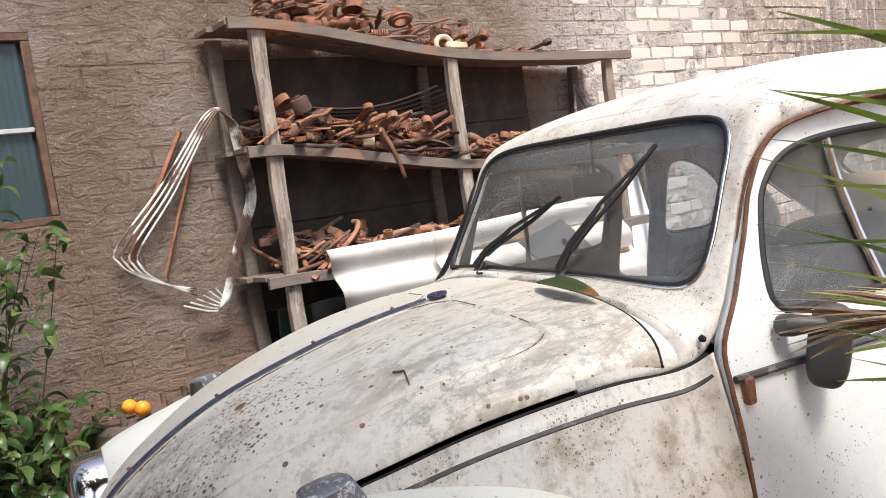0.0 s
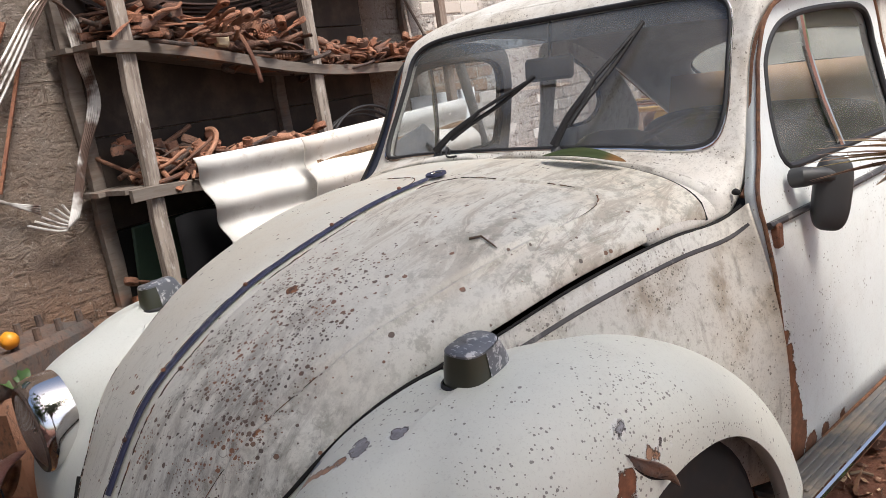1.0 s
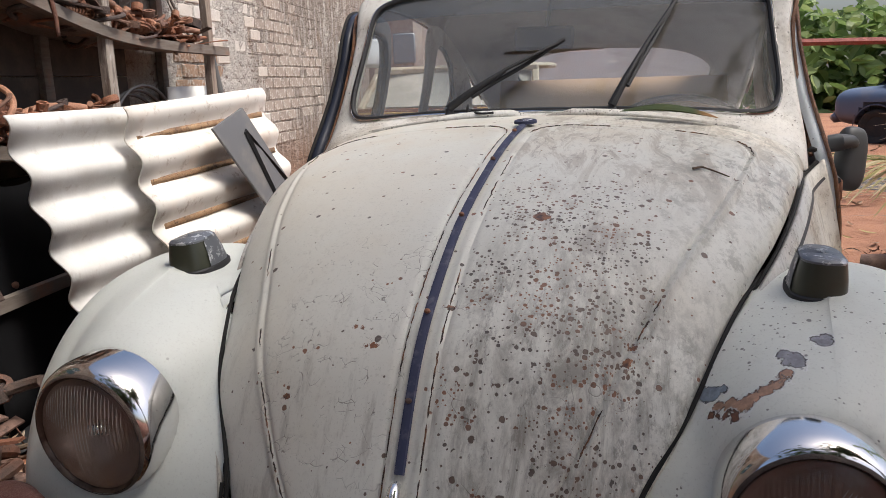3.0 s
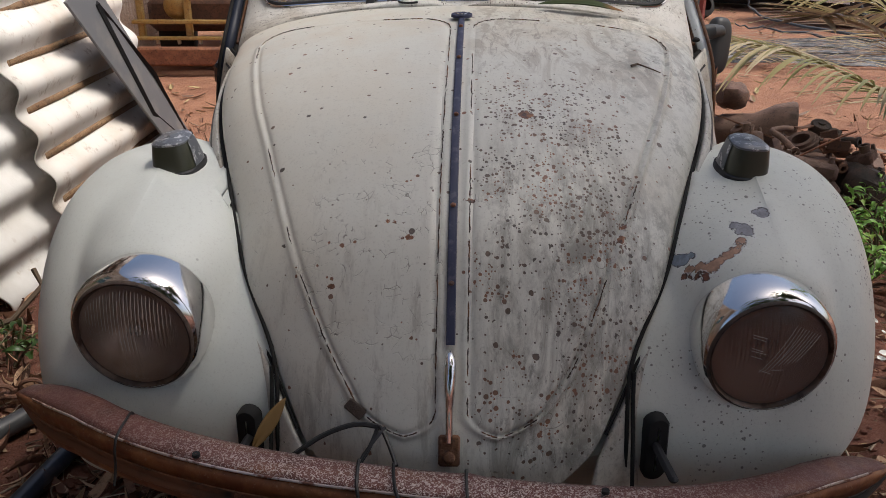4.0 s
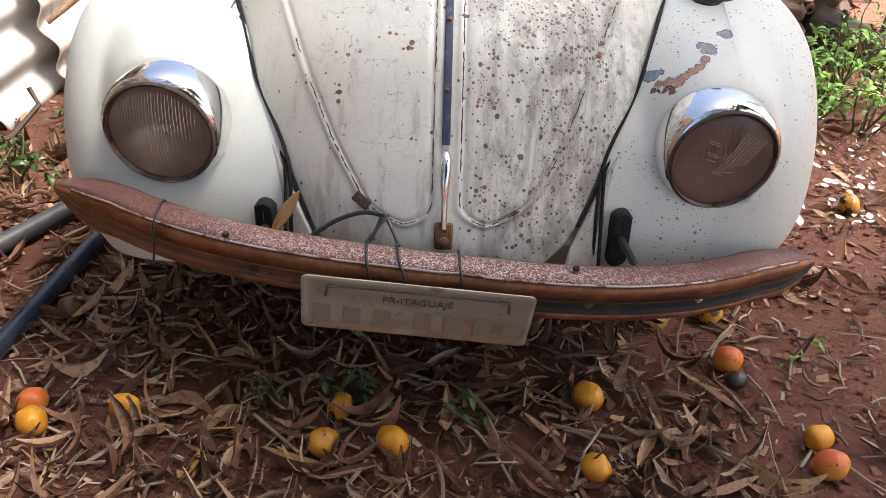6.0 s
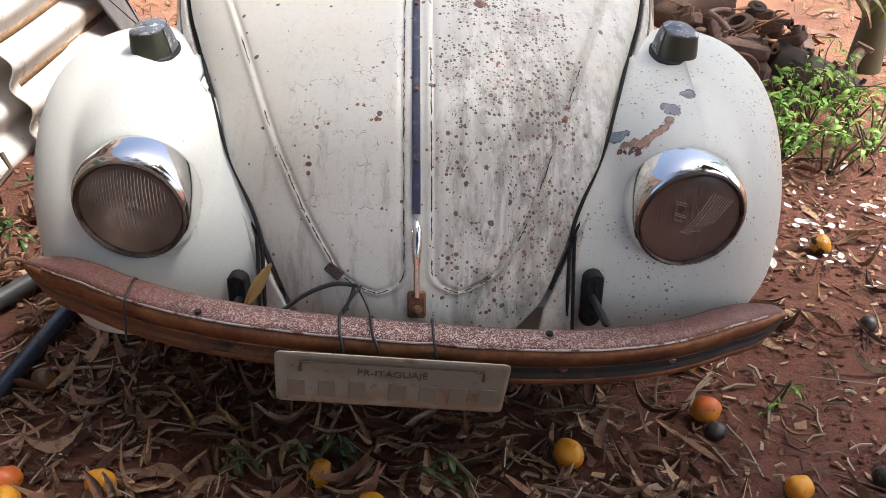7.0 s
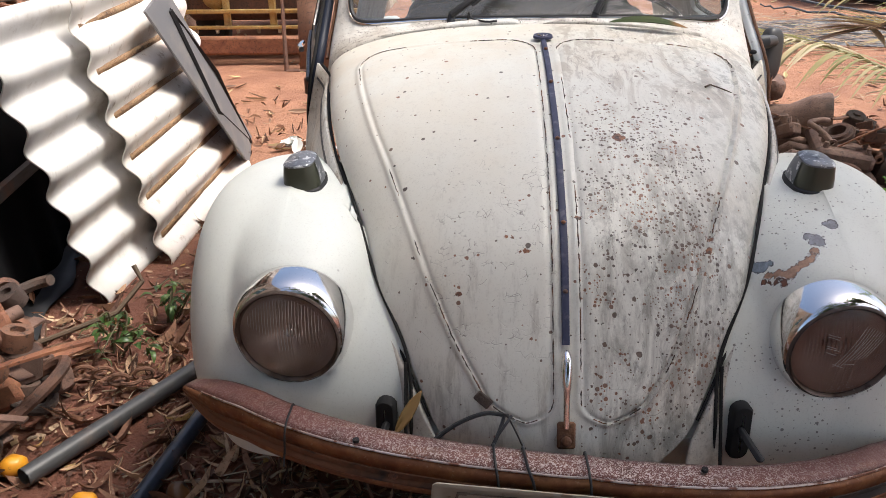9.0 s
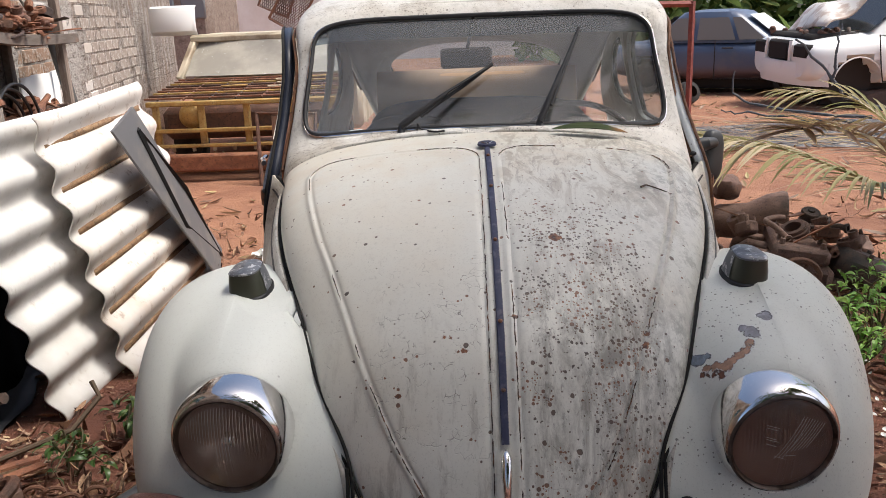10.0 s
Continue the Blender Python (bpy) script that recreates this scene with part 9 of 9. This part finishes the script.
# far trees and a low house that close the view
far_green = leaf_mat("far_leaves", (0.08, 0.14, 0.04), (0.17, 0.26, 0.08), (0.30, 0.38, 0.15), 0.5, 0.5)
bm = bmesh.new()
for k in range(9500):
    x = rk.uniform(1.5, 32)
    top = 2.9 + 1.1 * noise.noise(Vector((x * 0.35, 0, 0))) + 0.5 * noise.noise(Vector((x * 1.3, 4, 0)))
    p = Vector((x, 23 + rk.gauss(0, 1.0), rk.uniform(-0.1, max(0.6, top))))
    n = rk.uniform(0.3, 0.6)
    leaf_into(bm, Matrix.Translation(p) @ Euler((rk.uniform(-1, 1), rk.uniform(-1, 1), rk.uniform(0, 6))).to_matrix().to_4x4(), n, n * 0.3, 0.02, 0.4)
tagged(part("far_hedge", bm, far_green), "dark green trees beyond the yard", "trees", kind="stuff")

# white wall added far behind the yard, standing in for glare at the horizon
bm = bmesh.new()
block(bm, (80.0, 0.2, 2.3), Matrix.Translation((0.0, 26.0, 1.1)), 0.02)
far_white = Mix(material("horizon_white", (0.78, 0.77, 0.74), 0.95))
far_white.lay(far_white.ramp(far_white.noise(0.8, 6), 0.45, 0.7, 0, 0.5), (0.6, 0.56, 0.5))
tagged(part("wall_far", bm, far_white.done()), "plain white wall added far back to stand for the glaring horizon", "wall", kind="structure")

# ---------------------------------------------------------------- bricks that show through the limewash of the wall
limewash = Mix(material("limewashed_brick", (0.60, 0.57, 0.53), 0.95))
limewash.lay(limewash.ramp(limewash.random(), 0.2, 0.9, 0, 0.6), (0.50, 0.44, 0.38))
limewash.lay(limewash.ramp(limewash.noise(30, 5, 0.7), 0.55, 0.70, 0, 0.5), (0.42, 0.35, 0.29))
limewash.bump(limewash.noise(45, 6, 0.7), 0.8, 0.012)
limewash = limewash.done()
bare = Mix(material("bare_clay_brick", (0.35, 0.23, 0.155), 0.95))
bare.lay(bare.ramp(bare.random(), 0.2, 0.9, 0, 0.7), (0.25, 0.155, 0.105))
bare.lay(bare.ramp(bare.noise(26, 5, 0.7), 0.48, 0.62, 0, 0.85), (0.50, 0.44, 0.38))
bare.lay(bare.ramp(bare.noise(9, 6, 0.7), 0.52, 0.64, 0, 0.8), (0.13, 0.085, 0.06))
bare.bump(bare.noise(38, 7, 0.75), 1.0, 0.025)
bare = bare.done()
damp = Mix(material("stained_brick", (0.34, 0.29, 0.25), 0.95))
damp.lay(damp.ramp(damp.random(), 0.2, 0.9, 0, 0.6), (0.25, 0.20, 0.17))
damp.lay(damp.ramp(damp.noise(24, 5, 0.7), 0.52, 0.66, 0, 0.8), (0.62, 0.59, 0.54))
damp.bump(damp.noise(45, 6, 0.7), 0.8, 0.012)
damp = damp.done()
brick_meshes = []
for mt in (limewash, bare, damp):
    bm = bmesh.new()
    block(bm, (0.226, 0.03, 0.081), Matrix(), 0.006)
    me = bpy.data.meshes.new("brick")
    bm.to_mesh(me)
    bm.free()
    me.materials.append(mt)
    brick_meshes.append(me)
rb = random.Random(4)
for j in range(20):
    z = 0.70 + 0.092 * j
    for i in range(15):
        a = 2.85 + 0.24 * i + (0.12 if j % 2 else 0)
        q = noise.noise(Vector((a * 1.1, 3.0, z * 1.4)))
        clay = math.hypot((a - 3.15) / 0.42, (z - 1.32) / 0.36) + 0.6 * q < 1.0
        ob = new("brick", brick_meshes[1 if clay else 2 if a + 0.5 * q > 4.5 else 0])
        ob.parent = wall
        ob.matrix_world = WALL @ Matrix.Translation((a, -0.0135 + 0.009 * q + rb.uniform(-0.004, 0.004), z)) @ Euler((rb.gauss(0, 0.008), rb.gauss(0, 0.006), rb.gauss(0, 0.008))).to_matrix().to_4x4()
